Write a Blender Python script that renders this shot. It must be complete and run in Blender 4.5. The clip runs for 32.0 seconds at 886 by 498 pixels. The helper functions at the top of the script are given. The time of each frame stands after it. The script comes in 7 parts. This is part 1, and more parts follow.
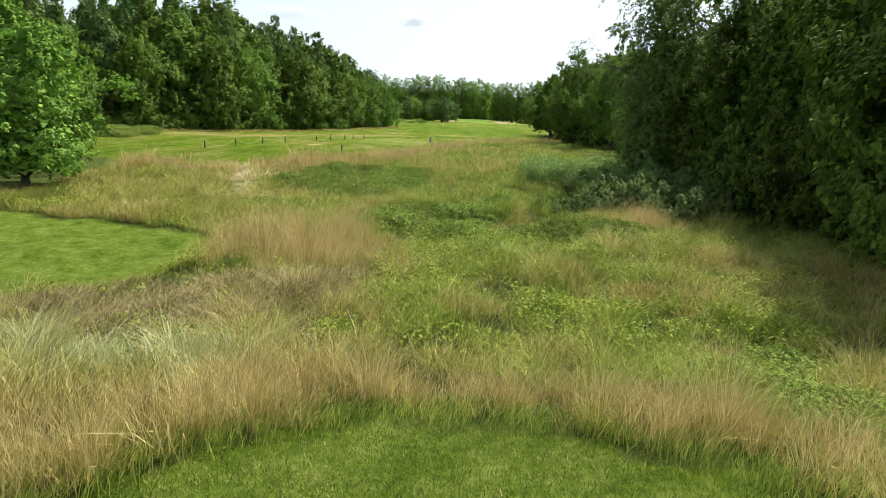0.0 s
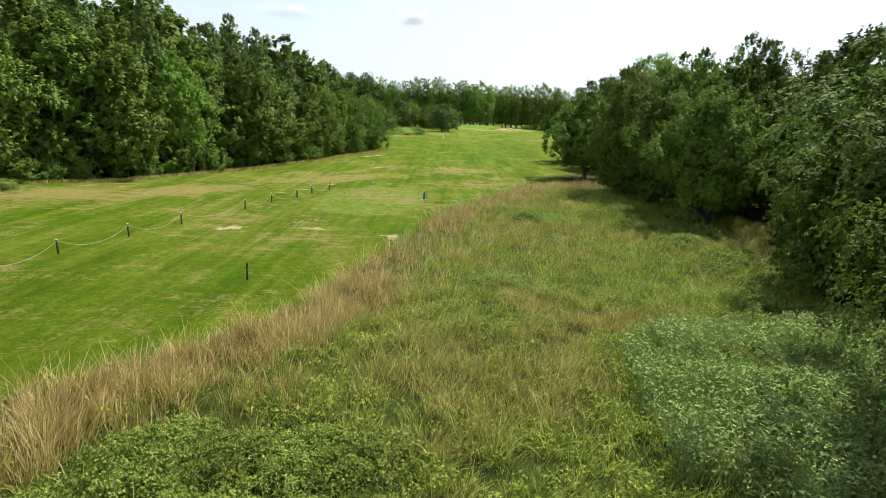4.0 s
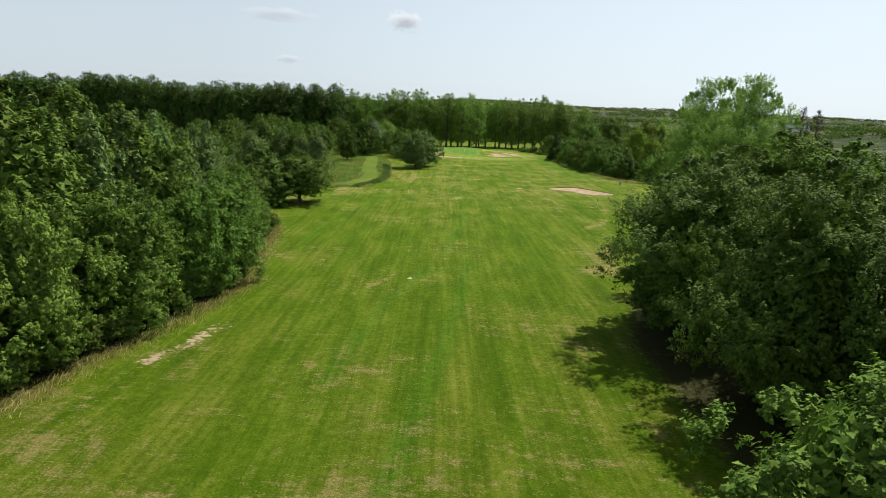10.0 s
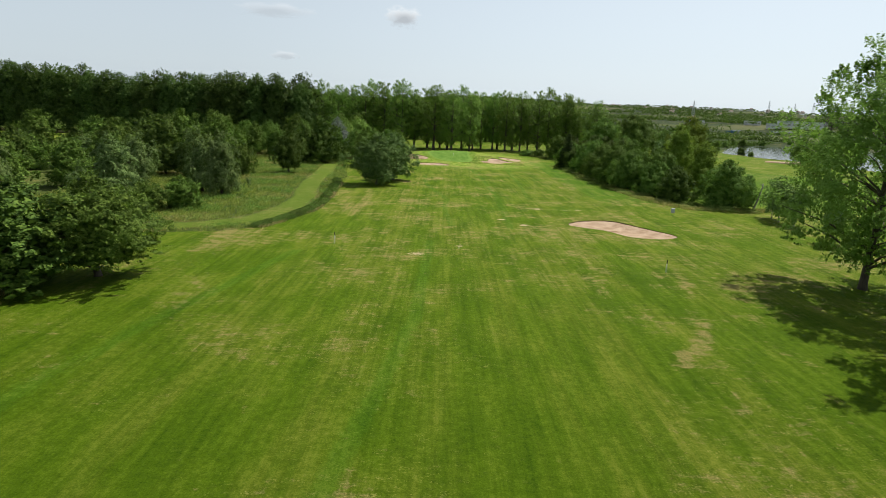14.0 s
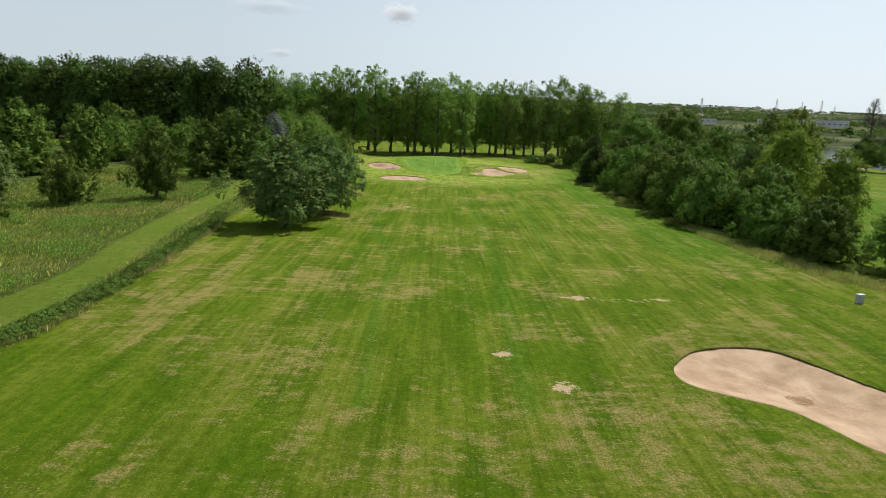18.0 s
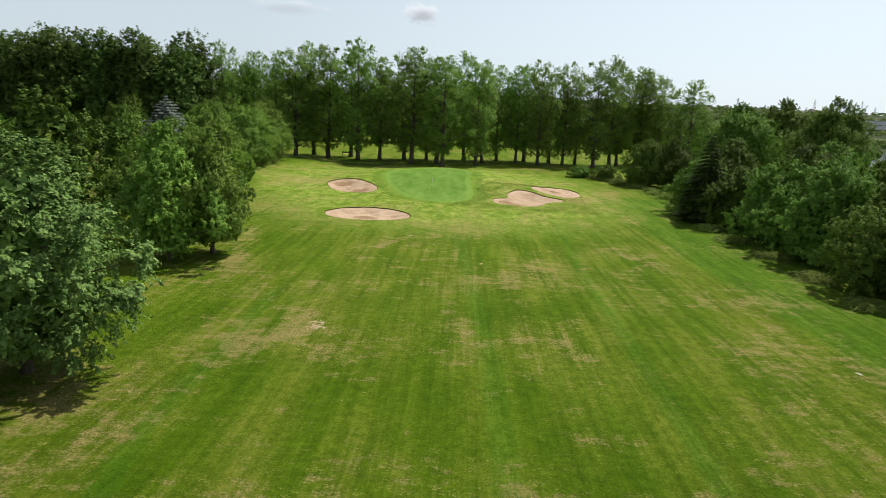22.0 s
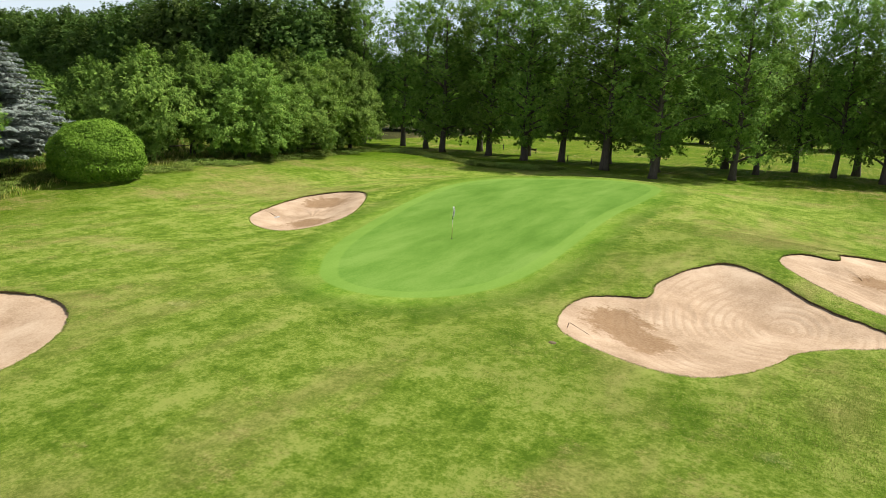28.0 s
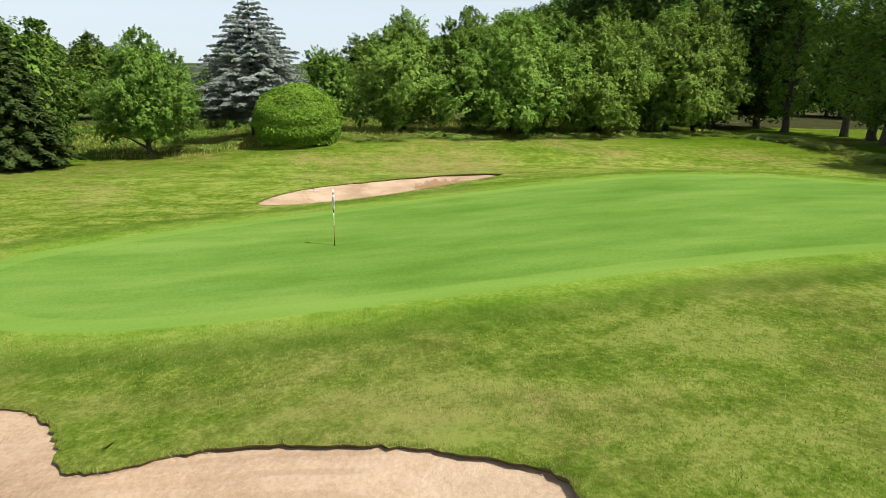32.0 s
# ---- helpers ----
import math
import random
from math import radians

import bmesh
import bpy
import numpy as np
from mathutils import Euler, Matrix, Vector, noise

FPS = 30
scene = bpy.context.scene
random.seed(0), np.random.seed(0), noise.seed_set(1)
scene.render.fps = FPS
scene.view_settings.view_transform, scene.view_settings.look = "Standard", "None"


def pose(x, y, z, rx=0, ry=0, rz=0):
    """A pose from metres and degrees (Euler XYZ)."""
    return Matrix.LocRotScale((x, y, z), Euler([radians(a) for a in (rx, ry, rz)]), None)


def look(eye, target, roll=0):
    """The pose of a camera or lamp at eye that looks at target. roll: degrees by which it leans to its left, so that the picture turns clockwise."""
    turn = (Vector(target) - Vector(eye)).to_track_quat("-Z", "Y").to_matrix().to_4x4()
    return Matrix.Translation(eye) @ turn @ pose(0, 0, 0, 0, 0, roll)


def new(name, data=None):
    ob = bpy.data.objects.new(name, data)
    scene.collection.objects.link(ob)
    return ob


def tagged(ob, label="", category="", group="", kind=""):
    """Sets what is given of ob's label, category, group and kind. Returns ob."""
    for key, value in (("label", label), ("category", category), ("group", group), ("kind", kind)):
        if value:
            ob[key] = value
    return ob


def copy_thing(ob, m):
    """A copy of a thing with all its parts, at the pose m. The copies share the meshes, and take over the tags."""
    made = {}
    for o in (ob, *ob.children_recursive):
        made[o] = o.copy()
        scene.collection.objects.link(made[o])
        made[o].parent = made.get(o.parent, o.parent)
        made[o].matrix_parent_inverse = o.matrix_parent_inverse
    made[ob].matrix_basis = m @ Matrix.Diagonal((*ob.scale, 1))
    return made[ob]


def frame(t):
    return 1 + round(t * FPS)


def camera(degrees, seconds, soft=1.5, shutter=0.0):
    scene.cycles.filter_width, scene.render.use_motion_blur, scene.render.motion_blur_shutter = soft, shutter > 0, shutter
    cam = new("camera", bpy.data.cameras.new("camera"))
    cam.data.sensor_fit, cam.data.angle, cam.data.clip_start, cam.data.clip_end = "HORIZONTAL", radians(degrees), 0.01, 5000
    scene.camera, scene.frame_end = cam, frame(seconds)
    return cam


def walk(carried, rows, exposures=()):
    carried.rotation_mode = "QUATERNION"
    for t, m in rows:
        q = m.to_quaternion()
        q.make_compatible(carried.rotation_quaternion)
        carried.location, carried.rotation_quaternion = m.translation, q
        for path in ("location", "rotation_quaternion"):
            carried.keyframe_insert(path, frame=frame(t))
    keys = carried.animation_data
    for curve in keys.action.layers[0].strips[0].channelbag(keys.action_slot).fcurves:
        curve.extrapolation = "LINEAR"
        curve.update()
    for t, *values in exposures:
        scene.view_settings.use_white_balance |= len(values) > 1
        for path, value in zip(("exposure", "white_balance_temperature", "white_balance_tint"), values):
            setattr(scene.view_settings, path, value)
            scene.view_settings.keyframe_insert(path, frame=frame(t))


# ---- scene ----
cam = camera(71.3, 32.0, soft=0.75)
METRES, EYE, TILT, LEAN, TURN = 415.0, 4.0, 0.0, 0.0, 0.0
ROWS = [
    (0.0, 0.0, 0.0, 0.0, 0.56, -12.28, -2.59),
    (0.5, -0.0, 0.0068, 0.0009, 0.57, -12.29, -2.59),
    (1.0, -0.0001, 0.0148, 0.002, 0.58, -12.31, -2.58),
    (1.5, -0.0003, 0.0236, 0.0032, 0.59, -12.31, -2.59),
    (2.0, -0.0005, 0.033, 0.0045, 0.59, -12.3, -2.6),
    (2.5, -0.0007, 0.0426, 0.0059, 0.6, -12.32, -2.56),
    (3.0, -0.0009, 0.0522, 0.0073, 0.59, -12.32, -2.49),
    (3.5, -0.001, 0.0615, 0.0087, 0.59, -12.37, -2.43),
    (5.5, -0.0015, 0.1061, 0.0157, 0.38, -12.39, -2.57),
    (6.0, -0.0015, 0.1192, 0.0177, 0.29, -12.37, -2.53),
    (6.5, -0.0012, 0.1329, 0.0201, 0.19, -12.34, -2.47),
    (7.0, -0.0005, 0.1472, 0.0228, 0.08, -12.28, -2.47),
    (7.5, 0.0008, 0.1618, 0.0253, -0.01, -12.24, -2.41),
    (8.0, 0.0028, 0.1768, 0.0274, -0.02, -12.17, -2.37),
    (8.5, 0.0052, 0.192, 0.0292, -0.01, -12.19, -2.35),
    (9.0, 0.0079, 0.2081, 0.0312, -0.02, -12.18, -2.37),
    (9.5, 0.0104, 0.2249, 0.0331, -0.02, -12.2, -2.39),
    (10.0, 0.0128, 0.2422, 0.0341, -0.0, -12.16, -2.4),
    (10.5, 0.015, 0.2595, 0.0343, 0.02, -12.19, -2.39),
    (11.0, 0.0172, 0.2775, 0.0342, 0.02, -12.22, -2.36),
    (11.5, 0.0194, 0.2961, 0.0343, 0.01, -12.21, -2.39),
    (12.0, 0.0217, 0.315, 0.0343, 0.02, -12.26, -2.41),
    (12.5, 0.0238, 0.334, 0.0342, 0.02, -12.32, -2.41),
    (13.0, 0.0256, 0.3532, 0.034, 0.01, -12.35, -2.39),
    (13.5, 0.0275, 0.3725, 0.0338, 0.01, -12.38, -2.37),
    (14.0, 0.0293, 0.3922, 0.0335, 0.01, -12.39, -2.36),
    (14.5, 0.031, 0.4119, 0.0332, -0.0, -12.43, -2.36),
    (16.5, 0.0379, 0.4913, 0.0319, -0.01, -12.5, -2.35),
    (17.0, 0.0398, 0.5117, 0.0314, -0.02, -12.49, -2.34),
    (17.5, 0.0418, 0.5322, 0.0309, -0.03, -12.49, -2.33),
    (18.0, 0.044, 0.5527, 0.0304, -0.05, -12.49, -2.32),
    (18.5, 0.0461, 0.5733, 0.0299, 0.02, -12.5, -2.34),
    (19.0, 0.0479, 0.5941, 0.0294, 0.18, -12.49, -2.38),
    (19.5, 0.0493, 0.615, 0.029, 0.39, -12.5, -2.4),
    (20.0, 0.0504, 0.636, 0.0285, 0.63, -12.5, -2.41),
    (20.5, 0.0513, 0.6573, 0.0277, 0.95, -12.5, -2.45),
    (21.0, 0.052, 0.6783, 0.027, 1.26, -12.51, -2.43),
    (21.5, 0.0525, 0.6992, 0.0262, 1.57, -12.46, -2.42),
    (22.0, 0.053, 0.7203, 0.0249, 1.88, -12.43, -2.39),
    (22.5, 0.0541, 0.7409, 0.0235, 2.23, -12.39, -2.32),
    (23.0, 0.0558, 0.7616, 0.0226, 2.62, -12.35, -2.3),
    (23.5, 0.0582, 0.7817, 0.0216, 3.15, -12.29, -2.32),
    (24.0, 0.0612, 0.8012, 0.0206, 4.15, -12.27, -2.29),
    (24.5, 0.0645, 0.8192, 0.0197, 5.66, -12.3, -2.26),
    (26.5, 0.081, 0.8799, 0.0147, 17.48, -12.63, -2.38),
    (27.0, 0.0842, 0.8918, 0.014, 21.4, -12.72, -2.42),
    (27.5, 0.0861, 0.9011, 0.0129, 26.15, -12.86, -2.33),
    (28.0, 0.0875, 0.9087, 0.0117, 31.23, -13.06, -2.21),
    (28.5, 0.0891, 0.916, 0.0108, 36.02, -13.3, -2.11),
    (29.0, 0.0913, 0.9238, 0.0101, 40.72, -13.58, -1.95),
    (29.5, 0.0938, 0.9331, 0.0094, 45.53, -13.84, -1.93),
    (30.0, 0.096, 0.9438, 0.0087, 50.94, -14.02, -1.87),
    (30.5, 0.0973, 0.9553, 0.008, 56.76, -14.16, -1.71),
    (31.0, 0.0978, 0.9671, 0.0073, 63.38, -14.33, -1.44),
    (31.5, 0.0974, 0.9787, 0.0064, 70.52, -14.48, -1.12),
    (32.0, 0.096, 0.9888, 0.0056, 78.43, -14.61, -0.81),
]
walk(cam, [(t, pose(0, 0, EYE, TILT, LEAN, TURN) @ pose(METRES * x, METRES * y, METRES * z, 90 + pitch, roll, yaw)) for t, x, y, z, yaw, pitch, roll in ROWS], [(0, 0.84), (3.5, 0.78), (6, 0.58), (9, 0.38), (12, 0.3), (17, 0.25), (21, 0.34), (24, 0.4), (28, 0.66), (30, 0.68), (32, 0.62)])

# ---- world, sun ----
SUN_EL, SUN_AZ = 55.0, 41.0          # azimuth from +y towards +x
world = bpy.data.worlds.new("sky")
scene.world = world
world.use_nodes = True
wn = world.node_tree.nodes
sky = wn.new("ShaderNodeTexSky")
sky.sky_type, sky.sun_disc = "NISHITA", False
sky.sun_elevation, sky.sun_rotation = radians(SUN_EL), radians(SUN_AZ)
sky.air_density, sky.dust_density, sky.ozone_density = 1.0, 1.6, 1.0
veil = wn.new("ShaderNodeMix")     # thin high haze over the clear sky
veil.data_type = "RGBA"
aim = wn.new("ShaderNodeNewGeometry")
rise = wn.new("ShaderNodeSeparateXYZ")
world.node_tree.links.new(aim.outputs["Normal"], rise.inputs[0])
thick = wn.new("ShaderNodeMapRange")     # haze thins from the horizon up
thick.inputs[1].default_value, thick.inputs[2].default_value = 0.0, -0.7
thick.inputs[3].default_value, thick.inputs[4].default_value = 0.72, 0.14
world.node_tree.links.new(rise.outputs["Z"], thick.inputs[0])
world.node_tree.links.new(thick.outputs[0], veil.inputs[0])
toward = wn.new("ShaderNodeVectorMath")     # haze is brighter towards the sun
toward.operation = "DOT_PRODUCT"
toward.inputs[1].default_value = (-math.sin(radians(SUN_AZ)), -math.cos(radians(SUN_AZ)), 0.0)
world.node_tree.links.new(aim.outputs["Normal"], toward.inputs[0])
bright = wn.new("ShaderNodeMapRange")
bright.inputs[1].default_value, bright.inputs[2].default_value = 0.5, 1.0
bright.inputs[3].default_value, bright.inputs[4].default_value = 1.0, 1.24
world.node_tree.links.new(toward.outputs["Value"], bright.inputs[0])
haze = wn.new("ShaderNodeVectorMath")
haze.operation = "SCALE"
haze.inputs[0].default_value = (6.5, 7.55, 8.35)
world.node_tree.links.new(bright.outputs[0], haze.inputs["Scale"])
world.node_tree.links.new(haze.outputs[0], veil.inputs[7])
pale = wn.new("ShaderNodeHueSaturation")
pale.inputs["Saturation"].default_value = 0.6
world.node_tree.links.new(sky.outputs[0], pale.inputs["Color"])
world.node_tree.links.new(pale.outputs[0], veil.inputs[6])
world.node_tree.links.new(veil.outputs[2], wn["Background"].inputs[0])
wn["Background"].inputs[1].default_value = 0.085
sun = new("sun", bpy.data.lights.new("sun", "SUN"))
sun.data.energy, sun.data.angle, sun.data.color = 5.0, radians(0.6), (1.0, 0.95, 0.86)
sun.matrix_world = look((0, 0, 0), (-math.sin(radians(SUN_AZ)) * math.cos(radians(SUN_EL)), -math.cos(radians(SUN_AZ)) * math.cos(radians(SUN_EL)), -math.sin(radians(SUN_EL))))


# ---- materials ----
class Nodes:
    """A small helper round one node material."""

    def __init__(self, name):
        self.mat = bpy.data.materials.new(name)
        self.mat.use_nodes = True
        self.t = self.mat.node_tree
        self.bsdf = self.t.nodes["Principled BSDF"]
        self.out = self.t.nodes["Material Output"]

    def add(self, kind, **inputs):
        n = self.t.nodes.new("ShaderNode" + kind)
        for k, v in inputs.items():
            self.put(n, k, v)
        return n

    def put(self, n, key, v):
        sock = n.inputs[int(key[1:])] if key[0] == "i" and key[1:].isdigit() else n.inputs[key.replace("_", " ")]
        if isinstance(v, bpy.types.NodeSocket):
            self.t.links.new(v, sock)
        else:
            sock.default_value = v

    def coord(self, scale=(1, 1, 1), obj=False):
        c = self.add("TexCoord").outputs["Object"] if obj else self.add("NewGeometry").outputs["Position"]
        m = self.add("Mapping", Vector=c)
        m.inputs["Scale"].default_value = scale
        return m.outputs[0]

    def noise(self, vec, scale, detail=4, rough=0.6):
        return self.add("TexNoise", Vector=vec, Scale=scale, Detail=detail, Roughness=rough).outputs["Fac"]

    def ramp(self, fac, *stops):
        r = self.add("ValToRGB", Fac=fac)
        e = r.color_ramp.elements
        while len(e) < len(stops):
            e.new(0.5)
        for el, (p, c) in zip(e, stops):
            el.position, el.color = p, (*c, 1) if isinstance(c, tuple) else (c, c, c, 1)
        return r.outputs[0]

    def step(self, v, a, b):
        n = self.add("MapRange", Value=v)
        n.interpolation_type = "SMOOTHSTEP"
        n.inputs[1].default_value, n.inputs[2].default_value = a, b
        return n.outputs[0]

    def math(self, op, a, b=0.0):
        n = self.add("Math", i0=a, i1=b)
        n.operation = op
        return n.outputs[0]

    def mix(self, fac, a, b, mode="MIX"):
        n = self.t.nodes.new("ShaderNodeMix")
        n.data_type, n.blend_type = "RGBA", mode
        for i, v in ((0, fac), (6, a), (7, b)):
            if isinstance(v, bpy.types.NodeSocket):
                self.t.links.new(v, n.inputs[i])
            else:
                n.inputs[i].default_value = (*v, 1) if isinstance(v, tuple) else v
        return n.outputs[2]

    def attr(self, name):
        n = self.add("Attribute")
        n.attribute_name = name
        return n.outputs["Fac"]

    def bump(self, h, strength=0.5, dist=0.05):
        self.put(self.bsdf, "Normal", self.add("Bump", Height=h, Strength=strength, Distance=dist).outputs[0])

    def done(self, colour, rough=0.8, spec=0.3):
        self.put(self.bsdf, "Base_Color", (*colour, 1) if isinstance(colour, tuple) else colour)
        self.put(self.bsdf, "Roughness", rough)
        self.put(self.bsdf, "Specular_IOR_Level", spec)
        return self.mat


def leaf_material(name, dark, mid, light, through_it=0.27, rough=0.7, glow=(0.12, 0.24, 0.024)):
    m = Nodes(name)
    isl = m.add("NewGeometry").outputs["Random Per Island"]
    ob = m.add("ObjectInfo").outputs["Random"]
    big = m.noise(m.coord(), 0.55, 2)
    small = m.noise(m.coord(), 2.3, 3)
    f = m.math("ADD", m.math("MULTIPLY", isl, 0.40), m.math("ADD", m.math("MULTIPLY", big, 0.35), m.math("MULTIPLY", small, 0.25)))
    col = m.ramp(f, (0.18, dark), (0.5, mid), (0.85, light))
    hue = m.add("HueSaturation", Color=col)
    m.put(hue, "Hue", m.math("ADD", m.math("MULTIPLY", ob, 0.026), 0.484))
    m.put(hue, "Value", m.math("ADD", m.math("MULTIPLY", ob, 0.45), 0.76))
    m.done(hue.outputs[0], rough, 0.08)
    tr = m.add("BsdfTranslucent", Color=m.mix(0.5, hue.outputs[0], glow))
    mx = m.add("MixShader", Fac=through_it)
    m.t.links.new(m.bsdf.outputs[0], mx.inputs[1])
    m.t.links.new(tr.outputs[0], mx.inputs[2])
    m.t.links.new(mx.outputs[0], m.out.inputs[0])
    return m.mat


def plain_material(name, a, b, scale=6.0, rough=0.7, bump=0.3, metal=0.0, stretch=(1, 1, 1), spec=0.3):
    m = Nodes(name)
    v = m.coord(stretch, True)
    f = m.noise(v, scale)
    m.bump(m.noise(v, scale * 5), bump, 0.01)
    m.put(m.bsdf, "Metallic", metal)
    return m.done(m.ramp(m.math("ADD", m.math("MULTIPLY", f, 0.7), m.math("MULTIPLY", m.noise(v, scale * 9), 0.3)), (0.3, a), (0.7, b)), rough, spec)


def turf_material():
    m = Nodes("turf")
    p = m.coord()
    d_green, d_mow, d_tee, dry, d_path, d_wood = (m.attr(a) for a in ("d_green", "d_mow", "d_tee", "dry", "d_path", "d_wood"))
    fine = m.noise(p, 8.0, 8, 0.8)
    tuft = m.noise(p, 1.7, 6, 0.7)
    patch = m.noise(m.coord((1, 0.28, 1)), 0.36, 5, 0.62)
    wide = m.noise(p, 0.075, 4, 0.6)
    streak = m.noise(m.coord((1.5, 0.045, 0.5)), 1.0, 6, 0.72)
    slant = m.noise(m.coord((0.42, 0.11, 0.5)), 1.0, 8, 0.75)
    strip = m.noise(m.coord((0.26, 0.012, 0.2)), 1.0, 3, 0.55)
    cross = m.noise(m.coord((0.9, 2.0, 0.5)), 1.0, 6, 0.7)
    grain = m.math("ADD", m.math("MULTIPLY", m.math("ADD", m.math("MULTIPLY", tuft, 0.6), m.math("MULTIPLY", patch, 0.4)), 0.40), m.math("ADD", m.math("MULTIPLY", fine, 0.38), m.math("MULTIPLY", streak, 0.22)))
    near_grain = m.math("ADD", m.math("MULTIPLY", tuft, 0.30), m.math("ADD", m.math("MULTIPLY", fine, 0.40), m.math("MULTIPLY", m.noise(m.coord((0.55, 0.30, 0.5)), 1.0, 5, 0.6), 0.30)))
    base = m.ramp(grain, (0.41, (0.033, 0.070, 0.002)), (0.50, (0.066, 0.120, 0.004)), (0.59, (0.117, 0.174, 0.012)))
    worn = m.ramp(grain, (0.41, (0.048, 0.082, 0.004)), (0.5, (0.096, 0.136, 0.010)), (0.59, (0.180, 0.205, 0.026)))
    wear = m.math("ADD", m.math("MULTIPLY", strip, 0.36), m.math("ADD", m.math("MULTIPLY", wide, 0.26), m.math("ADD", m.math("MULTIPLY", slant, 0.16), m.math("MULTIPLY", patch, 0.22))))
    base = m.mix(m.step(m.math("ADD", m.math("MULTIPLY", dry, 0.06), wear), 0.455, 0.60), base, worn)
    lines = m.noise(m.coord((2.3, 0.02, 0.2)), 1.0, 3, 0.6)
    base = m.mix(m.math("MULTIPLY", m.math("MULTIPLY", m.step(lines, 0.55, 0.68), m.step(wide, 0.42, 0.62)), 0.3), base, worn)
    dark = m.step(m.math("ADD", m.math("MULTIPLY", strip, 0.5), m.math("MULTIPLY", patch, 0.5)), 0.47, 0.38)
    base = m.mix(m.math("MULTIPLY", dark, 0.38), base, m.ramp(grain, (0.41, (0.028, 0.066, 0.002)), (0.59, (0.076, 0.138, 0.005))))
    cut = m.add("TexWave", Vector=m.coord((1, 0.015, 0)), Scale=0.33, Distortion=1.6, Detail=3.0).outputs["Fac"]
    base = m.mix(m.math("MULTIPLY", m.math("MULTIPLY", m.step(cut, 0.35, 0.8), m.step(m.math("ADD", m.math("MULTIPLY", slant, 0.5), m.math("MULTIPLY", strip, 0.5)), 0.44, 0.56)), 0.28), base, m.ramp(grain, (0.41, (0.028, 0.070, 0.002)), (0.59, (0.080, 0.150, 0.006))))
    straw = m.ramp(fine, (0.36, (0.099, 0.095, 0.020)), (0.5, (0.215, 0.180, 0.060)), (0.62, (0.390, 0.330, 0.140)))
    spots = m.math("ADD", m.math("MULTIPLY", m.noise(m.coord((0.62, 1.15, 1)), 0.62, 10, 0.84), 0.62), m.math("ADD", m.math("MULTIPLY", m.math("ADD", slant, m.math("MULTIPLY", m.math("SUBTRACT", wide, 0.5), 1.6)), 0.22), m.math("MULTIPLY", streak, 0.16)))
    amount = m.step(m.math("ADD", m.math("MULTIPLY", dry, 0.105), spots), 0.553, 0.65)
    base = m.mix(m.math("MULTIPLY", amount, 0.7), base, straw)
    chips = m.step(m.math("ADD", m.math("MULTIPLY", fine, 0.55), m.math("MULTIPLY", cross, 0.45)), 0.55, 0.61)
    base = m.mix(m.math("MULTIPLY", m.math("MULTIPLY", chips, 0.6), m.step(m.math("ADD", wide, m.math("MULTIPLY", dry, 0.15)), 0.42, 0.62)), base, (0.32, 0.305, 0.085))
    # greener lines over drains and wheel tracks, longer grass beyond the cut
    rich = m.ramp(grain, (0.41, (0.022, 0.068, 0.003)), (0.5, (0.052, 0.128, 0.007)), (0.59, (0.105, 0.185, 0.016)))
    base = m.mix(m.math("MULTIPLY", m.step(m.math("ADD", m.attr("lush"), m.math("MULTIPLY", m.math("SUBTRACT", tuft, 0.5), 1.4)), 0.25, 0.85), 0.5), base, rich)
    base = m.mix(m.math("MULTIPLY", m.attr("semi"), 0.55), base, rich)
    # woods, fields and villages of the far land
    plots = m.add("TexVoronoi", Vector=m.coord((0.004, 0.009, 0)), Scale=1.0).outputs["Color"]
    tone = m.add("SeparateXYZ", Vector=plots).outputs[0]
    far_c = m.ramp(m.math("ADD", m.math("MULTIPLY", tone, 0.6), m.math("MULTIPLY", m.noise(p, 0.012, 6, 0.65), 0.4)), (0.25, (0.020, 0.034, 0.014)), (0.55, (0.034, 0.050, 0.019)), (0.68, (0.070, 0.085, 0.034)), (0.85, (0.115, 0.110, 0.060)))
    base = m.mix(m.attr("far"), base, far_c)
    # worn soil
    soil = m.ramp(fine, (0.35, (0.30, 0.22, 0.12)), (0.65, (0.52, 0.42, 0.28)))
    base = m.mix(m.step(m.math("ADD", m.attr("bare"), m.math("MULTIPLY", m.math("SUBTRACT", tuft, 0.5), 2.2)), 0.5, 0.75), base, soil)
    # long rough and woodland floor
    rough_c = m.ramp(m.math("ADD", m.math("MULTIPLY", tuft, 0.6), m.math("MULTIPLY", wide, 0.4)), (0.34, (0.030, 0.048, 0.010)), (0.5, (0.060, 0.085, 0.018)), (0.66, (0.110, 0.125, 0.036)))
    base = m.mix(m.step(m.math("ADD", d_mow, m.math("MULTIPLY", m.math("SUBTRACT", tuft, 0.5), 1.2)), 0.15, -0.15), base, rough_c)
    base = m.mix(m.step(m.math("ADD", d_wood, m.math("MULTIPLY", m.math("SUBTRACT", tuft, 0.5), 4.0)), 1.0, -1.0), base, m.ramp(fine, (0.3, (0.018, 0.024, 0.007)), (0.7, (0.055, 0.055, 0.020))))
    # mown path through the rough
    base = m.mix(m.math("MULTIPLY", m.step(m.math("ADD", d_path, m.math("MULTIPLY", m.math("SUBTRACT", patch, 0.5), 2.0)), 0.4, -0.4), 0.75), base, m.ramp(tuft, (0.3, (0.072, 0.125, 0.010)), (0.7, (0.140, 0.195, 0.026))))
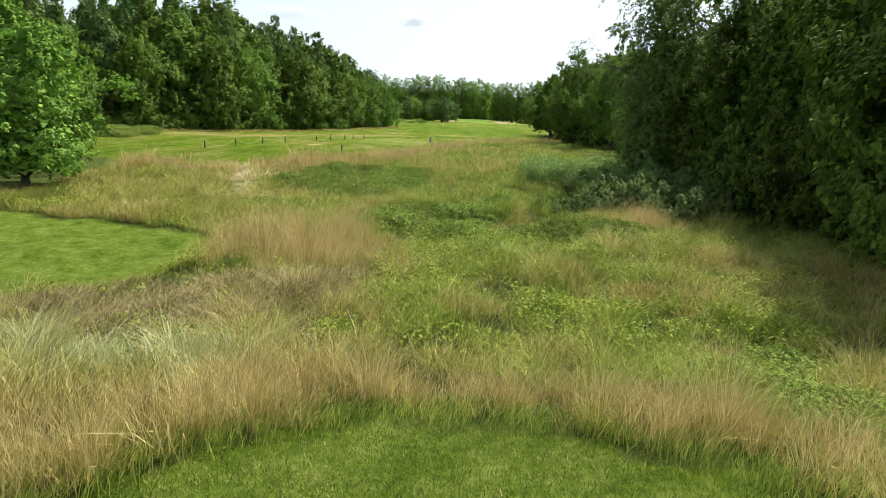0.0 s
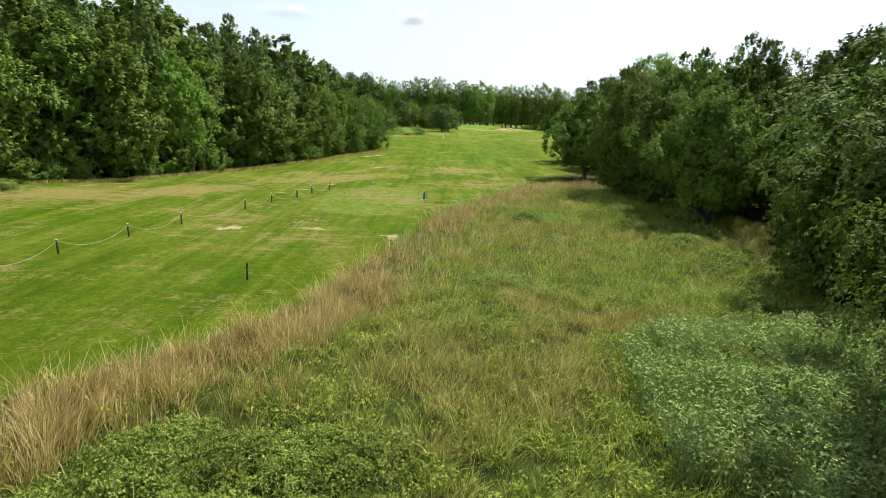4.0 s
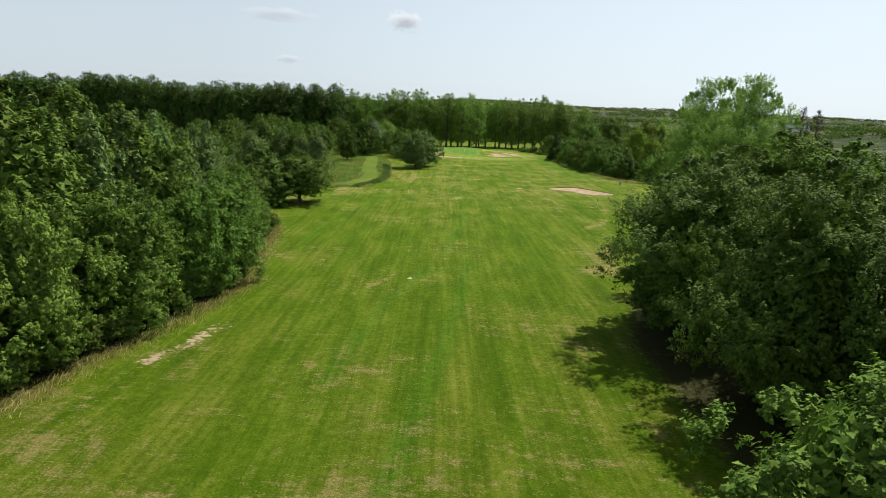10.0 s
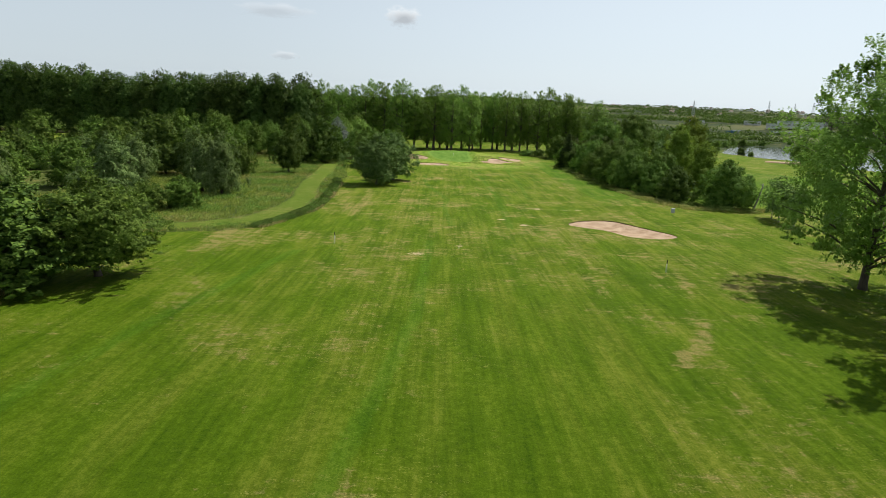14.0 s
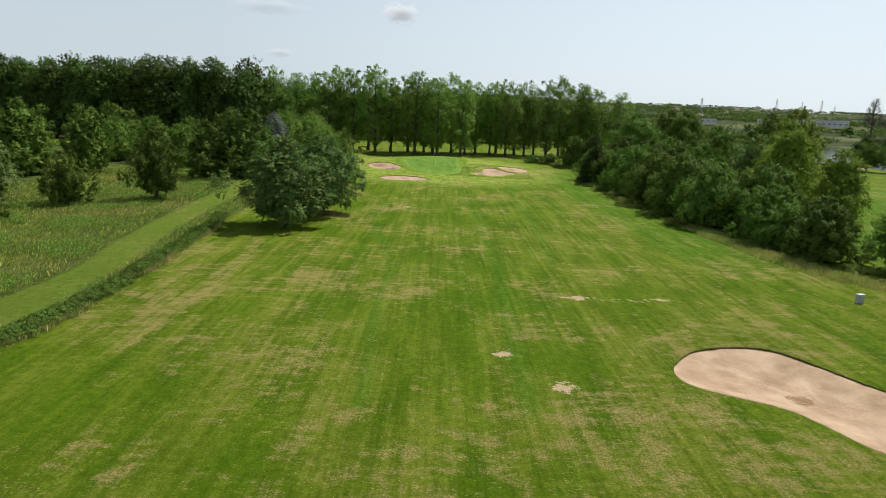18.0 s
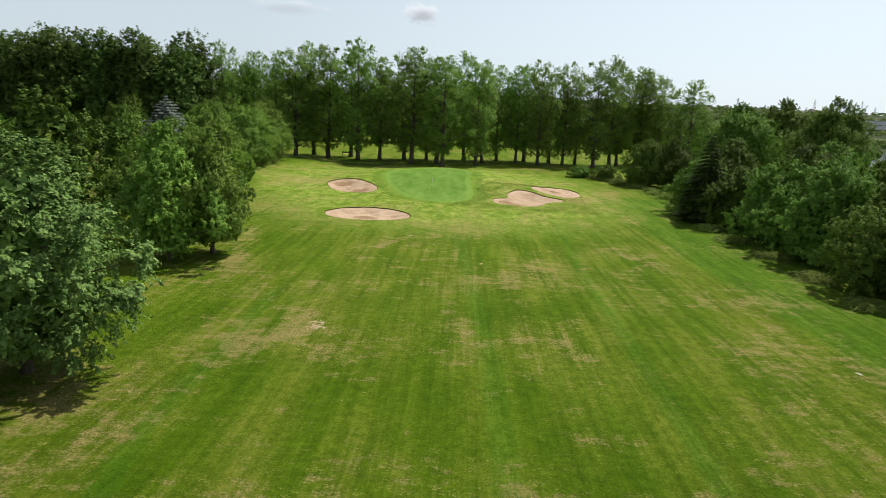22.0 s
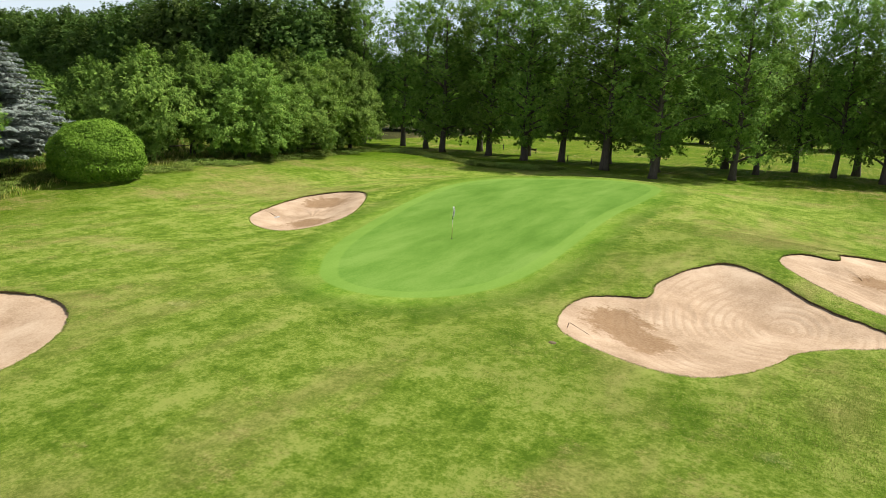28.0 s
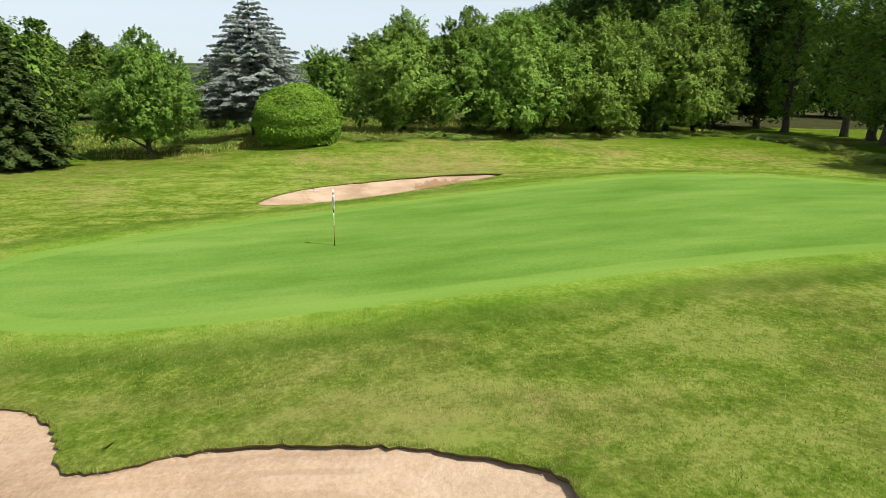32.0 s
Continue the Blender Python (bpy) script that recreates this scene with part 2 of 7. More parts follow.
    # tee boxes, apron and putting surface
    tee_c = m.ramp(m.math("ADD", m.math("MULTIPLY", tuft, 0.5), m.math("MULTIPLY", fine, 0.5)), (0.40, (0.060, 0.108, 0.010)), (0.5, (0.118, 0.175, 0.022)), (0.60, (0.215, 0.262, 0.056)))
    tee_c = m.mix(m.math("MULTIPLY", amount, 0.55), tee_c, straw)
    base = m.mix(m.math("MULTIPLY", m.step(m.math("ADD", d_tee, m.math("MULTIPLY", m.math("SUBTRACT", patch, 0.5), 3.0)), 0.5, -0.5), 0.8), base, tee_c)
    short = m.ramp(near_grain, (0.437, (0.078, 0.142, 0.011)), (0.5, (0.158, 0.235, 0.026)), (0.563, (0.290, 0.338, 0.076)))
    short = m.mix(m.math("MULTIPLY", m.step(m.math("ADD", m.math("MULTIPLY", wide, 0.5), m.math("MULTIPLY", patch, 0.5)), 0.47, 0.60), 0.8), short, m.ramp(near_grain, (0.40, (0.125, 0.150, 0.022)), (0.6, (0.345, 0.325, 0.110))))
    base = m.mix(m.math("MULTIPLY", m.step(d_green, 34.0, 14.0), 0.85), base, short)
    base = m.mix(m.math("MULTIPLY", amount, m.step(d_green, 3.0, 9.0)), base, m.mix(0.5, base, straw))
    band = m.math("ADD", m.math("MULTIPLY", m.noise(m.coord((0.45, 0.12, 1)), 1.0, 4, 0.6), 0.65), m.math("MULTIPLY", m.noise(p, 10.0, 4, 0.7), 0.35))
    apron = m.ramp(m.math("ADD", m.math("MULTIPLY", band, 0.5), m.math("MULTIPLY", near_grain, 0.5)), (0.38, (0.045, 0.112, 0.007)), (0.62, (0.112, 0.192, 0.020)))
    base = m.mix(m.math("MULTIPLY", m.step(m.math("ADD", d_green, m.math("MULTIPLY", m.math("SUBTRACT", tuft, 0.5), 1.5)), 3.0, 2.0), 0.6), base, apron)
    putt = m.ramp(band, (0.36, (0.064, 0.134, 0.016)), (0.5, (0.093, 0.174, 0.026)), (0.64, (0.132, 0.216, 0.042)))
    collar = m.mix(0.36, putt, (0.160, 0.255, 0.044))
    putt = m.mix(m.step(d_green, -1.05, -0.85), putt, collar)
    base = m.mix(m.step(d_green, 0.12, -0.12), base, putt)
    h = m.math("ADD", m.math("MULTIPLY", fine, 0.8), m.math("ADD", m.noise(p, 32.0, 4, 0.7), m.math("MULTIPLY", tuft, 0.9)))
    soft_g = m.step(d_green, -0.2, 2.0)
    n = m.add("Bump", Height=h, Distance=0.09)
    m.put(n, "Strength", m.math("ADD", m.math("MULTIPLY", soft_g, 0.75), 0.10))
    m.put(m.bsdf, "Normal", n.outputs[0])
    return m.done(base, 0.9, 0.03)


def sand_material():
    m = Nodes("bunker_sand")
    p = m.coord()
    fine, mid = m.noise(p, 11, 7, 0.75), m.noise(p, 0.5, 5, 0.6)
    off = m.add("VectorMath", i0=p)
    off.inputs[1].default_value = (36.2, 407.2, 0)
    off.operation = "SUBTRACT"
    flat = m.add("VectorMath", i0=off.outputs[0])
    flat.inputs[1].default_value = (1.0, 0.72, 0)
    flat.operation = "MULTIPLY"
    rings = m.add("TexWave", Vector=flat.outputs[0], Scale=0.75, Distortion=1.8, Detail=4.0)
    rings.wave_type, rings.rings_direction = "RINGS", "Z"
    m.put(rings, "Detail_Scale", 0.5)
    reach = m.add("VectorMath", i0=flat.outputs[0])
    reach.operation = "LENGTH"
    near = m.math("MULTIPLY", m.step(reach.outputs["Value"], 9.0, 5.5), m.step(m.noise(p, 0.22, 2), 0.36, 0.52))
    rake = m.math("ADD", m.math("MULTIPLY", rings.outputs["Fac"], near), m.math("MULTIPLY", m.math("SUBTRACT", 1.0, near), 0.6))
    f = m.math("ADD", m.math("MULTIPLY", fine, 0.45), m.math("MULTIPLY", mid, 0.55))
    col = m.ramp(f, (0.38, (0.245, 0.168, 0.105)), (0.5, (0.34, 0.245, 0.163)), (0.62, (0.435, 0.33, 0.232)))
    damp = m.step(m.math("ADD", m.attr("damp"), m.math("MULTIPLY", m.math("SUBTRACT", m.noise(m.coord((1.0, 1.7, 1)), 1.0, 10, 0.86), 0.5), 2.4)), 0.46, 0.66)
    col = m.mix(m.math("MULTIPLY", damp, 0.85), col, m.ramp(fine, (0.38, (0.150, 0.088, 0.042)), (0.62, (0.235, 0.148, 0.080))))
    m.bump(m.math("ADD", m.math("MULTIPLY", fine, 0.7), m.math("MULTIPLY", rake, 0.4)), 0.7, 0.06)
    # furrows are also darkened in the colour, as groove shade over the bump
    return m.done(m.mix(m.math("MULTIPLY", m.math("MULTIPLY", m.step(rake, 0.42, 0.08), m.step(mid, 0.36, 0.6)), 0.34), col, (0.23, 0.150, 0.088)), 0.92, 0.1)


def blade_material(name, low, high, spread):
    m = Nodes(name)
    r = m.add("NewGeometry").outputs["Random Per Island"]
    big = m.noise(m.coord(), 0.8, 4)
    f = m.math("ADD", m.math("MULTIPLY", r, 0.5), m.math("MULTIPLY", big, 0.5))
    col = m.ramp(f, (0.27, low), (0.5, high), (0.73, spread))
    m.done(col, 0.6, 0.2)
    tr = m.add("BsdfTranslucent", Color=col)
    mx = m.add("MixShader", Fac=0.25)
    m.t.links.new(m.bsdf.outputs[0], mx.inputs[1])
    m.t.links.new(tr.outputs[0], mx.inputs[2])
    m.t.links.new(mx.outputs[0], m.out.inputs[0])
    return m.mat


TURF, SAND = turf_material(), sand_material()
LEAF_OAK = leaf_material("leaf_oak", (0.050, 0.104, 0.016), (0.125, 0.218, 0.034), (0.270, 0.385, 0.070), 0.32)
LEAF_TALL = leaf_material("leaf_tall", (0.056, 0.118, 0.019), (0.155, 0.262, 0.044), (0.350, 0.475, 0.095), 0.42, glow=(0.18, 0.33, 0.04))
LEAF_LIGHT = leaf_material("leaf_light", (0.068, 0.142, 0.022), (0.178, 0.298, 0.050), (0.350, 0.480, 0.100), 0.34, glow=(0.18, 0.32, 0.035))
# oak leaf darkened; shade of the backlit trees is put into its colour
LEAF_DARK_SHADE = leaf_material("leaf_alder", (0.028, 0.058, 0.010), (0.076, 0.130, 0.020), (0.185, 0.256, 0.038), 0.21)
LEAF_WOOD = leaf_material("leaf_wood", (0.028, 0.060, 0.012), (0.070, 0.120, 0.024), (0.150, 0.215, 0.045), 0.25)
LEAF_POPLAR = leaf_material("leaf_poplar", (0.070, 0.130, 0.036), (0.165, 0.260, 0.075), (0.320, 0.420, 0.145), 0.26)
LEAF_ASPEN = leaf_material("leaf_aspen", (0.076, 0.142, 0.025), (0.175, 0.278, 0.050), (0.340, 0.460, 0.100), 0.42, glow=(0.20, 0.34, 0.05))
LEAF_GOLD = leaf_material("leaf_gold", (0.075, 0.125, 0.016), (0.175, 0.260, 0.034), (0.330, 0.420, 0.070), 0.4, glow=(0.24, 0.34, 0.03))
LEAF_BRIGHT = leaf_material("leaf_bright", (0.072, 0.175, 0.016), (0.150, 0.315, 0.030), (0.270, 0.470, 0.060))
LEAF_DUSK = leaf_material("leaf_dusk", (0.046, 0.086, 0.022), (0.118, 0.188, 0.048), (0.255, 0.340, 0.098), 0.25)
LEAF_HEDGE = leaf_material("leaf_hedge", (0.040, 0.080, 0.012), (0.095, 0.160, 0.026), (0.20, 0.28, 0.05), 0.2)
LEAF_BRAMBLE = leaf_material("leaf_bramble", (0.058, 0.098, 0.015), (0.180, 0.250, 0.042), (0.35, 0.42, 0.12))
LEAF_WEED = leaf_material("leaf_weed", (0.080, 0.125, 0.015), (0.215, 0.280, 0.036), (0.410, 0.460, 0.085))
LEAF_CEDAR = leaf_material("needle_blue", (0.150, 0.185, 0.155), (0.280, 0.325, 0.285), (0.450, 0.500, 0.450), 0.2, glow=(0.2, 0.25, 0.2))
LEAF_CONIFER = leaf_material("needle_dark", (0.022, 0.042, 0.012), (0.048, 0.080, 0.020), (0.095, 0.130, 0.034), 0.2)
BARK = plain_material("bark", (0.045, 0.035, 0.026), (0.13, 0.105, 0.08), 3.0, 0.9, 0.9, stretch=(3, 3, 0.5))
BARK_BIRCH = plain_material("bark_birch", (0.16, 0.14, 0.12), (0.55, 0.53, 0.49), 2.0, 0.8, 0.5, stretch=(1, 1, 4))
BLADE_DRY = blade_material("blade_dry", (0.24, 0.175, 0.055), (0.48, 0.375, 0.135), (0.74, 0.63, 0.32))
BLADE_BROWN = blade_material("blade_brown", (0.095, 0.075, 0.026), (0.25, 0.200, 0.080), (0.56, 0.47, 0.23))
BLADE_PALE = blade_material("blade_pale", (0.50, 0.42, 0.20), (0.72, 0.62, 0.33), (0.84, 0.75, 0.46))
BLADE_GAP_SHADE = blade_material("blade_dark", (0.030, 0.050, 0.008), (0.078, 0.108, 0.016), (0.180, 0.195, 0.045))
BLADE_TURF = blade_material("blade_turf", (0.085, 0.135, 0.012), (0.165, 0.220, 0.028), (0.360, 0.350, 0.110))
BLADE_MID = blade_material("blade_mid", (0.140, 0.150, 0.026), (0.345, 0.330, 0.072), (0.65, 0.565, 0.20))
BLADE_ASH = blade_material("blade_ash", (0.22, 0.27, 0.10), (0.42, 0.46, 0.20), (0.68, 0.66, 0.38))
BLADE_GREEN = blade_material("blade_green", (0.105, 0.170, 0.018), (0.260, 0.345, 0.048), (0.490, 0.540, 0.115))


# ---- mesh helpers ----
def mesh_of(name, verts, faces, material, smooth=False):
    me = bpy.data.meshes.new(name)
    v, f = np.asarray(verts, np.float32), np.asarray(faces, np.int32)
    k = f.shape[1]
    me.vertices.add(len(v))
    me.vertices.foreach_set("co", v.ravel())
    me.loops.add(f.size)
    me.loops.foreach_set("vertex_index", f.ravel())
    me.polygons.add(len(f))
    me.polygons.foreach_set("loop_start", np.arange(0, f.size, k, dtype=np.int32))
    if smooth:
        me.polygons.foreach_set("use_smooth", np.ones(len(f), bool))
    me.materials.append(material)
    me.update(calc_edges=True)
    me.validate()
    return me


def bm_mesh(name, bm, material, smooth=False):
    me = bpy.data.meshes.new(name)
    bmesh.ops.recalc_face_normals(bm, faces=bm.faces)
    for f in bm.faces:
        f.smooth = smooth
    bm.to_mesh(me)
    bm.free()
    me.materials.append(material)
    return me


def part(name, data, parent=None, label="", at=None):
    ob = new(name, data)
    if parent is not None:
        ob.parent = parent
    if at is not None:
        ob.matrix_basis = at
    return tagged(ob, label) if label else ob


def tube(bm, pts, radii, sides=8, cap=True):
    """A tapered round bar along pts."""
    rings, pts = [], [Vector(p) for p in pts]
    for i, p in enumerate(pts):
        d = (pts[min(i + 1, len(pts) - 1)] - pts[max(i - 1, 0)]).normalized()
        a = d.orthogonal().normalized()
        b = d.cross(a)
        rings.append([bm.verts.new(p + radii[i] * (math.cos(2 * math.pi * k / sides) * a + math.sin(2 * math.pi * k / sides) * b)) for k in range(sides)])
        if i:
            q0 = rings[i - 1]
            off = min(range(sides), key=lambda s: (q0[0].co - rings[i][s].co).length)
            rings[i] = rings[i][off:] + rings[i][:off]
    for r0, r1 in zip(rings, rings[1:]):
        for k in range(sides):
            bm.faces.new((r0[k], r0[(k + 1) % sides], r1[(k + 1) % sides], r1[k]))
    if cap:
        bm.faces.new(rings[-1])
        bm.faces.new(rings[0][::-1])


def box(bm, lo, hi, bevel=0.0):
    r = bmesh.ops.create_cube(bm, size=1.0)
    for v in r["verts"]:
        v.co = Vector([lo[i] + (v.co[i] + 0.5) * (hi[i] - lo[i]) for i in range(3)])
    if bevel:
        bmesh.ops.bevel(bm, geom=list({e for v in r["verts"] for e in v.link_edges}), offset=bevel, segments=1, affect="EDGES")


# ---- the lie of the land ----
def smooth(a, b, v):
    u = np.clip((v - a) / (b - a), 0, 1)
    return u * u * (3 - 2 * u)


def poly_dist(poly, x, y):
    """Signed distance to a closed outline, negative inside."""
    p = np.asarray(poly, float)
    best, inside = np.full(np.shape(x), 1e9), np.zeros(np.shape(x), bool)
    for (ax, ay), (bx, by) in zip(p, np.roll(p, -1, 0)):
        ex, ey = bx - ax, by - ay
        u = np.clip(((x - ax) * ex + (y - ay) * ey) / (ex * ex + ey * ey), 0, 1)
        best = np.minimum(best, np.hypot(x - ax - u * ex, y - ay - u * ey))
        cross = ((ay > y) != (by > y)) & (x < ex * (y - ay) / (ey if ey else 1e-9) + ax)
        inside ^= cross
    return np.where(inside, -best, best)


def line_dist(line, x, y):
    best = np.full(np.shape(x), 1e9)
    for (ax, ay), (bx, by) in zip(line, line[1:]):
        ex, ey = bx - ax, by - ay
        u = np.clip(((x - ax) * ex + (y - ay) * ey) / (ex * ex + ey * ey), 0, 1)
        best = np.minimum(best, np.hypot(x - ax - u * ex, y - ay - u * ey))
    return best


def rounded(poly, n=3):
    """A closed outline with its corners cut round."""
    p = np.asarray(poly, float)
    for _ in range(n):
        q = np.roll(p, -1, 0)
        p = np.stack([0.75 * p + 0.25 * q, 0.25 * p + 0.75 * q], 1).reshape(-1, 2)
    return p


GREEN = rounded([(14.6, 400.9), (12.4, 404), (10.2, 409.2), (7.2, 420), (5.8, 431), (9.5, 440.5), (17.5, 445.5), (23.6, 442.5), (24.4, 432), (23.6, 423), (24.4, 410.5), (24.2, 405), (23.2, 402), (21.2, 399.6), (18.6, 398.6), (16.2, 399.2)], 2)
BUNKERS = {
    "front": rounded([(3.0, 384.5), (4.2, 388), (6.6, 390.2), (10, 390.6), (13.5, 388.5), (15.4, 385.1), (15.1, 381.9), (13.1, 380.1), (10, 378.7), (6.3, 379), (3.8, 381.2)]),
    "left": rounded([(4.2, 407), (1.3, 408), (-1.3, 410.3), (-2.9, 414.5), (-3.7, 417.2), (-4.0, 420.6), (-2, 423), (0.8, 422.6), (3.2, 419.6), (5.2, 416.2), (6.9, 412.6), (7.0, 409), (6.0, 407.2)]),
    "right": rounded([(28.1, 399.9), (27.5, 402.3), (27.6, 404.4), (28.7, 405.7), (30.6, 406.3), (30.1, 408.4), (30.6, 410.4), (31.4, 412.2), (32.8, 414.2), (35.3, 412.2), (37.4, 409.6), (40.2, 408.2), (40.4, 406.4), (37, 404.2), (35.9, 401), (34.3, 398.7), (32.6, 398.2), (30.5, 398.7)], 2),
    "back": rounded([(34.9, 415.6), (36.4, 419.0), (38.4, 417.4), (38.0, 421.8), (40.9, 423.9), (44.2, 418.3), (44.4, 411.8), (41.4, 409.2), (38.6, 410.8), (36.2, 413.2)], 2),
    "fairway": rounded([(34.5, 269.0), (36.7, 272.1), (39.2, 273.7), (43.4, 274.0), (45.1, 271.9), (46.7, 268.6), (48.6, 265.2), (50.5, 262.5), (50.9, 260.3), (49.4, 258.5), (46.6, 257.6), (44.0, 257.7), (41.8, 258.7), (40.9, 261.2), (39.7, 263.6), (37.2, 264.8), (34.6, 266.4)]),
}
TEE_NEAR = rounded([(-6, -14), (-6, 2), (-4.2, 5.6), (-1.8, 7.7), (0.8, 8.1), (3.0, 7.3), (4.6, 6.3), (7, 2), (7, -14)], 2)
TEE_LEFT = rounded([(-30, 28), (-20, 27), (-12.2, 24.8), (-9, 22.8), (-8, 20.5), (-8, 17.6), (-10, 15.2), (-14, 13), (-24, 9), (-34, 10)], 2)
TEE_MAIN = rounded([(-12.5, 80), (-12.2, 96), (-6, 98), (-2.6, 95), (-3, 82), (-7, 78)], 2)
# between mown ground and the long grass by the brook
MEADOW = [(-45, 49), (-30, 46), (-20, 43.5), (-14.4, 44.2), (-11.2, 46.7), (-8.6, 50), (-6.7, 54.1), (-3.8, 66), (-2.4, 73), (-1.8, 78), (-0.1, 83.3), (2.6, 89.6), (5, 94), (8, 100.5), (11, 105.5), (15, 109.5), (22, 113), (30, 112), (46, 90), (50, 40), (44, -8), (-50, -8)]
WOOD_L = [(-100, 54), (-62, 66), (-46, 84), (-36, 92), (-31, 101), (-28, 110), (-24, 122), (-21.5, 130), (-18, 145), (-15.6, 156), (-14.5, 164), (-16.5, 171), (-19.5, 194), (-22, 200), (-27, 214), (-32, 224), (-52, 222), (-100, 228)]
WOOD_R = [(14, 34), (15, 60), (18, 74), (17, 92), (16, 110), (15, 120), (22, 128), (22, 150), (27, 166), (40, 176), (70, 180), (95, 150), (95, 10), (40, 2), (20, 18)]
WOOD_FAR = [(-330, 480), (-200, 486), (-90, 476), (-66, 482), (-60, 500), (-60, 540), (-60, 760), (-330, 760)]
ROUGH_L = [(-13.5, 317), (-11, 291), (-10.8, 273.7), (-12.9, 262), (-15.5, 254), (-19, 250), (-33, 246), (-46, 236), (-140, 240), (-140, 440), (-60, 445), (-40, 440), (-28, 405), (-17, 352), (-13, 330)]
PATH = [(-60, 246), (-34, 250), (-23, 254.5), (-18.2, 261), (-16.2, 268), (-15.2, 277), (-16, 290), (-17.6, 300), (-19.6, 316), (-21.3, 342), (-25, 372)]
BROOK = [(-0.4, 28.2), (1.6, 28.0), (3.9, 28.8), (5.4, 31.2), (8, 34.4), (14, 40), (30, 52)]
LAKE = [(236, 600), (251, 568), (240, 520), (262, 488), (330, 500), (520, 820), (690, 1070), (640, 1090), (490, 965), (372, 850), (318, 830), (231, 650)]


def land(x, y):
    """Height of the ground."""
    x, y = np.asarray(x, float), np.asarray(y, float)
    z = 0.10 * np.sin(x * 0.11 + 1) * np.sin(y * 0.07) + 0.05 * np.sin(x * 0.31 + y * 0.23)
    near = 1 - smooth(31, 52, y - 0.1 * x)
    z = z - 0.75 * near * smooth(6.5, 13, y) - 0.25 * near
    z = z - 0.75 * np.exp(-(line_dist(BROOK, x, y) / 1.7) ** 2)
    z = z + near * smooth(9, 15, y) * (0.16 * np.sin(x * 1.1 + 0.7 * np.sin(y * 0.8)) * np.sin(y * 0.9 + 0.8 * np.sin(x * 0.6 + 1)) + 0.10 * np.sin(x * 2.3 + y * 0.7) * np.sin(y * 2.0 - x * 0.5)) + 0.35 * near * np.exp(-((x - 6.5) / 4) ** 2 - ((y - 20) / 4.5) ** 2)
    g = poly_dist(GREEN, x, y)
    up = 0.22 + 1.38 * smooth(400, 434, y)
    z = z + up * (1 - smooth(0.5, 17, g)) + 0.75 * np.exp(-((x - 36) ** 2 + (y - 416) ** 2) / 55) * smooth(1, 6, g)
    z = z + 1.4 * smooth(-6, -22, x) * smooth(395, 410, y) * (1 - smooth(455, 480, y))
    z = z + 0.42 * np.exp(-((x - 41.5) ** 2 + (y - 419) ** 2) / 55)
    z = z - 0.42 * np.exp(-((x - 2.5 + 0.4 * (y - 411)) / 4.5) ** 2 - ((y - 411) / 8) ** 2)
    z = z - 3.2 * smooth(90, 230, x) - 0.5 * smooth(520, 900, y)
    d = np.hypot(x - 17, y - 212)
    z = z + 25 * smooth(930, 1250, d) + smooth(1250, 3300, d) * (62 + 16 * np.sin(x * 0.0021 + 0.6) + 9 * np.sin(x * 0.0067 + y * 0.002))
    return z - 1.2 * smooth(3, -4, poly_dist(LAKE, x, y))


def at_land(x, y):
    return float(land(x, y))


BARE = [(-15, 71, 1.3), (-9.5, 72, 1.0), (-15.6, 93, 1.1), (-13.6, 98.7, 0.8), (-13, 102, 0.7), (-4, 70.5, 1.0), (-17, 89.5, 0.9), (-10.9, 122, 1.0), (-12.4, 117, 1.0), (26.5, 265.4, 1.2), (23.2, 270.6, 1.1), (31.7, 285.6, 1.1), (15.2, 247.4, 0.7), (9.5, 241, 1.3), (13, 302.6, 0.7), (12.8, 338.5, 1.0), (16.5, 370, 0.7), (14, 393, 0.6), (24.4, 357.6, 0.5), (36.5, 394.5, 0.6), (-9.5, 101.9, 0.5)]
DRY = [([(-45, 76), (-27.6, 86), (-23.4, 91), (-17.7, 100), (-8, 110.5), (2.6, 123)], 5.0), ([(-21, 77), (-19, 87)], 1.6), ([(-15, 110), (-12, 117), (-10, 124)], 1.6), ([(-8, 112), (-2, 117)], 2.0), ([(-15, 143), (-13.4, 147), (-11.5, 153)], 1.5), ([(27, 176), (27, 188)], 4.0), ([(43, 240), (35.4, 212.7), (31, 207)], 1.2), ([(1.1, 345), (2, 348.6), (1.5, 354.3), (-0.8, 363.7), (-3.1, 372)], 1.7), ([(21, 348), (23, 337)], 1.4), ([(12.6, 338), (9, 335)], 1.0), ([(46, 380), (48, 398), (44, 404)], 2.5), ([(-10, 68), (-4, 71)], 2.0), ([(-1.9, 163.9), (-0.6, 167.2), (0.6, 170.2)], 0.5), ([(40.6, 280.5), (40.2, 279.0), (37.9, 275.0)], 0.8), ([(13.4, 363.4), (16.3, 369.6), (19.2, 370.2)], 1.0), ([(-2.5, 369.4), (0.7, 361.4)], 1.6), ([(-3, 270), (-2.7, 278), (-2.6, 292), (-4, 306)], 1.5), ([(40.6, 364.6), (43, 358)], 1.6), ([(43, 409), (49, 416), (52, 428)], 4.5), ([(36, 401), (44, 407)], 1.6), ([(-24, 394), (-17, 402), (-13, 410)], 4.0)]
TRACK = [(30.4, 285.8), (33.5, 285.5), (37, 285.2), (41, 286.2)]
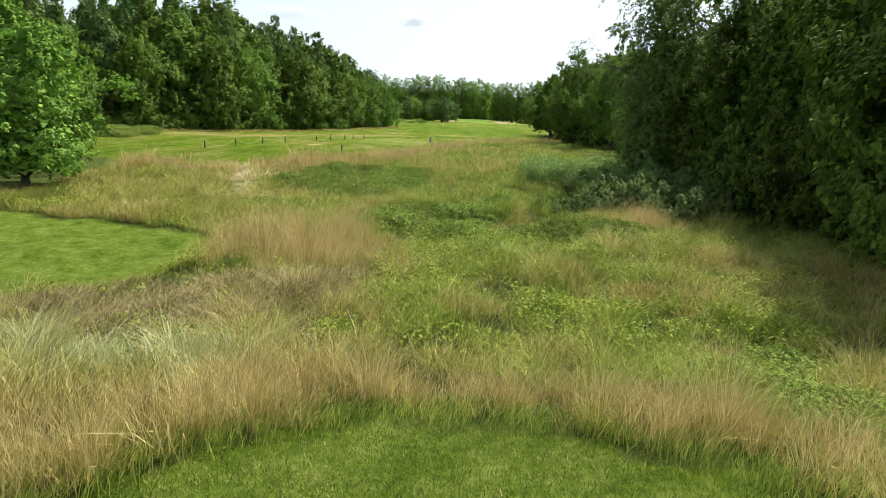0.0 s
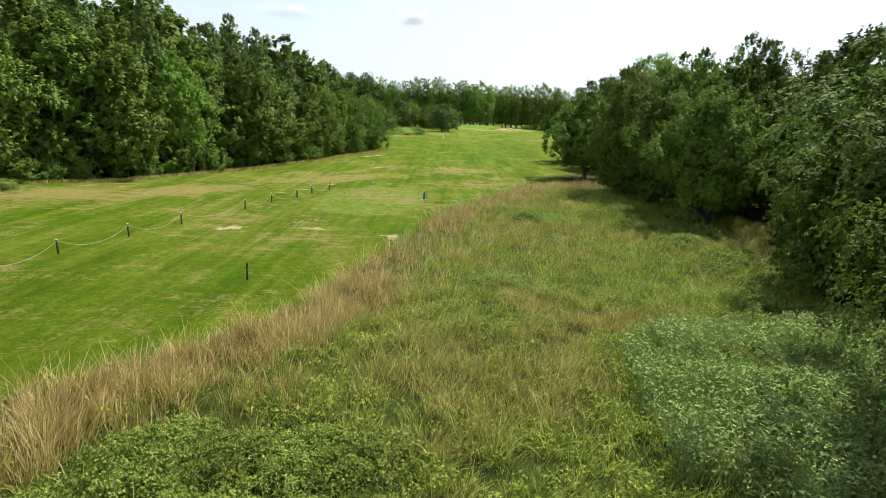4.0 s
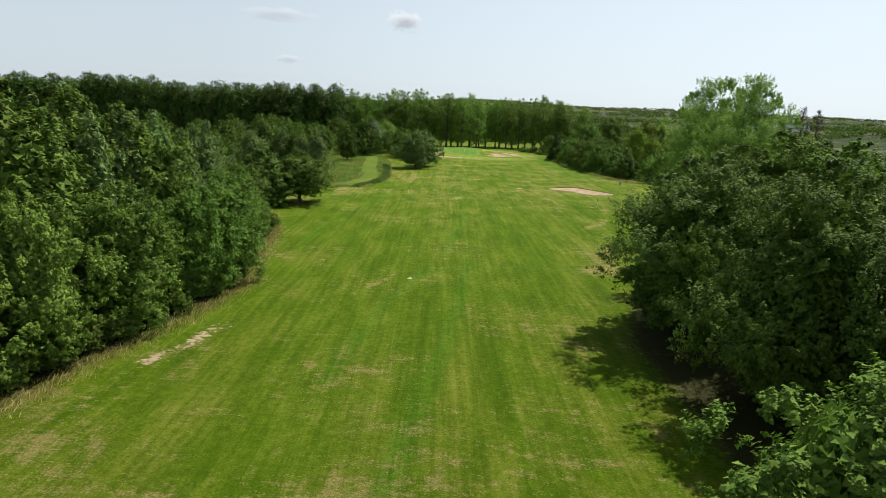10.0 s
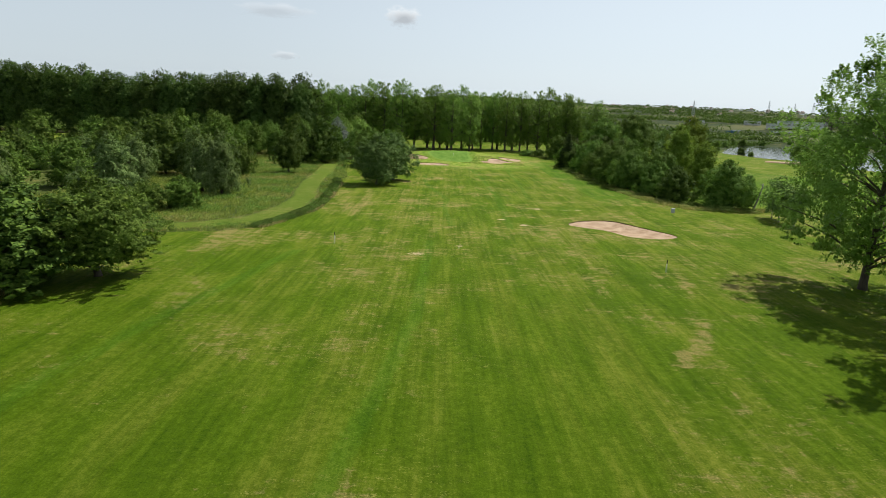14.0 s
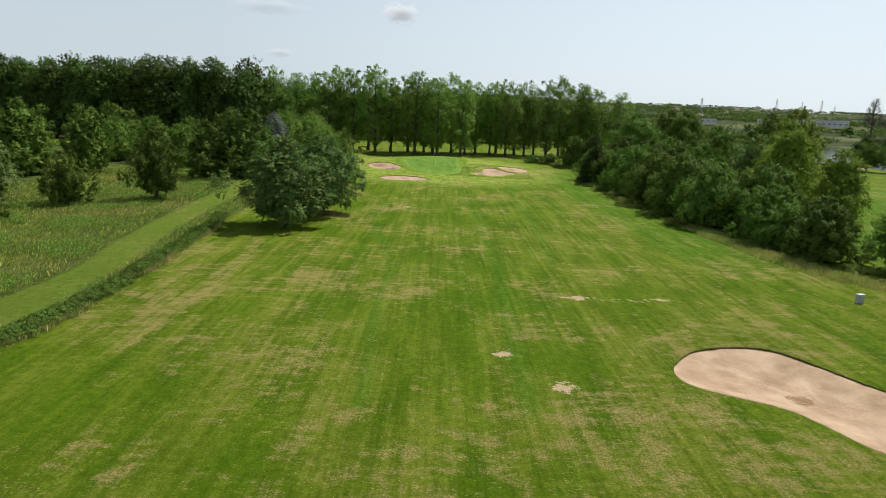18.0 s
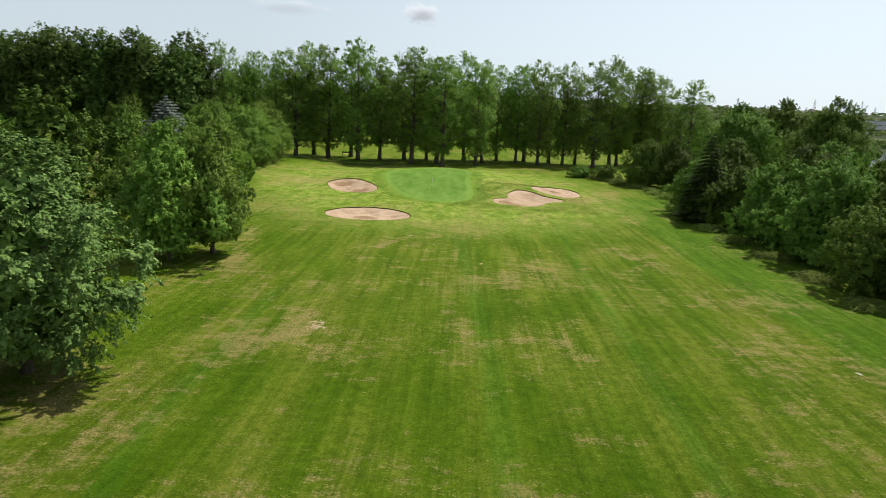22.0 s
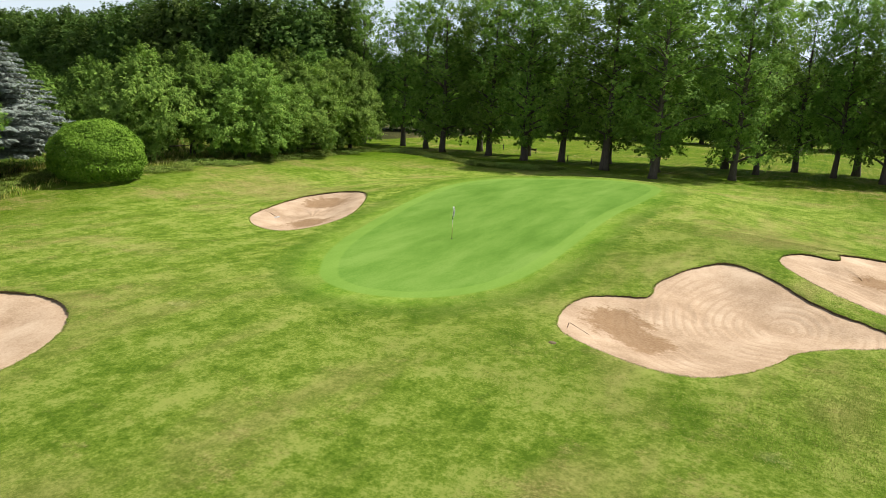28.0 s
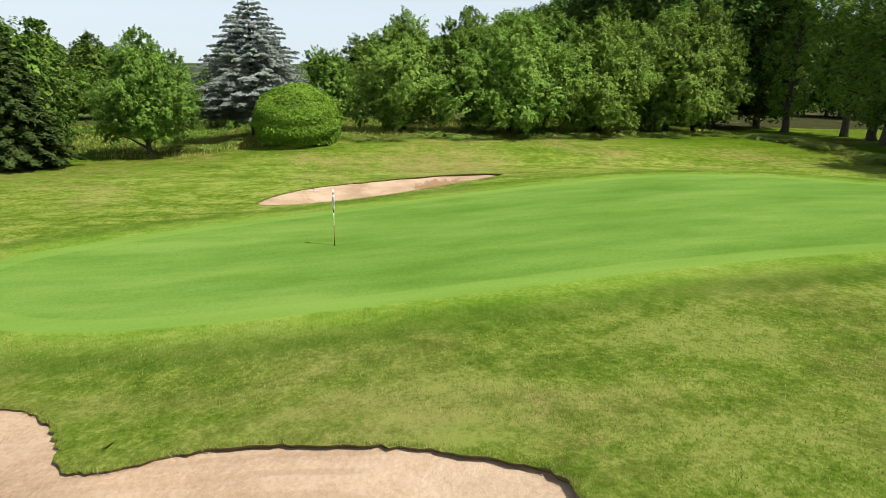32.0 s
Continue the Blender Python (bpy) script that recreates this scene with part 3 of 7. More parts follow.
LUSH = [([(14.2, 262), (13.4, 276), (13.2, 284), (13.8, 293), (11, 308), (8.3, 324), (7.6, 345)], 0.7), ([(4, 282.2), (9.5, 282.5), (22.8, 283), (31, 283.6)], 0.45), ([(24, 262), (25, 300), (24, 340), (22, 372)], 0.8), ([(6, 180), (10.4, 215), (11, 250)], 0.8), ([(-12.5, 180), (-13.6, 198), (-11, 214), (-6, 240)], 0.9), ([(2, 120), (6.5, 150), (9.5, 178)], 1.0), ([(32, 300), (33.5, 330), (34, 360), (36, 384)], 0.7), ([(-2, 140), (0.5, 160), (4, 172), (12, 176), (24, 177)], 0.8), ([(-4, 62), (-3.4, 74), (0, 86), (3, 100)], 0.7)]
SEMI_EDGE = ((300, 340, 363, 394, 408, 420), (48, 47.4, 46.6, 47.9, 45.0, 47.0))
SCRAPE = [(-15.2, 142), (-13.8, 146), (-12.6, 151)]


def make_ground():
    def lines(parts):
        return np.unique(np.round(np.concatenate([np.arange(a, b, s) for a, b, s in parts]), 3))
    xs = lines([(-4500, -300, 350), (-300, -60, 12), (-60, -12, 1.5), (-12, 52, 0.4), (52, 100, 1.5), (100, 320, 12), (320, 5000, 300)])
    ys = lines([(-900, -60, 120), (-60, 0, 4), (0, 60, 0.7), (60, 374, 0.9), (374, 450, 0.4), (450, 520, 2), (520, 900, 20), (900, 5000, 250)])
    gx, gy = np.meshgrid(xs, ys)
    x, y = gx.ravel(), gy.ravel()
    z = land(x, y)
    near = (x > -10) & (x < 60) & (y > 240) & (y < 440)
    for poly in BUNKERS.values():
        d = poly_dist(poly, x[near], y[near])
        z[near] -= 0.9 * (d < 0.42)
    n, m = len(xs), len(ys)
    i = (np.arange(m - 1)[:, None] * n + np.arange(n - 1)[None]).ravel()
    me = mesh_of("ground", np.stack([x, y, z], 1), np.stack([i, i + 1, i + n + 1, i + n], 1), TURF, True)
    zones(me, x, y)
    return tagged(new("ground", me), "mown golf fairway turf with dry straw patches and long rough", "ground", kind="structure")


def zones(me, x, y):
    """How far each point lies from the edges between kinds of turf."""
    d_mow = np.minimum(np.minimum(poly_dist(MEADOW, x, y), poly_dist(ROUGH_L, x, y)), 50)
    tees = np.minimum(np.minimum(poly_dist(TEE_NEAR, x, y), poly_dist(TEE_LEFT, x, y)), poly_dist(TEE_MAIN, x, y))
    d_mow = np.where(tees < 0.3, np.maximum(d_mow, 1), d_mow)
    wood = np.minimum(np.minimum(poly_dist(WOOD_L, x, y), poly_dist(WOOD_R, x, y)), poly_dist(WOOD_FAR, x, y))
    dry = 0.5 * smooth(40, 60, y) * (1 - smooth(105, 190, y)) + 0.42 * smooth(200, 240, y) * (1 - smooth(350, 372, y)) + 0.25 * smooth(350, 372, y) + 0.1 * smooth(372, 392, y)
    for line, w in DRY:
        dry = np.maximum(dry, (1.25 if w == 5.0 else 0.85) * np.exp(-(line_dist(line, x, y) / w) ** 2))
    bare = np.zeros(len(x))
    for bx, by, r in BARE:
        bare = np.maximum(bare, np.exp(-(((x - bx) / r) ** 2 + ((y - by) / (0.8 * r)) ** 2)))
    for line, w in ((TRACK, 0.55), (SCRAPE, 0.9)):
        bare = np.maximum(bare, 0.8 * np.exp(-(line_dist(line, x, y) / w) ** 2))
    lush = np.zeros(len(x))
    for line, w in LUSH:
        lush = np.maximum(lush, np.exp(-(line_dist(line, x, y) / w) ** 2))
    semi = smooth(-0.5, 0.7, x - np.interp(y, *SEMI_EDGE)) * smooth(290, 312, y) * (1 - smooth(412, 424, y))
    far = smooth(420, 640, np.hypot(x - 17, y - 212))
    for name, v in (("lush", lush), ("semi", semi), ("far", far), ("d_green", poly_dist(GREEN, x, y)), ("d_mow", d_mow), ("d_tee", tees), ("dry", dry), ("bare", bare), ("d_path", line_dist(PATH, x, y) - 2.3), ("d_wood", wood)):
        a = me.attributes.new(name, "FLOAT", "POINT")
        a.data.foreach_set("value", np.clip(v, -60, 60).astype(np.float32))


SOIL = plain_material("soil_lip", (0.06, 0.05, 0.025), (0.17, 0.13, 0.07), 5, 0.95, 0.8)


def make_bunker(poly, damp_at, label):
    """Sand in a hollow, with a cut turf lip round it."""
    p = np.asarray(poly)
    c = p.mean(0)
    k = len(p)
    wob = random.Random(len(p) + int(c[0]))
    prev, nxt = np.roll(p, 1, 0), np.roll(p, -1, 0)
    tan = nxt - prev
    nrm = np.stack([tan[:, 1], -tan[:, 0]], 1) / np.linalg.norm(tan, axis=1)[:, None]
    if poly_dist(p, *(p[:1] + 0.05 * nrm[:1]).T)[0] < 0:
        nrm = -nrm
    thing = new("bunker")
    lip_h = 0.03 + 0.10 * smooth(p[:, 1].min(), p[:, 1].max(), p[:, 1]) * (0.8 + 0.2 * np.sin(np.arange(k) * 0.7))
    tagged(thing, label, "sand bunker", "bunkers of the hole", "structure")
    # sand, deeper towards the middle and banked up at the far side
    rings, verts = 14, []
    for r in range(rings):
        u = 1 - r / rings
        q = c + (p - c) * u if r else p + 0.06 * nrm
        d = poly_dist(p, q[:, 0], q[:, 1])
        z = land(q[:, 0], q[:, 1]) - lip_h - 0.42 * smooth(0, -3.0, d) + 0.02 * np.sin(q[:, 0] * 3) * np.sin(q[:, 1] * 2.3)
        verts.append(np.stack([q[:, 0], q[:, 1], z], 1))
    verts = np.concatenate(verts + [np.array([[c[0], c[1], at_land(*c) - 0.58]])])
    faces = [(r * k + i, r * k + (i + 1) % k, (r + 1) * k + (i + 1) % k, (r + 1) * k + i) for r in range(rings - 1) for i in range(k)]
    faces += [((rings - 1) * k + i, (rings - 1) * k + (i + 1) % k, len(verts) - 1, len(verts) - 1) for i in range(k)]
    me = bpy.data.meshes.new("sand")
    me.from_pydata(verts.tolist(), [], [f if f[2] != f[3] else f[:3] for f in faces])
    for f in me.polygons:
        f.use_smooth = True
    me.materials.append(SAND)
    a = me.attributes.new("damp", "FLOAT", "POINT")
    w = np.zeros(len(verts))
    for dx, dy, r in damp_at:
        w = np.maximum(w, np.exp(-((verts[:, 0] - dx) ** 2 + (verts[:, 1] - dy) ** 2) / r ** 2))
    a.data.foreach_set("value", w.astype(np.float32))
    part("sand", me, thing, "pale raked sand with darker damp patches")
    # turf lip: out over the lawn, over the edge, down to the sand
    n = 3 * k
    u = np.arange(n) / 3
    i0 = u.astype(int) % k
    fr = (u - u.astype(int))[:, None]
    e = p[i0] * (1 - fr) + p[(i0 + 1) % k] * fr
    en = nrm[i0] * (1 - fr) + nrm[(i0 + 1) % k] * fr
    jag = np.array([wob.uniform(-0.05, 0.07) for _ in range(n)])[:, None]
    rows = []
    for off, dz, j in ((1.15, 0.006, 0), (0.7, 0.02, 0), (0.3, 0.04, 0.3), (0.05, 0.035, 1), (-0.05, 0.0, 1)):
        q = e + en * (off - j * jag)
        rows.append(np.stack([q[:, 0], q[:, 1], land(q[:, 0], q[:, 1]) + dz], 1))
    v = np.concatenate(rows)
    f = [(r * n + i, r * n + (i + 1) % n, (r + 1) * n + (i + 1) % n, (r + 1) * n + i) for r in range(len(rows) - 1) for i in range(n)]
    lip = mesh_of("turf_lip", v, f, TURF, True)
    zones(lip, v[:, 0], v[:, 1])
    part("turf_lip", lip, thing)
    rows = []
    for off, dz, j in ((-0.045, 0.002, 1), (0.03, -0.12, 0.5), (0.02, -0.36, 0)):
        q = e + en * (off - j * jag)
        rows.append(np.stack([q[:, 0], q[:, 1], land(q[:, 0], q[:, 1]) + dz], 1))
    v = np.concatenate(rows)
    f = [(r * n + i, r * n + (i + 1) % n, (r + 1) * n + (i + 1) % n, (r + 1) * n + i) for r in range(2) for i in range(n)]
    part("cut_edge", mesh_of("cut_edge", v, f, SOIL, True), thing, "dark cut soil edge under the turf")
    return thing


ground = make_ground()
make_bunker(BUNKERS["front"], [(9, 384, 2.0)], "pale sand bunker short of the putting green")
make_bunker(BUNKERS["left"], [(3.5, 412, 2.2), (-1, 419, 2.5)], "pale kidney-shaped sand bunker beside the putting green")
make_bunker(BUNKERS["right"], [(29.8, 403.2, 1.9), (31.4, 401.8, 1.5)], "large lobed sand bunker with raked rings and a damp patch")
make_bunker(BUNKERS["back"], [(40, 416, 1.5)], "pale sand bunker behind a narrow turf strip")
make_bunker(BUNKERS["fairway"], [(42, 266, 1.0)], "long curved sand bunker beside the fairway")


# ---- trees ----
def leaf_quads(rng, pos, nrm, size, longer=1.3):
    """Small pointed leaf sprays at pos that face nrm."""
    n = len(pos)
    up = rng.normal(size=(n, 3))
    a = np.cross(nrm, up)
    a /= np.linalg.norm(a, axis=1)[:, None] + 1e-9
    b = np.cross(nrm, a)
    s = (size * rng.uniform(0.6, 1.35, n))[:, None]
    fold = nrm * s * rng.uniform(-0.25, 0.25, n)[:, None]
    v = np.stack([pos + a * s * longer * 0.55, pos - a * s * longer * 0.35 + b * s * 0.45 + fold, pos - a * s * longer * 0.25 - b * s * 0.45], 1).reshape(-1, 3)
    f = np.arange(3 * n).reshape(n, 3)
    return v, f


def unit(v):
    return v / (np.linalg.norm(v, axis=-1)[..., None] + 1e-9)


def crown_points(rng, shape, H, R, z0, boughs, subs, per, bough_r, hollow=0.5, droop=0.0, lobes=0.28, up=0.55, fill=0.22, tip=1.0):
    """Leaf places: boughs over the crown, leafy shoots on each bough, leaves along each shoot."""
    knots = [0, 0.12, 0.3, 0.5, 0.7, 0.85, 1.0]
    grid = np.linspace(0, 1, 200)
    share = np.cumsum(np.interp(grid, knots, shape) + 0.12)
    u = np.interp((np.arange(boughs) + rng.uniform(0.1, 0.9, boughs)) / boughs, share / share[-1], grid)
    ang = np.arange(boughs) * 2.39996 + rng.normal(0, 0.3, boughs)
    prof = np.interp(u, knots, shape)
    ph = rng.uniform(0, 6.3, 3)
    lob = 1 + lobes * (np.sin(2 * ang + ph[0] + 4 * u) * 0.4 + np.sin(3 * ang + ph[1] - 7 * u) * 0.35 + rng.normal(0, 0.45, boughs))
    br = R * bough_r * rng.uniform(0.55, 1.45, boughs) * (0.6 + 0.4 * prof)
    rad = np.maximum(R * prof * lob - br * 0.85, 0) * (hollow + (1 - hollow) * rng.uniform(0, 1, boughs) ** 0.4)
    c = np.stack([rad * np.cos(ang), rad * np.sin(ang), z0 + br * 0.7 + u * (H - z0 - br * 1.5)], 1)
    out = unit(c - np.array([0, 0, z0 + 0.25 * (H - z0)]))
    d = unit(rng.normal(size=(boughs, subs, 3)) + out[:, None] * 0.75 + np.array([0, 0, 0.3]))
    base = c[:, None] + d * br[:, None, None] * rng.uniform(0.45, 0.85, (boughs, subs))[..., None] * np.array([1.0, 1.0, 0.9])
    way = unit(d * 0.75 + out[:, None] * 0.3 + rng.normal(size=d.shape) * 0.28 + np.array([0, 0, up - 1.9 * droop]))
    length = br[:, None] * rng.uniform(0.35, 0.8, (boughs, subs)) * (1 + 0.7 * droop) * tip
    t = rng.uniform(0, 1, (boughs, subs, per))
    spread = (br[:, None] * rng.uniform(0.20, 0.32, (boughs, subs)))[..., None] * (1.05 - 0.85 * t)
    e = unit(rng.normal(size=(boughs, subs, per, 3)))
    pos = base[:, :, None] + way[:, :, None] * (length[..., None] * t)[..., None] + e * (spread * rng.uniform(0.3, 1.0, t.shape))[..., None]
    pos[..., 2] -= droop * length[..., None] * 0.7 * t ** 2
    nrm = unit(e * 0.35 + d[:, :, None] * 0.75 + out[:, None, None] * 0.35 + rng.normal(size=e.shape) * 0.28 + np.array([0, 0, 0.45]))
    pos, nrm = pos.reshape(-1, 3), nrm.reshape(-1, 3)
    m = int(len(pos) * fill)
    fu, fa = rng.uniform(0.06, 0.88, m), rng.uniform(0, 6.283, m)
    fr = R * np.interp(fu, knots, shape) * rng.uniform(0.15, 0.62, m)
    inner = np.stack([fr * np.cos(fa), fr * np.sin(fa), z0 + fu * (H - z0) * 0.92], 1)
    fn = unit(np.stack([np.cos(fa), np.sin(fa), rng.normal(0.5, 0.5, m)], 1) + rng.normal(size=(m, 3)) * 0.5)
    size = np.concatenate([np.ones(len(pos)), np.full(m, 2.3)])
    return np.concatenate([pos, inner]), np.concatenate([nrm, fn]), size, c


def tree(name, label, category, seed, H, R, z0, shape, boughs, subs, per, leaf, bough_r, leafmat, barkmat=None, trunk_r=0.2, limbs=10, hollow=0.5, droop=0.0, lobes=0.28, stems=1, up=0.55, fill=0.22, tip=1.0):
    """One tree at the origin: a trunk with limbs, and a crown of leaf clumps."""
    rng = np.random.default_rng(seed)
    ob = tagged(new(name), label, category)
    pos, nrm, size, c = crown_points(rng, shape, H, R, z0, boughs, subs, per, bough_r, hollow, droop, lobes, up, fill, tip)
    pos[:, 2] = z0 + (pos[:, 2] - z0) * (H - z0) / (np.percentile(pos[:, 2], 99.8) - z0)
    fit_r = R / np.percentile(np.hypot(pos[:, 0], pos[:, 1]), 95)
    pos[:, :2] *= fit_r
    c = c * np.array([fit_r, fit_r, 1])
    keep = pos[:, 2] > 0.05
    v, f = leaf_quads(rng, pos[keep], nrm[keep], leaf * size[keep])
    part("crown", mesh_of("crown", v, f, leafmat), ob)
    bm = bmesh.new()
    for s in range(stems):
        lean = Vector((rng.normal() * 0.3, rng.normal() * 0.3, 0)) * (1 if stems == 1 else 3)
        start = Vector((rng.normal() * 0.25, rng.normal() * 0.25, 0)) * (0 if stems == 1 else 1)
        top = H * 0.86
        knots = [start + Vector((0, 0, -0.3))] + [start + lean * t + Vector((rng.normal() * 0.08, rng.normal() * 0.08, top * t)) for t in (0.03, 0.12, 0.3, 0.55, 0.8, 1.0)]
        tube(bm, knots, [trunk_r * q for q in (1.6, 1.25, 1.0, 0.85, 0.6, 0.3, 0.08)], 8)
        picks = rng.choice(len(c), min(limbs, len(c)), replace=False)
        for i in picks:
            e = Vector(c[i])
            t = max(0.08, min(0.9, (e.z - 0.45 * math.hypot(e.x, e.y)) / top))
            b0 = start + lean * t + Vector((0, 0, top * t))
            mid = b0.lerp(e, 0.5) + Vector((0, 0, 0.06 * (e - b0).length))
            r0 = trunk_r * (1 - t) * 0.55 + 0.015
            tube(bm, [b0, mid, e], [r0, r0 * 0.6, r0 * 0.15], 5, False)
    part("trunk", bm_mesh("trunk", bm, barkmat or BARK, True), ob)
    return ob


ROUND = (0.62, 0.90, 1.0, 0.97, 0.82, 0.60, 0.20)
BUSHY = (0.82, 0.98, 1.0, 0.94, 0.80, 0.60, 0.22)
SPIRE = (0.75, 1.0, 0.92, 0.78, 0.56, 0.34, 0.05)
MOUND = (0.92, 1.0, 0.98, 0.90, 0.74, 0.54, 0.24)
OAKEN = (0.52, 0.76, 0.94, 1.0, 0.96, 0.82, 0.40)
DOMED = (0.66, 0.88, 1.0, 1.0, 0.96, 0.82, 0.40)
TALL = (0.50, 0.80, 0.95, 1.0, 0.95, 0.78, 0.34)

L_EDGE = "dense green broadleaf tree leafed down to the ground"
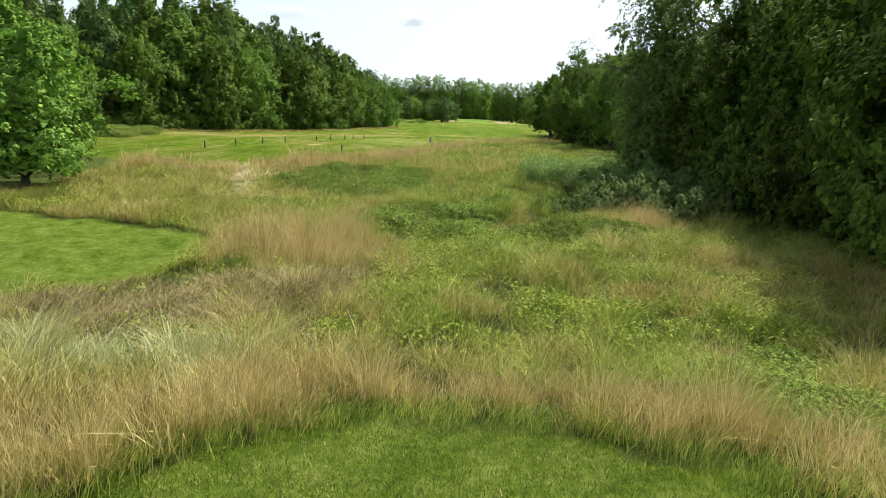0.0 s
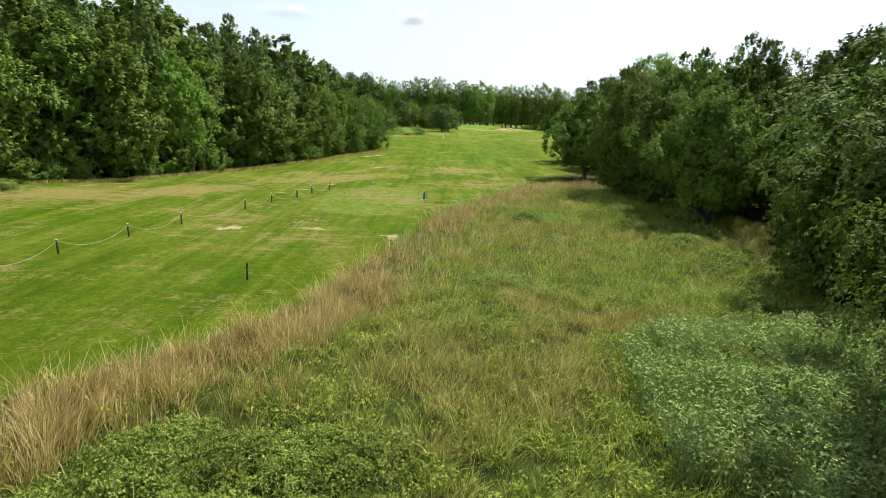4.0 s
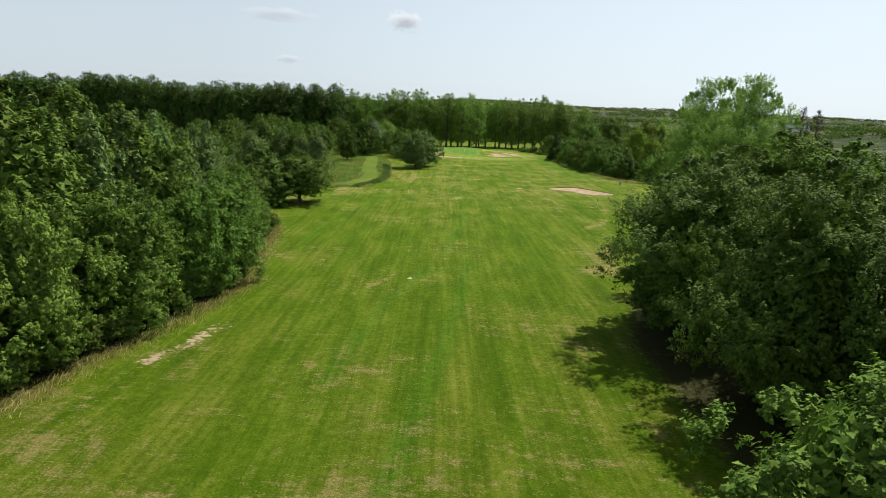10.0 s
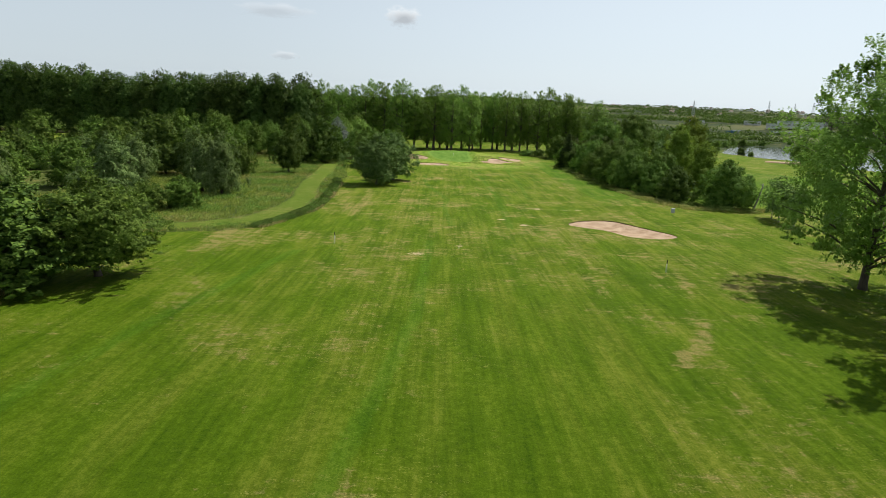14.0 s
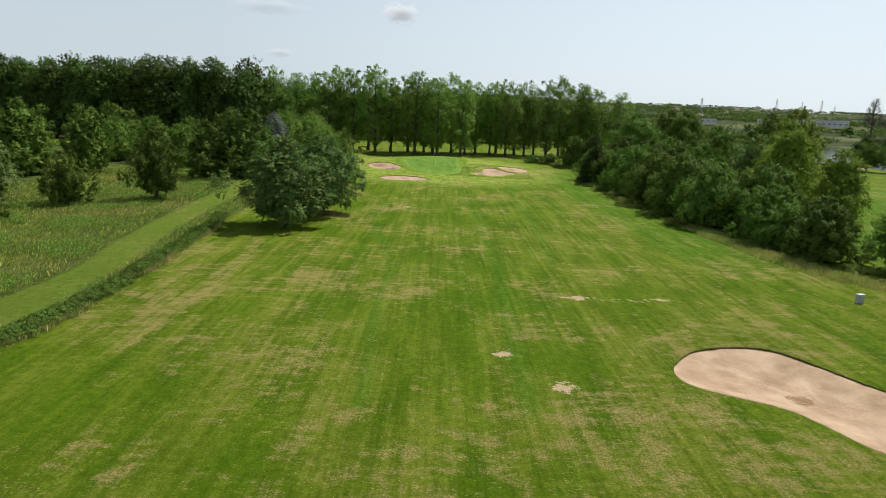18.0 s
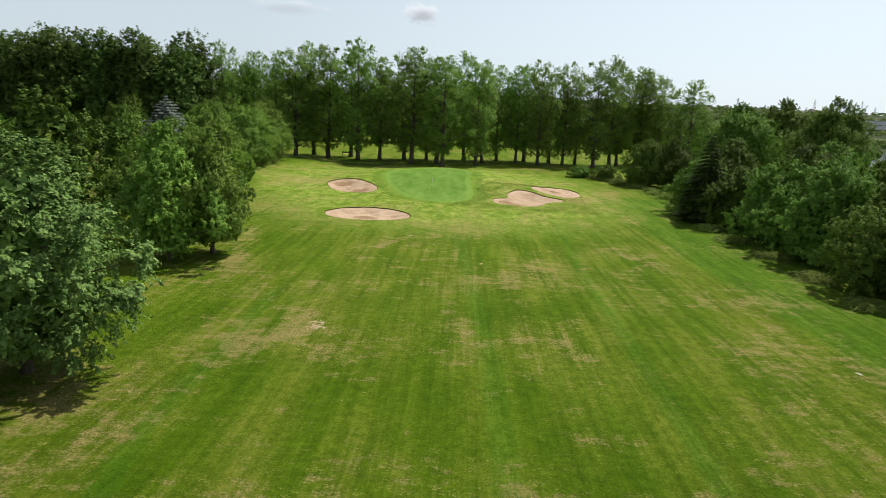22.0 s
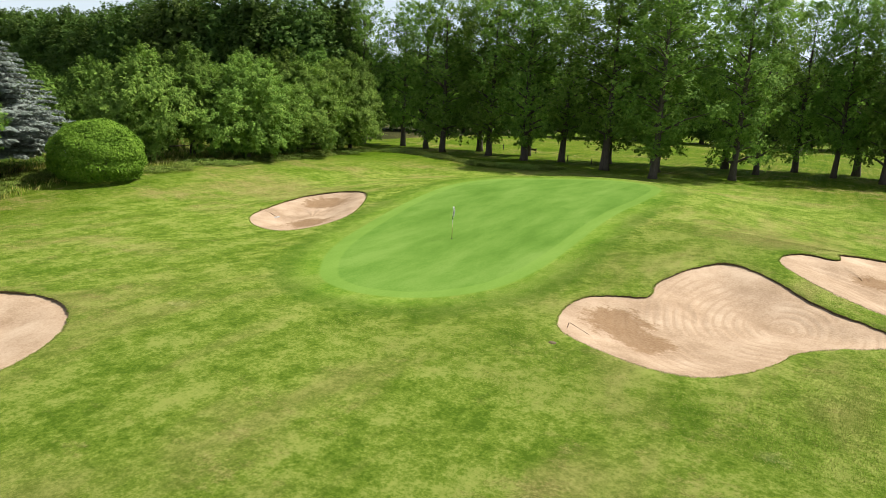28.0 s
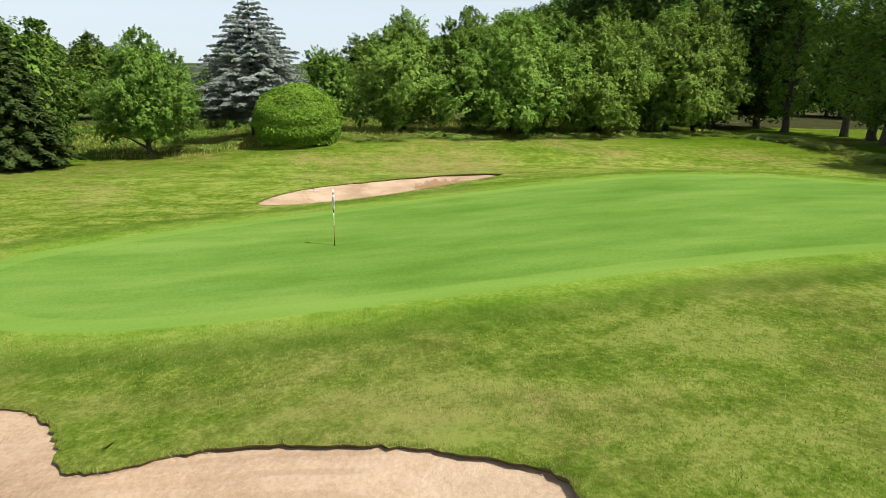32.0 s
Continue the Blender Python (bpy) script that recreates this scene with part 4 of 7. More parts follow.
KINDS = {
    "edge": [tree("broadleaf_tree", L_EDGE, "tree", 11 + i, 12, 5, 0.3, BUSHY, 58, 22, 38, 0.150, 0.25, LEAF_OAK, trunk_r=0.20, limbs=14, lobes=0.42, up=0.3, fill=0.26, tip=0.85) for i in range(2)],
    "edge_off": [tree("broadleaf_tree", L_EDGE, "tree", 111 + i, 12, 5, 0.3, BUSHY, 34, 19, 26, 0.225, 0.30, LEAF_OAK, trunk_r=0.20, limbs=5, lobes=0.42, up=0.3, fill=0.26, tip=0.85) for i in range(3)],
    "light": [tree("broadleaf_tree", "bright green broadleaf tree leafed down to the ground", "tree", 19 + i, 12, 5, 0.9, BUSHY, 58, 22, 38, 0.150, 0.24, LEAF_LIGHT, trunk_r=0.20, limbs=24, lobes=0.45, up=0.5, fill=0.14, tip=0.75) for i in range(2)],
    "spread": [tree("broadleaf_tree", "broad spreading bright green tree beside the putting green", "tree", 171 + i, 12, 6.4, 0.5, ROUND, 60, 28, 34, 0.170, 0.25, LEAF_LIGHT, trunk_r=0.22, limbs=30, hollow=0.4, droop=0.12, lobes=0.36, up=0.2, fill=0.12, tip=0.9) for i in range(2)],
    # darker copies of the edge and oak trees, with shade in the leaf colour
    "shaded_edge": [tree("alder_tree", "dark green broadleaf tree leafed down to the ground, shade in its leaf colour", "tree", 14 + i, 12, 5, 0.3, BUSHY, 58, 22, 40, 0.150, 0.25, LEAF_DARK_SHADE, trunk_r=0.20, limbs=14, lobes=0.42, up=0.3, fill=0.26, tip=0.85) for i in range(2)],
    "shaded_edge_off": [tree("alder_tree", "dark green broadleaf tree in a dense wood, shade in its leaf colour", "tree", 114 + i, 12, 5, 0.3, BUSHY, 32, 18, 26, 0.25, 0.30, LEAF_DARK_SHADE, trunk_r=0.20, limbs=5, lobes=0.42, up=0.3, fill=0.26, tip=0.85) for i in range(2)],
    "dark_oak": [tree("oak_tree", "dark round-crowned oak at the edge of the wood", "tree", 36 + i, 12, 5.5, 1.2, ROUND, 62, 22, 40, 0.155, 0.24, LEAF_DARK_SHADE, trunk_r=0.26, limbs=30, lobes=0.38, up=0.3, fill=0.24, tip=0.85) for i in range(2)],
    "pole": [tree("poplar_tree", "tall slender grey-green poplar in a plantation", "tree", 21 + i, 16, 3.9, 1.0, SPIRE, 54, 16, 24, 0.19, 0.27, LEAF_POPLAR, trunk_r=0.18, limbs=8, lobes=0.4, up=1.3) for i in range(3)],
    "oak": [tree("oak_tree", "round-crowned green oak standing on mown grass", "tree", 31 + i, 12, 5.5, 1.5, ROUND, 62, 22, 40, 0.155, 0.24, LEAF_OAK, trunk_r=0.26, limbs=30, lobes=0.38, up=0.3, fill=0.24, tip=0.85) for i in range(2)],
    "high": [tree("tall_oak_tree", "tall mature oak with a bare lower trunk", "tree", 41 + i, 31, 7.0, 2.2 + 1.0 * (i % 3), OAKEN, 70, 24, 15, 0.28, 0.32, LEAF_TALL, trunk_r=0.46, limbs=54, hollow=0.2, lobes=0.42, up=0.1, fill=0.0, tip=0.9) for i in range(4)],
    "willow": [tree("willow_tree", "loose grey-green willow with several stems", "tree", 51 + i, 12, 5, 0.5, BUSHY, 46, 20, 32, 0.16, 0.26, LEAF_POPLAR, trunk_r=0.15, limbs=16, droop=0.55, stems=3, lobes=0.5, fill=0.15) for i in range(2)],
    "poplar": [tree("black_poplar_tree", "tall airy poplar with glossy leaves on the fairway edge", "tree", 61, 27, 10.6, 2.4, TALL, 150, 22, 27, 0.225, 0.20, LEAF_ASPEN, trunk_r=0.36, limbs=70, hollow=0.3, lobes=0.5, up=0.5, fill=0.0)],
    "thorn": [tree("broadleaf_shrub", "dense rounded hedge tree leafed down to the long grass", "tree", 151 + i, 10, 6, 0.1, MOUND, 74, 24, 36, 0.165, 0.22, (LEAF_OAK, LEAF_DARK_SHADE, LEAF_OAK)[i], trunk_r=0.14, limbs=12, lobes=0.34, stems=3, up=0.25, fill=0.24, tip=0.8) for i in range(3)],
    "golden": [tree("willow_tree", "tall yellow-green willow behind the thicket", "tree", 161, 14, 6, 0.5, BUSHY, 60, 24, 36, 0.165, 0.24, LEAF_GOLD, trunk_r=0.16, limbs=16, droop=0.45, stems=3, lobes=0.45, fill=0.18)],
    "birch": [tree("birch_tree", "small slender birch with a pale trunk", "tree", 71, 9, 2.6, 1.6, ROUND, 26, 12, 26, 0.16, 0.30, LEAF_POPLAR, BARK_BIRCH, trunk_r=0.12, limbs=12, droop=0.5)],
    "bush": [tree("shrub", "dense rounded green thicket shrub", "shrub", 81 + i, 5, 3.2, 0.1, BUSHY, 30, 16, 24, 0.16, 0.29, LEAF_OAK, trunk_r=0.07, limbs=8, stems=3) for i in range(2)],
    "weeper": [tree("birch_tree", "tall loose birch with long hanging twigs at the brook", "tree", 141, 16, 5.6, 0.6, TALL, 70, 22, 40, 0.125, 0.22, LEAF_DUSK, trunk_r=0.2, limbs=30, droop=0.6, lobes=0.6, fill=0.08, stems=2)],
    "great": [tree("oak_tree", "large dark dense round-crowned oak beside the fairway", "tree", 131 + i, 16, 7.8, 0.8, ROUND, 74, 30, 40, 0.165, 0.23, LEAF_DARK_SHADE, trunk_r=0.36, limbs=36, lobes=0.36, up=0.3, fill=0.22, tip=0.85) for i in range(2)],
    "lime": [tree("hornbeam_tree", "round dusky green hornbeam with hanging twigs on mown grass", "tree", 95 + i, 12, 5.5, 0.9, ROUND, 46, 28, 40, 0.155, 0.25, LEAF_DUSK, trunk_r=0.24, limbs=30, droop=0.28, lobes=0.4, fill=0.2) for i in range(2)],
    "sallow": [tree("sallow_shrub", "loose grey-green sallow shrub at the brook", "shrub", 91 + i, 5, 3.2, 0.1, BUSHY, 30, 16, 30, 0.14, 0.30, LEAF_POPLAR, trunk_r=0.06, limbs=10, stems=4, lobes=0.5, up=0.9, fill=0.1) for i in range(2)],
    "core": [tree("plantation_tree", "green plantation tree inside the wood", "tree", 121 + i, 14, 4.5, 0.8, BUSHY, 24, 9, 12, 0.50, 0.34, LEAF_OAK, trunk_r=0.18, limbs=3, up=1.0) for i in range(2)],
    "far": [tree("woodland_tree", "dark mature woodland tree", "tree", 101 + i, 28, 7.5, 1.0, DOMED, 66, 20, 13, 0.46, 0.42, LEAF_WOOD, trunk_r=0.4, limbs=5, lobes=0.28, up=0.0, tip=0.8) for i in range(3)],
}
USED = set()
SIZE = {"weeper": (16, 5.6), "great": (16, 7.8), "lime": (12, 5.5), "sallow": (5, 3.2), "core": (14, 4.5), "light": (12, 5), "shaded_edge": (12, 5), "shaded_edge_off": (12, 5), "dark_oak": (12, 5.5), "edge": (12, 5), "edge_off": (12, 5), "pole": (16, 3.9), "oak": (12, 5.5), "high": (31, 7.0), "willow": (12, 5), "poplar": (27, 10.6), "thorn": (10, 6), "spread": (12, 6.4), "golden": (14, 6), "birch": (9, 2.6), "bush": (5, 3.2), "far": (28, 6.6)}
AXIS = [(0, 0), (0, 60), (4, 100), (12, 160), (20, 250), (24, 330), (20, 400), (20, 440)]
tr = random.Random(5)


def plant(kind, x, y, h, r=None, group="", label=""):
    """A tree of that kind, height and crown radius on the ground."""
    # backlit side of the hole takes the darkened leaves in place of shade
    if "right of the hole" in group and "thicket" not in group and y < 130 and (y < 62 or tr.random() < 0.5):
        kind = {"edge": "shaded_edge", "oak": "dark_oak"}.get(kind, kind)
    # some of these groups take the darkened leaves too, to deepen their shade
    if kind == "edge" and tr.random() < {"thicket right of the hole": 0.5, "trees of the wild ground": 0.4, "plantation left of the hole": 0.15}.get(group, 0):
        kind = "shaded_edge"
    if kind == "edge" and "plantation" in group and y < 78 and tr.random() < 0.5:
        kind = "willow"
    if kind == "edge" and "plantation" in group and tr.random() < 0.15:
        kind = "light"
    if kind in ("edge", "shaded_edge") and float(line_dist(AXIS, np.array(x), np.array(y))) > 31:
        kind += "_off"
    ob = KINDS[kind][tr.randrange(len(KINDS[kind]))]
    H, R = SIZE[kind]
    sz, sr = h / H, (r or R * h / H) / R
    m = Matrix.Translation((x, y, at_land(x, y) - 0.05)) @ Matrix.Rotation(tr.uniform(0, 6.28), 4, "Z") @ Matrix.Diagonal((sr, sr, sz, 1))
    if ob.name not in USED:
        USED.add(ob.name)
        ob.matrix_basis = m
    else:
        ob = copy_thing(ob, m)
        ob.matrix_basis = m
    return tagged(ob, label, group=group)


# lone trees and shrubs of the open ground
for x, y, k, h, r in ((-22.6, 33, "light", 9.8, 4.7), (-3.6, 316, "lime", 12.5, 7), (-0.6, 329, "lime", 12.6, 6.4), (-22.8, 224.5, "oak", 10.4, 6.6), (-29, 220, "shaded_edge", 11, 7), (-30, 334.5, "dark_oak", 11.7, 5.0), (-40.5, 327, "bush", 8, 4), (-32, 288, "willow", 13, 5.4), (-37, 290, "willow", 11, 4.5), (-32.5, 269, "bush", 5.6, 3.9), (-37, 265, "bush", 5, 4), (18.7, 116.5, "oak", 12, 6)):
    plant(k, x, y, h, r, "trees on open ground")
for x, y, k, h, r in ((-28, 373, "edge", 15.5, 7), (-34, 368, "edge", 13, 6), (-25, 384, "edge", 12, 5), (-70, 362, "edge", 16, 8), (-62, 372, "edge", 15, 7), (-80, 420, "edge", 14, 8), (-68, 316, "edge", 13.6, 7), (-58, 321, "edge", 15, 7.5), (-108, 349, "edge", 14.3, 8), (-92, 352, "edge", 13, 7), (-85, 372, "edge", 15, 8), (-78, 340, "edge", 13, 6), (-55, 300, "willow", 11, 5), (-48, 276, "willow", 12, 6), (-64, 290, "edge", 10, 6), (-44, 310, "edge", 11, 5), (-96, 470, "oak", 12, 6.5)):
    plant(k, x, y, h, r, "trees of the wild ground")
for i in range(24):
    plant("edge" if i % 4 else "willow", tr.uniform(-130, -50), tr.uniform(234, 335), tr.uniform(8, 12.5), tr.uniform(4, 6.5), "trees of the wild ground")
# hedge trees between mid hole and green, on the left
for x, y, k, h, r in ((-4.6, 354, "light", 12.5, 5.4), (-1.8, 357, "light", 12.6, 4.6), (-9, 362, "edge", 12, 5), (-14, 371, "edge", 12, 5), (-11, 372, "edge", 12.5, 5)):
    plant(k, x, y, h, r, "trees beside the fairway")
# trees beside the green
for x, y, k, h, r in ((-19.7, 396, "oak", 10.9, 4.7), (-14, 384, "edge", 11, 4.5), (-29, 420, "spread", 12.6, 6.6), (-24, 430.5, "spread", 12.4, 7.0), (-25.2, 441, "spread", 12.6, 6.8), (-27.5, 451, "spread", 13.6, 7.0), (-31, 428, "oak", 13.5, 6.4), (-33, 438, "oak", 14, 6.8), (-34, 446, "edge", 15, 6), (-37, 456, "edge", 16, 6), (-28, 455, "oak", 15, 6)):
    plant(k, x, y, h, r, "trees beside the green")
for x, y, k, h, r in ((-55, 413, "edge", 10, 5), (-50, 400, "edge", 10, 5), (-60, 425, "edge", 11, 5), (-48, 388, "edge", 11, 5), (-58, 398, "edge", 12, 5), (-70, 400, "edge", 12, 6), (-45, 424, "edge", 12, 5), (-66, 412, "edge", 11, 6), (-52, 436, "edge", 14, 6)):
    plant(k, x, y, h, r, "trees behind the green")
# right of the hole, from the brook on
for x, y, k, h, r in ((15.6, 46, "weeper", 16.5, 5.8), (18.5, 38.5, "edge", 14, 5.3), (18.4, 27.4, "edge", 15.5, 5.4), (17.6, 19.8, "edge", 17, 5.5), (18, 33, "edge", 14, 4.8), (24, 33, "edge", 15, 5), (22, 44, "edge", 14, 5), (25.5, 56, "willow", 12, 5), (20, 60, "edge", 11, 4.4), (21, 79.5, "oak", 11.4, 4.8), (26, 71, "willow", 12.2, 5.4), (24, 64, "willow", 12.5, 5), (22, 84, "oak", 12.4, 4.8), (25, 87.5, "shaded_edge", 13.5, 5.6), (21.5, 94, "edge", 12.7, 4.8), (20, 101, "edge", 14.5, 5)):
    plant(k, x, y, h, r, "trees right of the hole")
for x, y, k, h, r in ((29, 137, "great", 16.5, 7.4), (28.2, 153.5, "great", 16, 8.2), (36.5, 165, "great", 16.5, 8), (41, 150, "edge", 18, 9), (41, 163, "edge", 18, 9), (30, 120, "edge", 16, 6), (29, 107, "edge", 17, 6), (30, 93, "edge", 17, 6), (32, 80, "edge", 16, 6), (38, 128, "edge", 18, 7), (36, 66, "edge", 13, 6), (33, 48, "edge", 17, 6), (31, 36, "edge", 17, 6), (28, 22, "edge", 17, 6), (38, 112, "edge", 18, 7), (40, 96, "edge", 18, 7)):
    plant(k, x, y, h, r, "wood right of the hole")
for x, y, k, h, r in ((52, 140, "edge", 17, 8), (54, 156, "edge", 17, 8), (50, 122, "edge", 16, 8), (50, 104, "edge", 15, 7), (48, 84, "edge", 15, 7), (44, 60, "edge", 15, 7), (42, 44, "edge", 15, 7), (38, 28, "edge", 15, 6), (52, 168, "edge", 17, 8), (64, 150, "edge", 17, 8), (64, 132, "edge", 17, 8), (61.6, 231.8, "poplar", 28, 11.2), (57.9, 210.3, "poplar", 27, 10)):
    plant(k, x, y, h, r, "wood right of the hole")
for x, y, h in ((79, 285.6, 8.5), (78, 280.8, 9), (78.5, 276.6, 8), (75.4, 260, 9)):
    plant("birch", x, y, h, None, "row of birches")
# thicket on the right of the green
for x, y, k, h, r in ((60.5, 398, "thorn", 9.5, 6.2), (61.5, 387, "thorn", 8.5, 5.8), (62.5, 377, "thorn", 10.5, 6.4), (62.5, 366, "thorn", 11.5, 6.8), (62.5, 354, "thorn", 11, 6.6), (62.5, 342, "thorn", 11.2, 6.6), (63.5, 330, "thorn", 10.4, 6.4), (69.5, 325, "thorn", 11, 6.6), (66, 317, "thorn", 8.8, 5.6), (67, 306.5, "thorn", 8.2, 5.2), (75, 298.5, "thorn", 10.6, 6.5), (71, 355, "thorn", 12.4, 7), (72, 370, "thorn", 12.4, 7), (71.5, 390, "thorn", 12, 7), (79, 338, "golden", 17.5, 6.6), (85.5, 348, "golden", 20, 7.2), (81, 326, "golden", 13.5, 5.6)):
    plant(k, x, y, h, r, "thicket right of the hole")
for x, y, k, h, r in ((64, 441, "thorn", 10.5, 6), (69, 438, "thorn", 11, 6.2), (52, 455, "bush", 3, 3.6), (57, 450, "bush", 4, 3.5), (76, 425, "thorn", 11.5, 6.5), (66, 408, "thorn", 8, 5), (70, 418, "thorn", 9.5, 5.6), (81, 400, "thorn", 12.5, 7), (84, 441, "oak", 19, 9), (92, 420, "oak", 20, 9), (107, 400, "oak", 20, 10), (98, 380, "thorn", 13.5, 8), (92, 368, "thorn", 15, 8), (83, 358, "willow", 15, 6.5), (100, 455, "oak", 21, 10), (112, 478, "oak", 20, 9.4), (124, 470, "oak", 16, 8.4)):
    plant(k, x, y, h, r, "thicket right of the hole")
# tall oaks behind the green
for x, y, h in ((-24, 492, 33), (-12, 489, 32), (4.7, 486, 32), (8, 473, 31), (15, 477, 31), (22.6, 495, 32), (28, 488, 31), (33, 500, 31), (38.8, 494, 30), (45, 489, 30), (50, 500, 30), (53.4, 494, 30), (68.3, 496, 33), (72, 502, 31), (16.7, 467, 30), (-8, 478, 32), (-27, 482, 32), (-42, 490, 32)):
    plant("high", x, y, h * tr.uniform(0.92, 1.06), tr.uniform(7.4, 9.6) if x < 25 else tr.uniform(5.8, 7.6), "oaks behind the green")
for x, y, h in ((-18, 484, 32), (-2, 481, 31), (11, 492, 33), (42, 501, 31), (58, 498, 30), (62, 490, 31), (-34, 487, 33), (-50, 486, 33), (80, 505, 30), (26, 476, 30)):
    plant("high", x, y, h * tr.uniform(0.86, 1.02), tr.uniform(6.2, 8), "oaks behind the green")
for x, y, h in ((79, 503, 31), (87, 510, 29), (96, 506, 28)):
    plant("high", x, y, h, 7.6, "oaks behind the green")
for i in range(9):
    plant("oak", 106 + 9 * i + tr.uniform(-2, 2), 520 + 7 * i + tr.uniform(-6, 6), tr.uniform(14, 17.5) - 0.3 * i, tr.uniform(7, 8.6), "low trees beyond the green")


def wood_edge(line, kinds, rows, gap, heights, group, inset=4.0, more=(0, 1.7, 2.3, 2.4), first_gap=None):
    """Trees in rows to the left of a line of points."""
    pts = [Vector(p) for p in line]
    for k in range(rows):
        off = inset + k * gap * 0.95
        for a, b in zip(pts, pts[1:]):
            d = b - a
            nrm = Vector((-d.y, d.x)).normalized()
            n = max(1, round(d.length / (first_gap if first_gap and not k else gap)))
            for i in range(n):
                p = a + d * ((i + 0.5) / n) + nrm * off + Vector((tr.uniform(-1.3, 1.3), tr.uniform(-1.3, 1.3)))
                h = tr.uniform(*heights) + more[k] * tr.uniform(0.75, 1.2)
                kind = kinds[0] if tr.random() < (1.0 if first_gap else 0.72, 0.3, 0.2, 0.2)[k] else kinds[-1]
                plant(kind, p.x, p.y, h, None if kind != "edge" else tr.uniform(4.6, 5.6) * h / 12, group)


wood_edge(WOOD_L[1:8], ("edge", "pole"), 4, 6.8, (12.5, 15.0), "plantation left of the hole", more=(0, 5.0, 8.0, 8.5), first_gap=8.8)
wood_edge(WOOD_L[7:12], ("edge", "pole"), 4, 6.8, (9.5, 12.8), "plantation left of the hole", more=(0, 6.5, 9, 9.5), first_gap=8.6)
wood_edge(WOOD_L[11:16], ("edge", "pole"), 3, 6.8, (7.5, 10.8), "plantation left of the hole", more=(0, 5, 7, 7.5), first_gap=8.2)
wood_edge([(-52, 476), (-64, 474), (-95, 470), (-150, 478), (-220, 482), (-330, 470)][::-1], ("far",), 2, 10.5, (29.5, 34), "far wood", 3)
wood_edge([(-280, 522), (-130, 540), (-70, 556), (-40, 575), (10, 590), (60, 600)], ("far",), 2, 10.5, (24, 29), "wood beyond the next fairway", 3)
wood_edge([(60, 600), (120, 622), (190, 690)], ("far",), 2, 10.5, (13, 17), "wood beyond the next fairway", 3)
# trees deeper inside the two woods
cr = random.Random(9)
for ox, oy, wx, wy in ((-97, 56, 72, 172), (50, 14, 42, 158)):
    for i in range(int(wx / 8.5)):
        for j in range(int(wy / 8.5)):
            x, y = ox + 8.5 * i + cr.uniform(-2.5, 2.5), oy + 8.5 * j + cr.uniform(-2.5, 2.5)
            inside = poly_dist(WOOD_L if ox < 0 else WOOD_R, np.array([x]), np.array([y]))[0]
            if inside < -3 and (x > 56 if ox > 0 else line_dist(WOOD_L[1:16], np.array([x]), np.array([y]))[0] > 27):
                plant("core", x, y, cr.uniform(12, 17), cr.uniform(4.2, 5.6), "trees deep in the wood")
# low shrubs along the foot of the plantation
for (ax, ay), (bx, by) in zip(WOOD_L[2:15], WOOD_L[3:16]):
    n = max(1, round(math.hypot(bx - ax, by - ay) / 3.4))
    for i in range(n):
        t = (i + 0.5) / n
        h = tr.uniform(1.6, 3.4)
        plant("bush", ax + (bx - ax) * t - tr.uniform(1.6, 3.0), ay + (by - ay) * t + tr.uniform(-0.6, 0.6), h, h * tr.uniform(0.65, 0.9), "shrubs at the foot of the plantation")


# ---- conifers and clipped bush ----
def conifer(name, label, seed, H, R, z0, levels, leafmat, leaf, per, droop):
    """Tiers of flat, drooping sprays round a straight trunk."""
    rng = np.random.default_rng(seed)
    ob = tagged(new(name), label, "tree")
    pos, nrm = [], []
    bm = bmesh.new()
    tube(bm, [(0, 0, -0.3), (0, 0, 0.4), (0.03, 0, H * 0.5), (0, 0, H * 0.97)], [R * 0.075, R * 0.055, R * 0.035, 0.02], 8)
    for i in range(levels):
        u = i / (levels - 1)
        z = z0 + (H - z0 - 0.3) * u
        length = R * ((1 - u ** 1.15) ** 0.85 * 0.96 + 0.04) * (0.72 if u < 0.05 else 1)
        n = max(4, round(13 * (1 - u) + 4))
        for k in range(n):
            a = 2 * math.pi * (k + rng.uniform(-0.35, 0.35)) / n + i * 1.3
            ln = length * rng.uniform(0.72, 1.12)
            tip = np.array([math.cos(a) * ln, math.sin(a) * ln, z + 0.12 * ln - droop * ln])
            tube(bm, [(0, 0, z), tuple(tip * [0.55, 0.55, 0] + [0, 0, z + 0.10 * ln]), tuple(tip)], [0.03 + 0.02 * (1 - u), 0.02, 0.006], 4, False)
            m = max(6, int(per * ln))
            t = rng.uniform(0.12, 1.0, m) ** 0.7
            side = rng.normal(0, 0.16, m) * ln * (1.1 - t) + rng.normal(0, 0.05, m)
            p = np.stack([np.cos(a) * ln * t - np.sin(a) * side, np.sin(a) * ln * t + np.cos(a) * side, z + 0.22 * ln * t * (1 - t) + (0.12 - droop) * ln * t ** 1.6 - np.abs(side) * 0.35 + rng.normal(0, 0.05, m)], 1)
            pos.append(p)
            nrm.append(np.stack([np.cos(a) * 0.35 + rng.normal(0, 0.35, m), np.sin(a) * 0.35 + rng.normal(0, 0.35, m), np.full(m, 0.9)], 1))
    pos, nrm = np.concatenate(pos), np.concatenate(nrm)
    nrm /= np.linalg.norm(nrm, axis=1)[:, None]
    v, f = leaf_quads(rng, pos, nrm, leaf, 2.2)
    part("foliage", mesh_of("foliage", v, f, leafmat), ob)
    part("trunk", bm_mesh("trunk", bm, BARK, True), ob)
    return ob


def stand(ob, x, y, turn=0.0, scale=1.0):
    ob.matrix_basis = Matrix.Translation((x, y, at_land(x, y) - 0.03)) @ Matrix.Rotation(turn, 4, "Z") @ Matrix.Scale(scale, 4)
    return ob


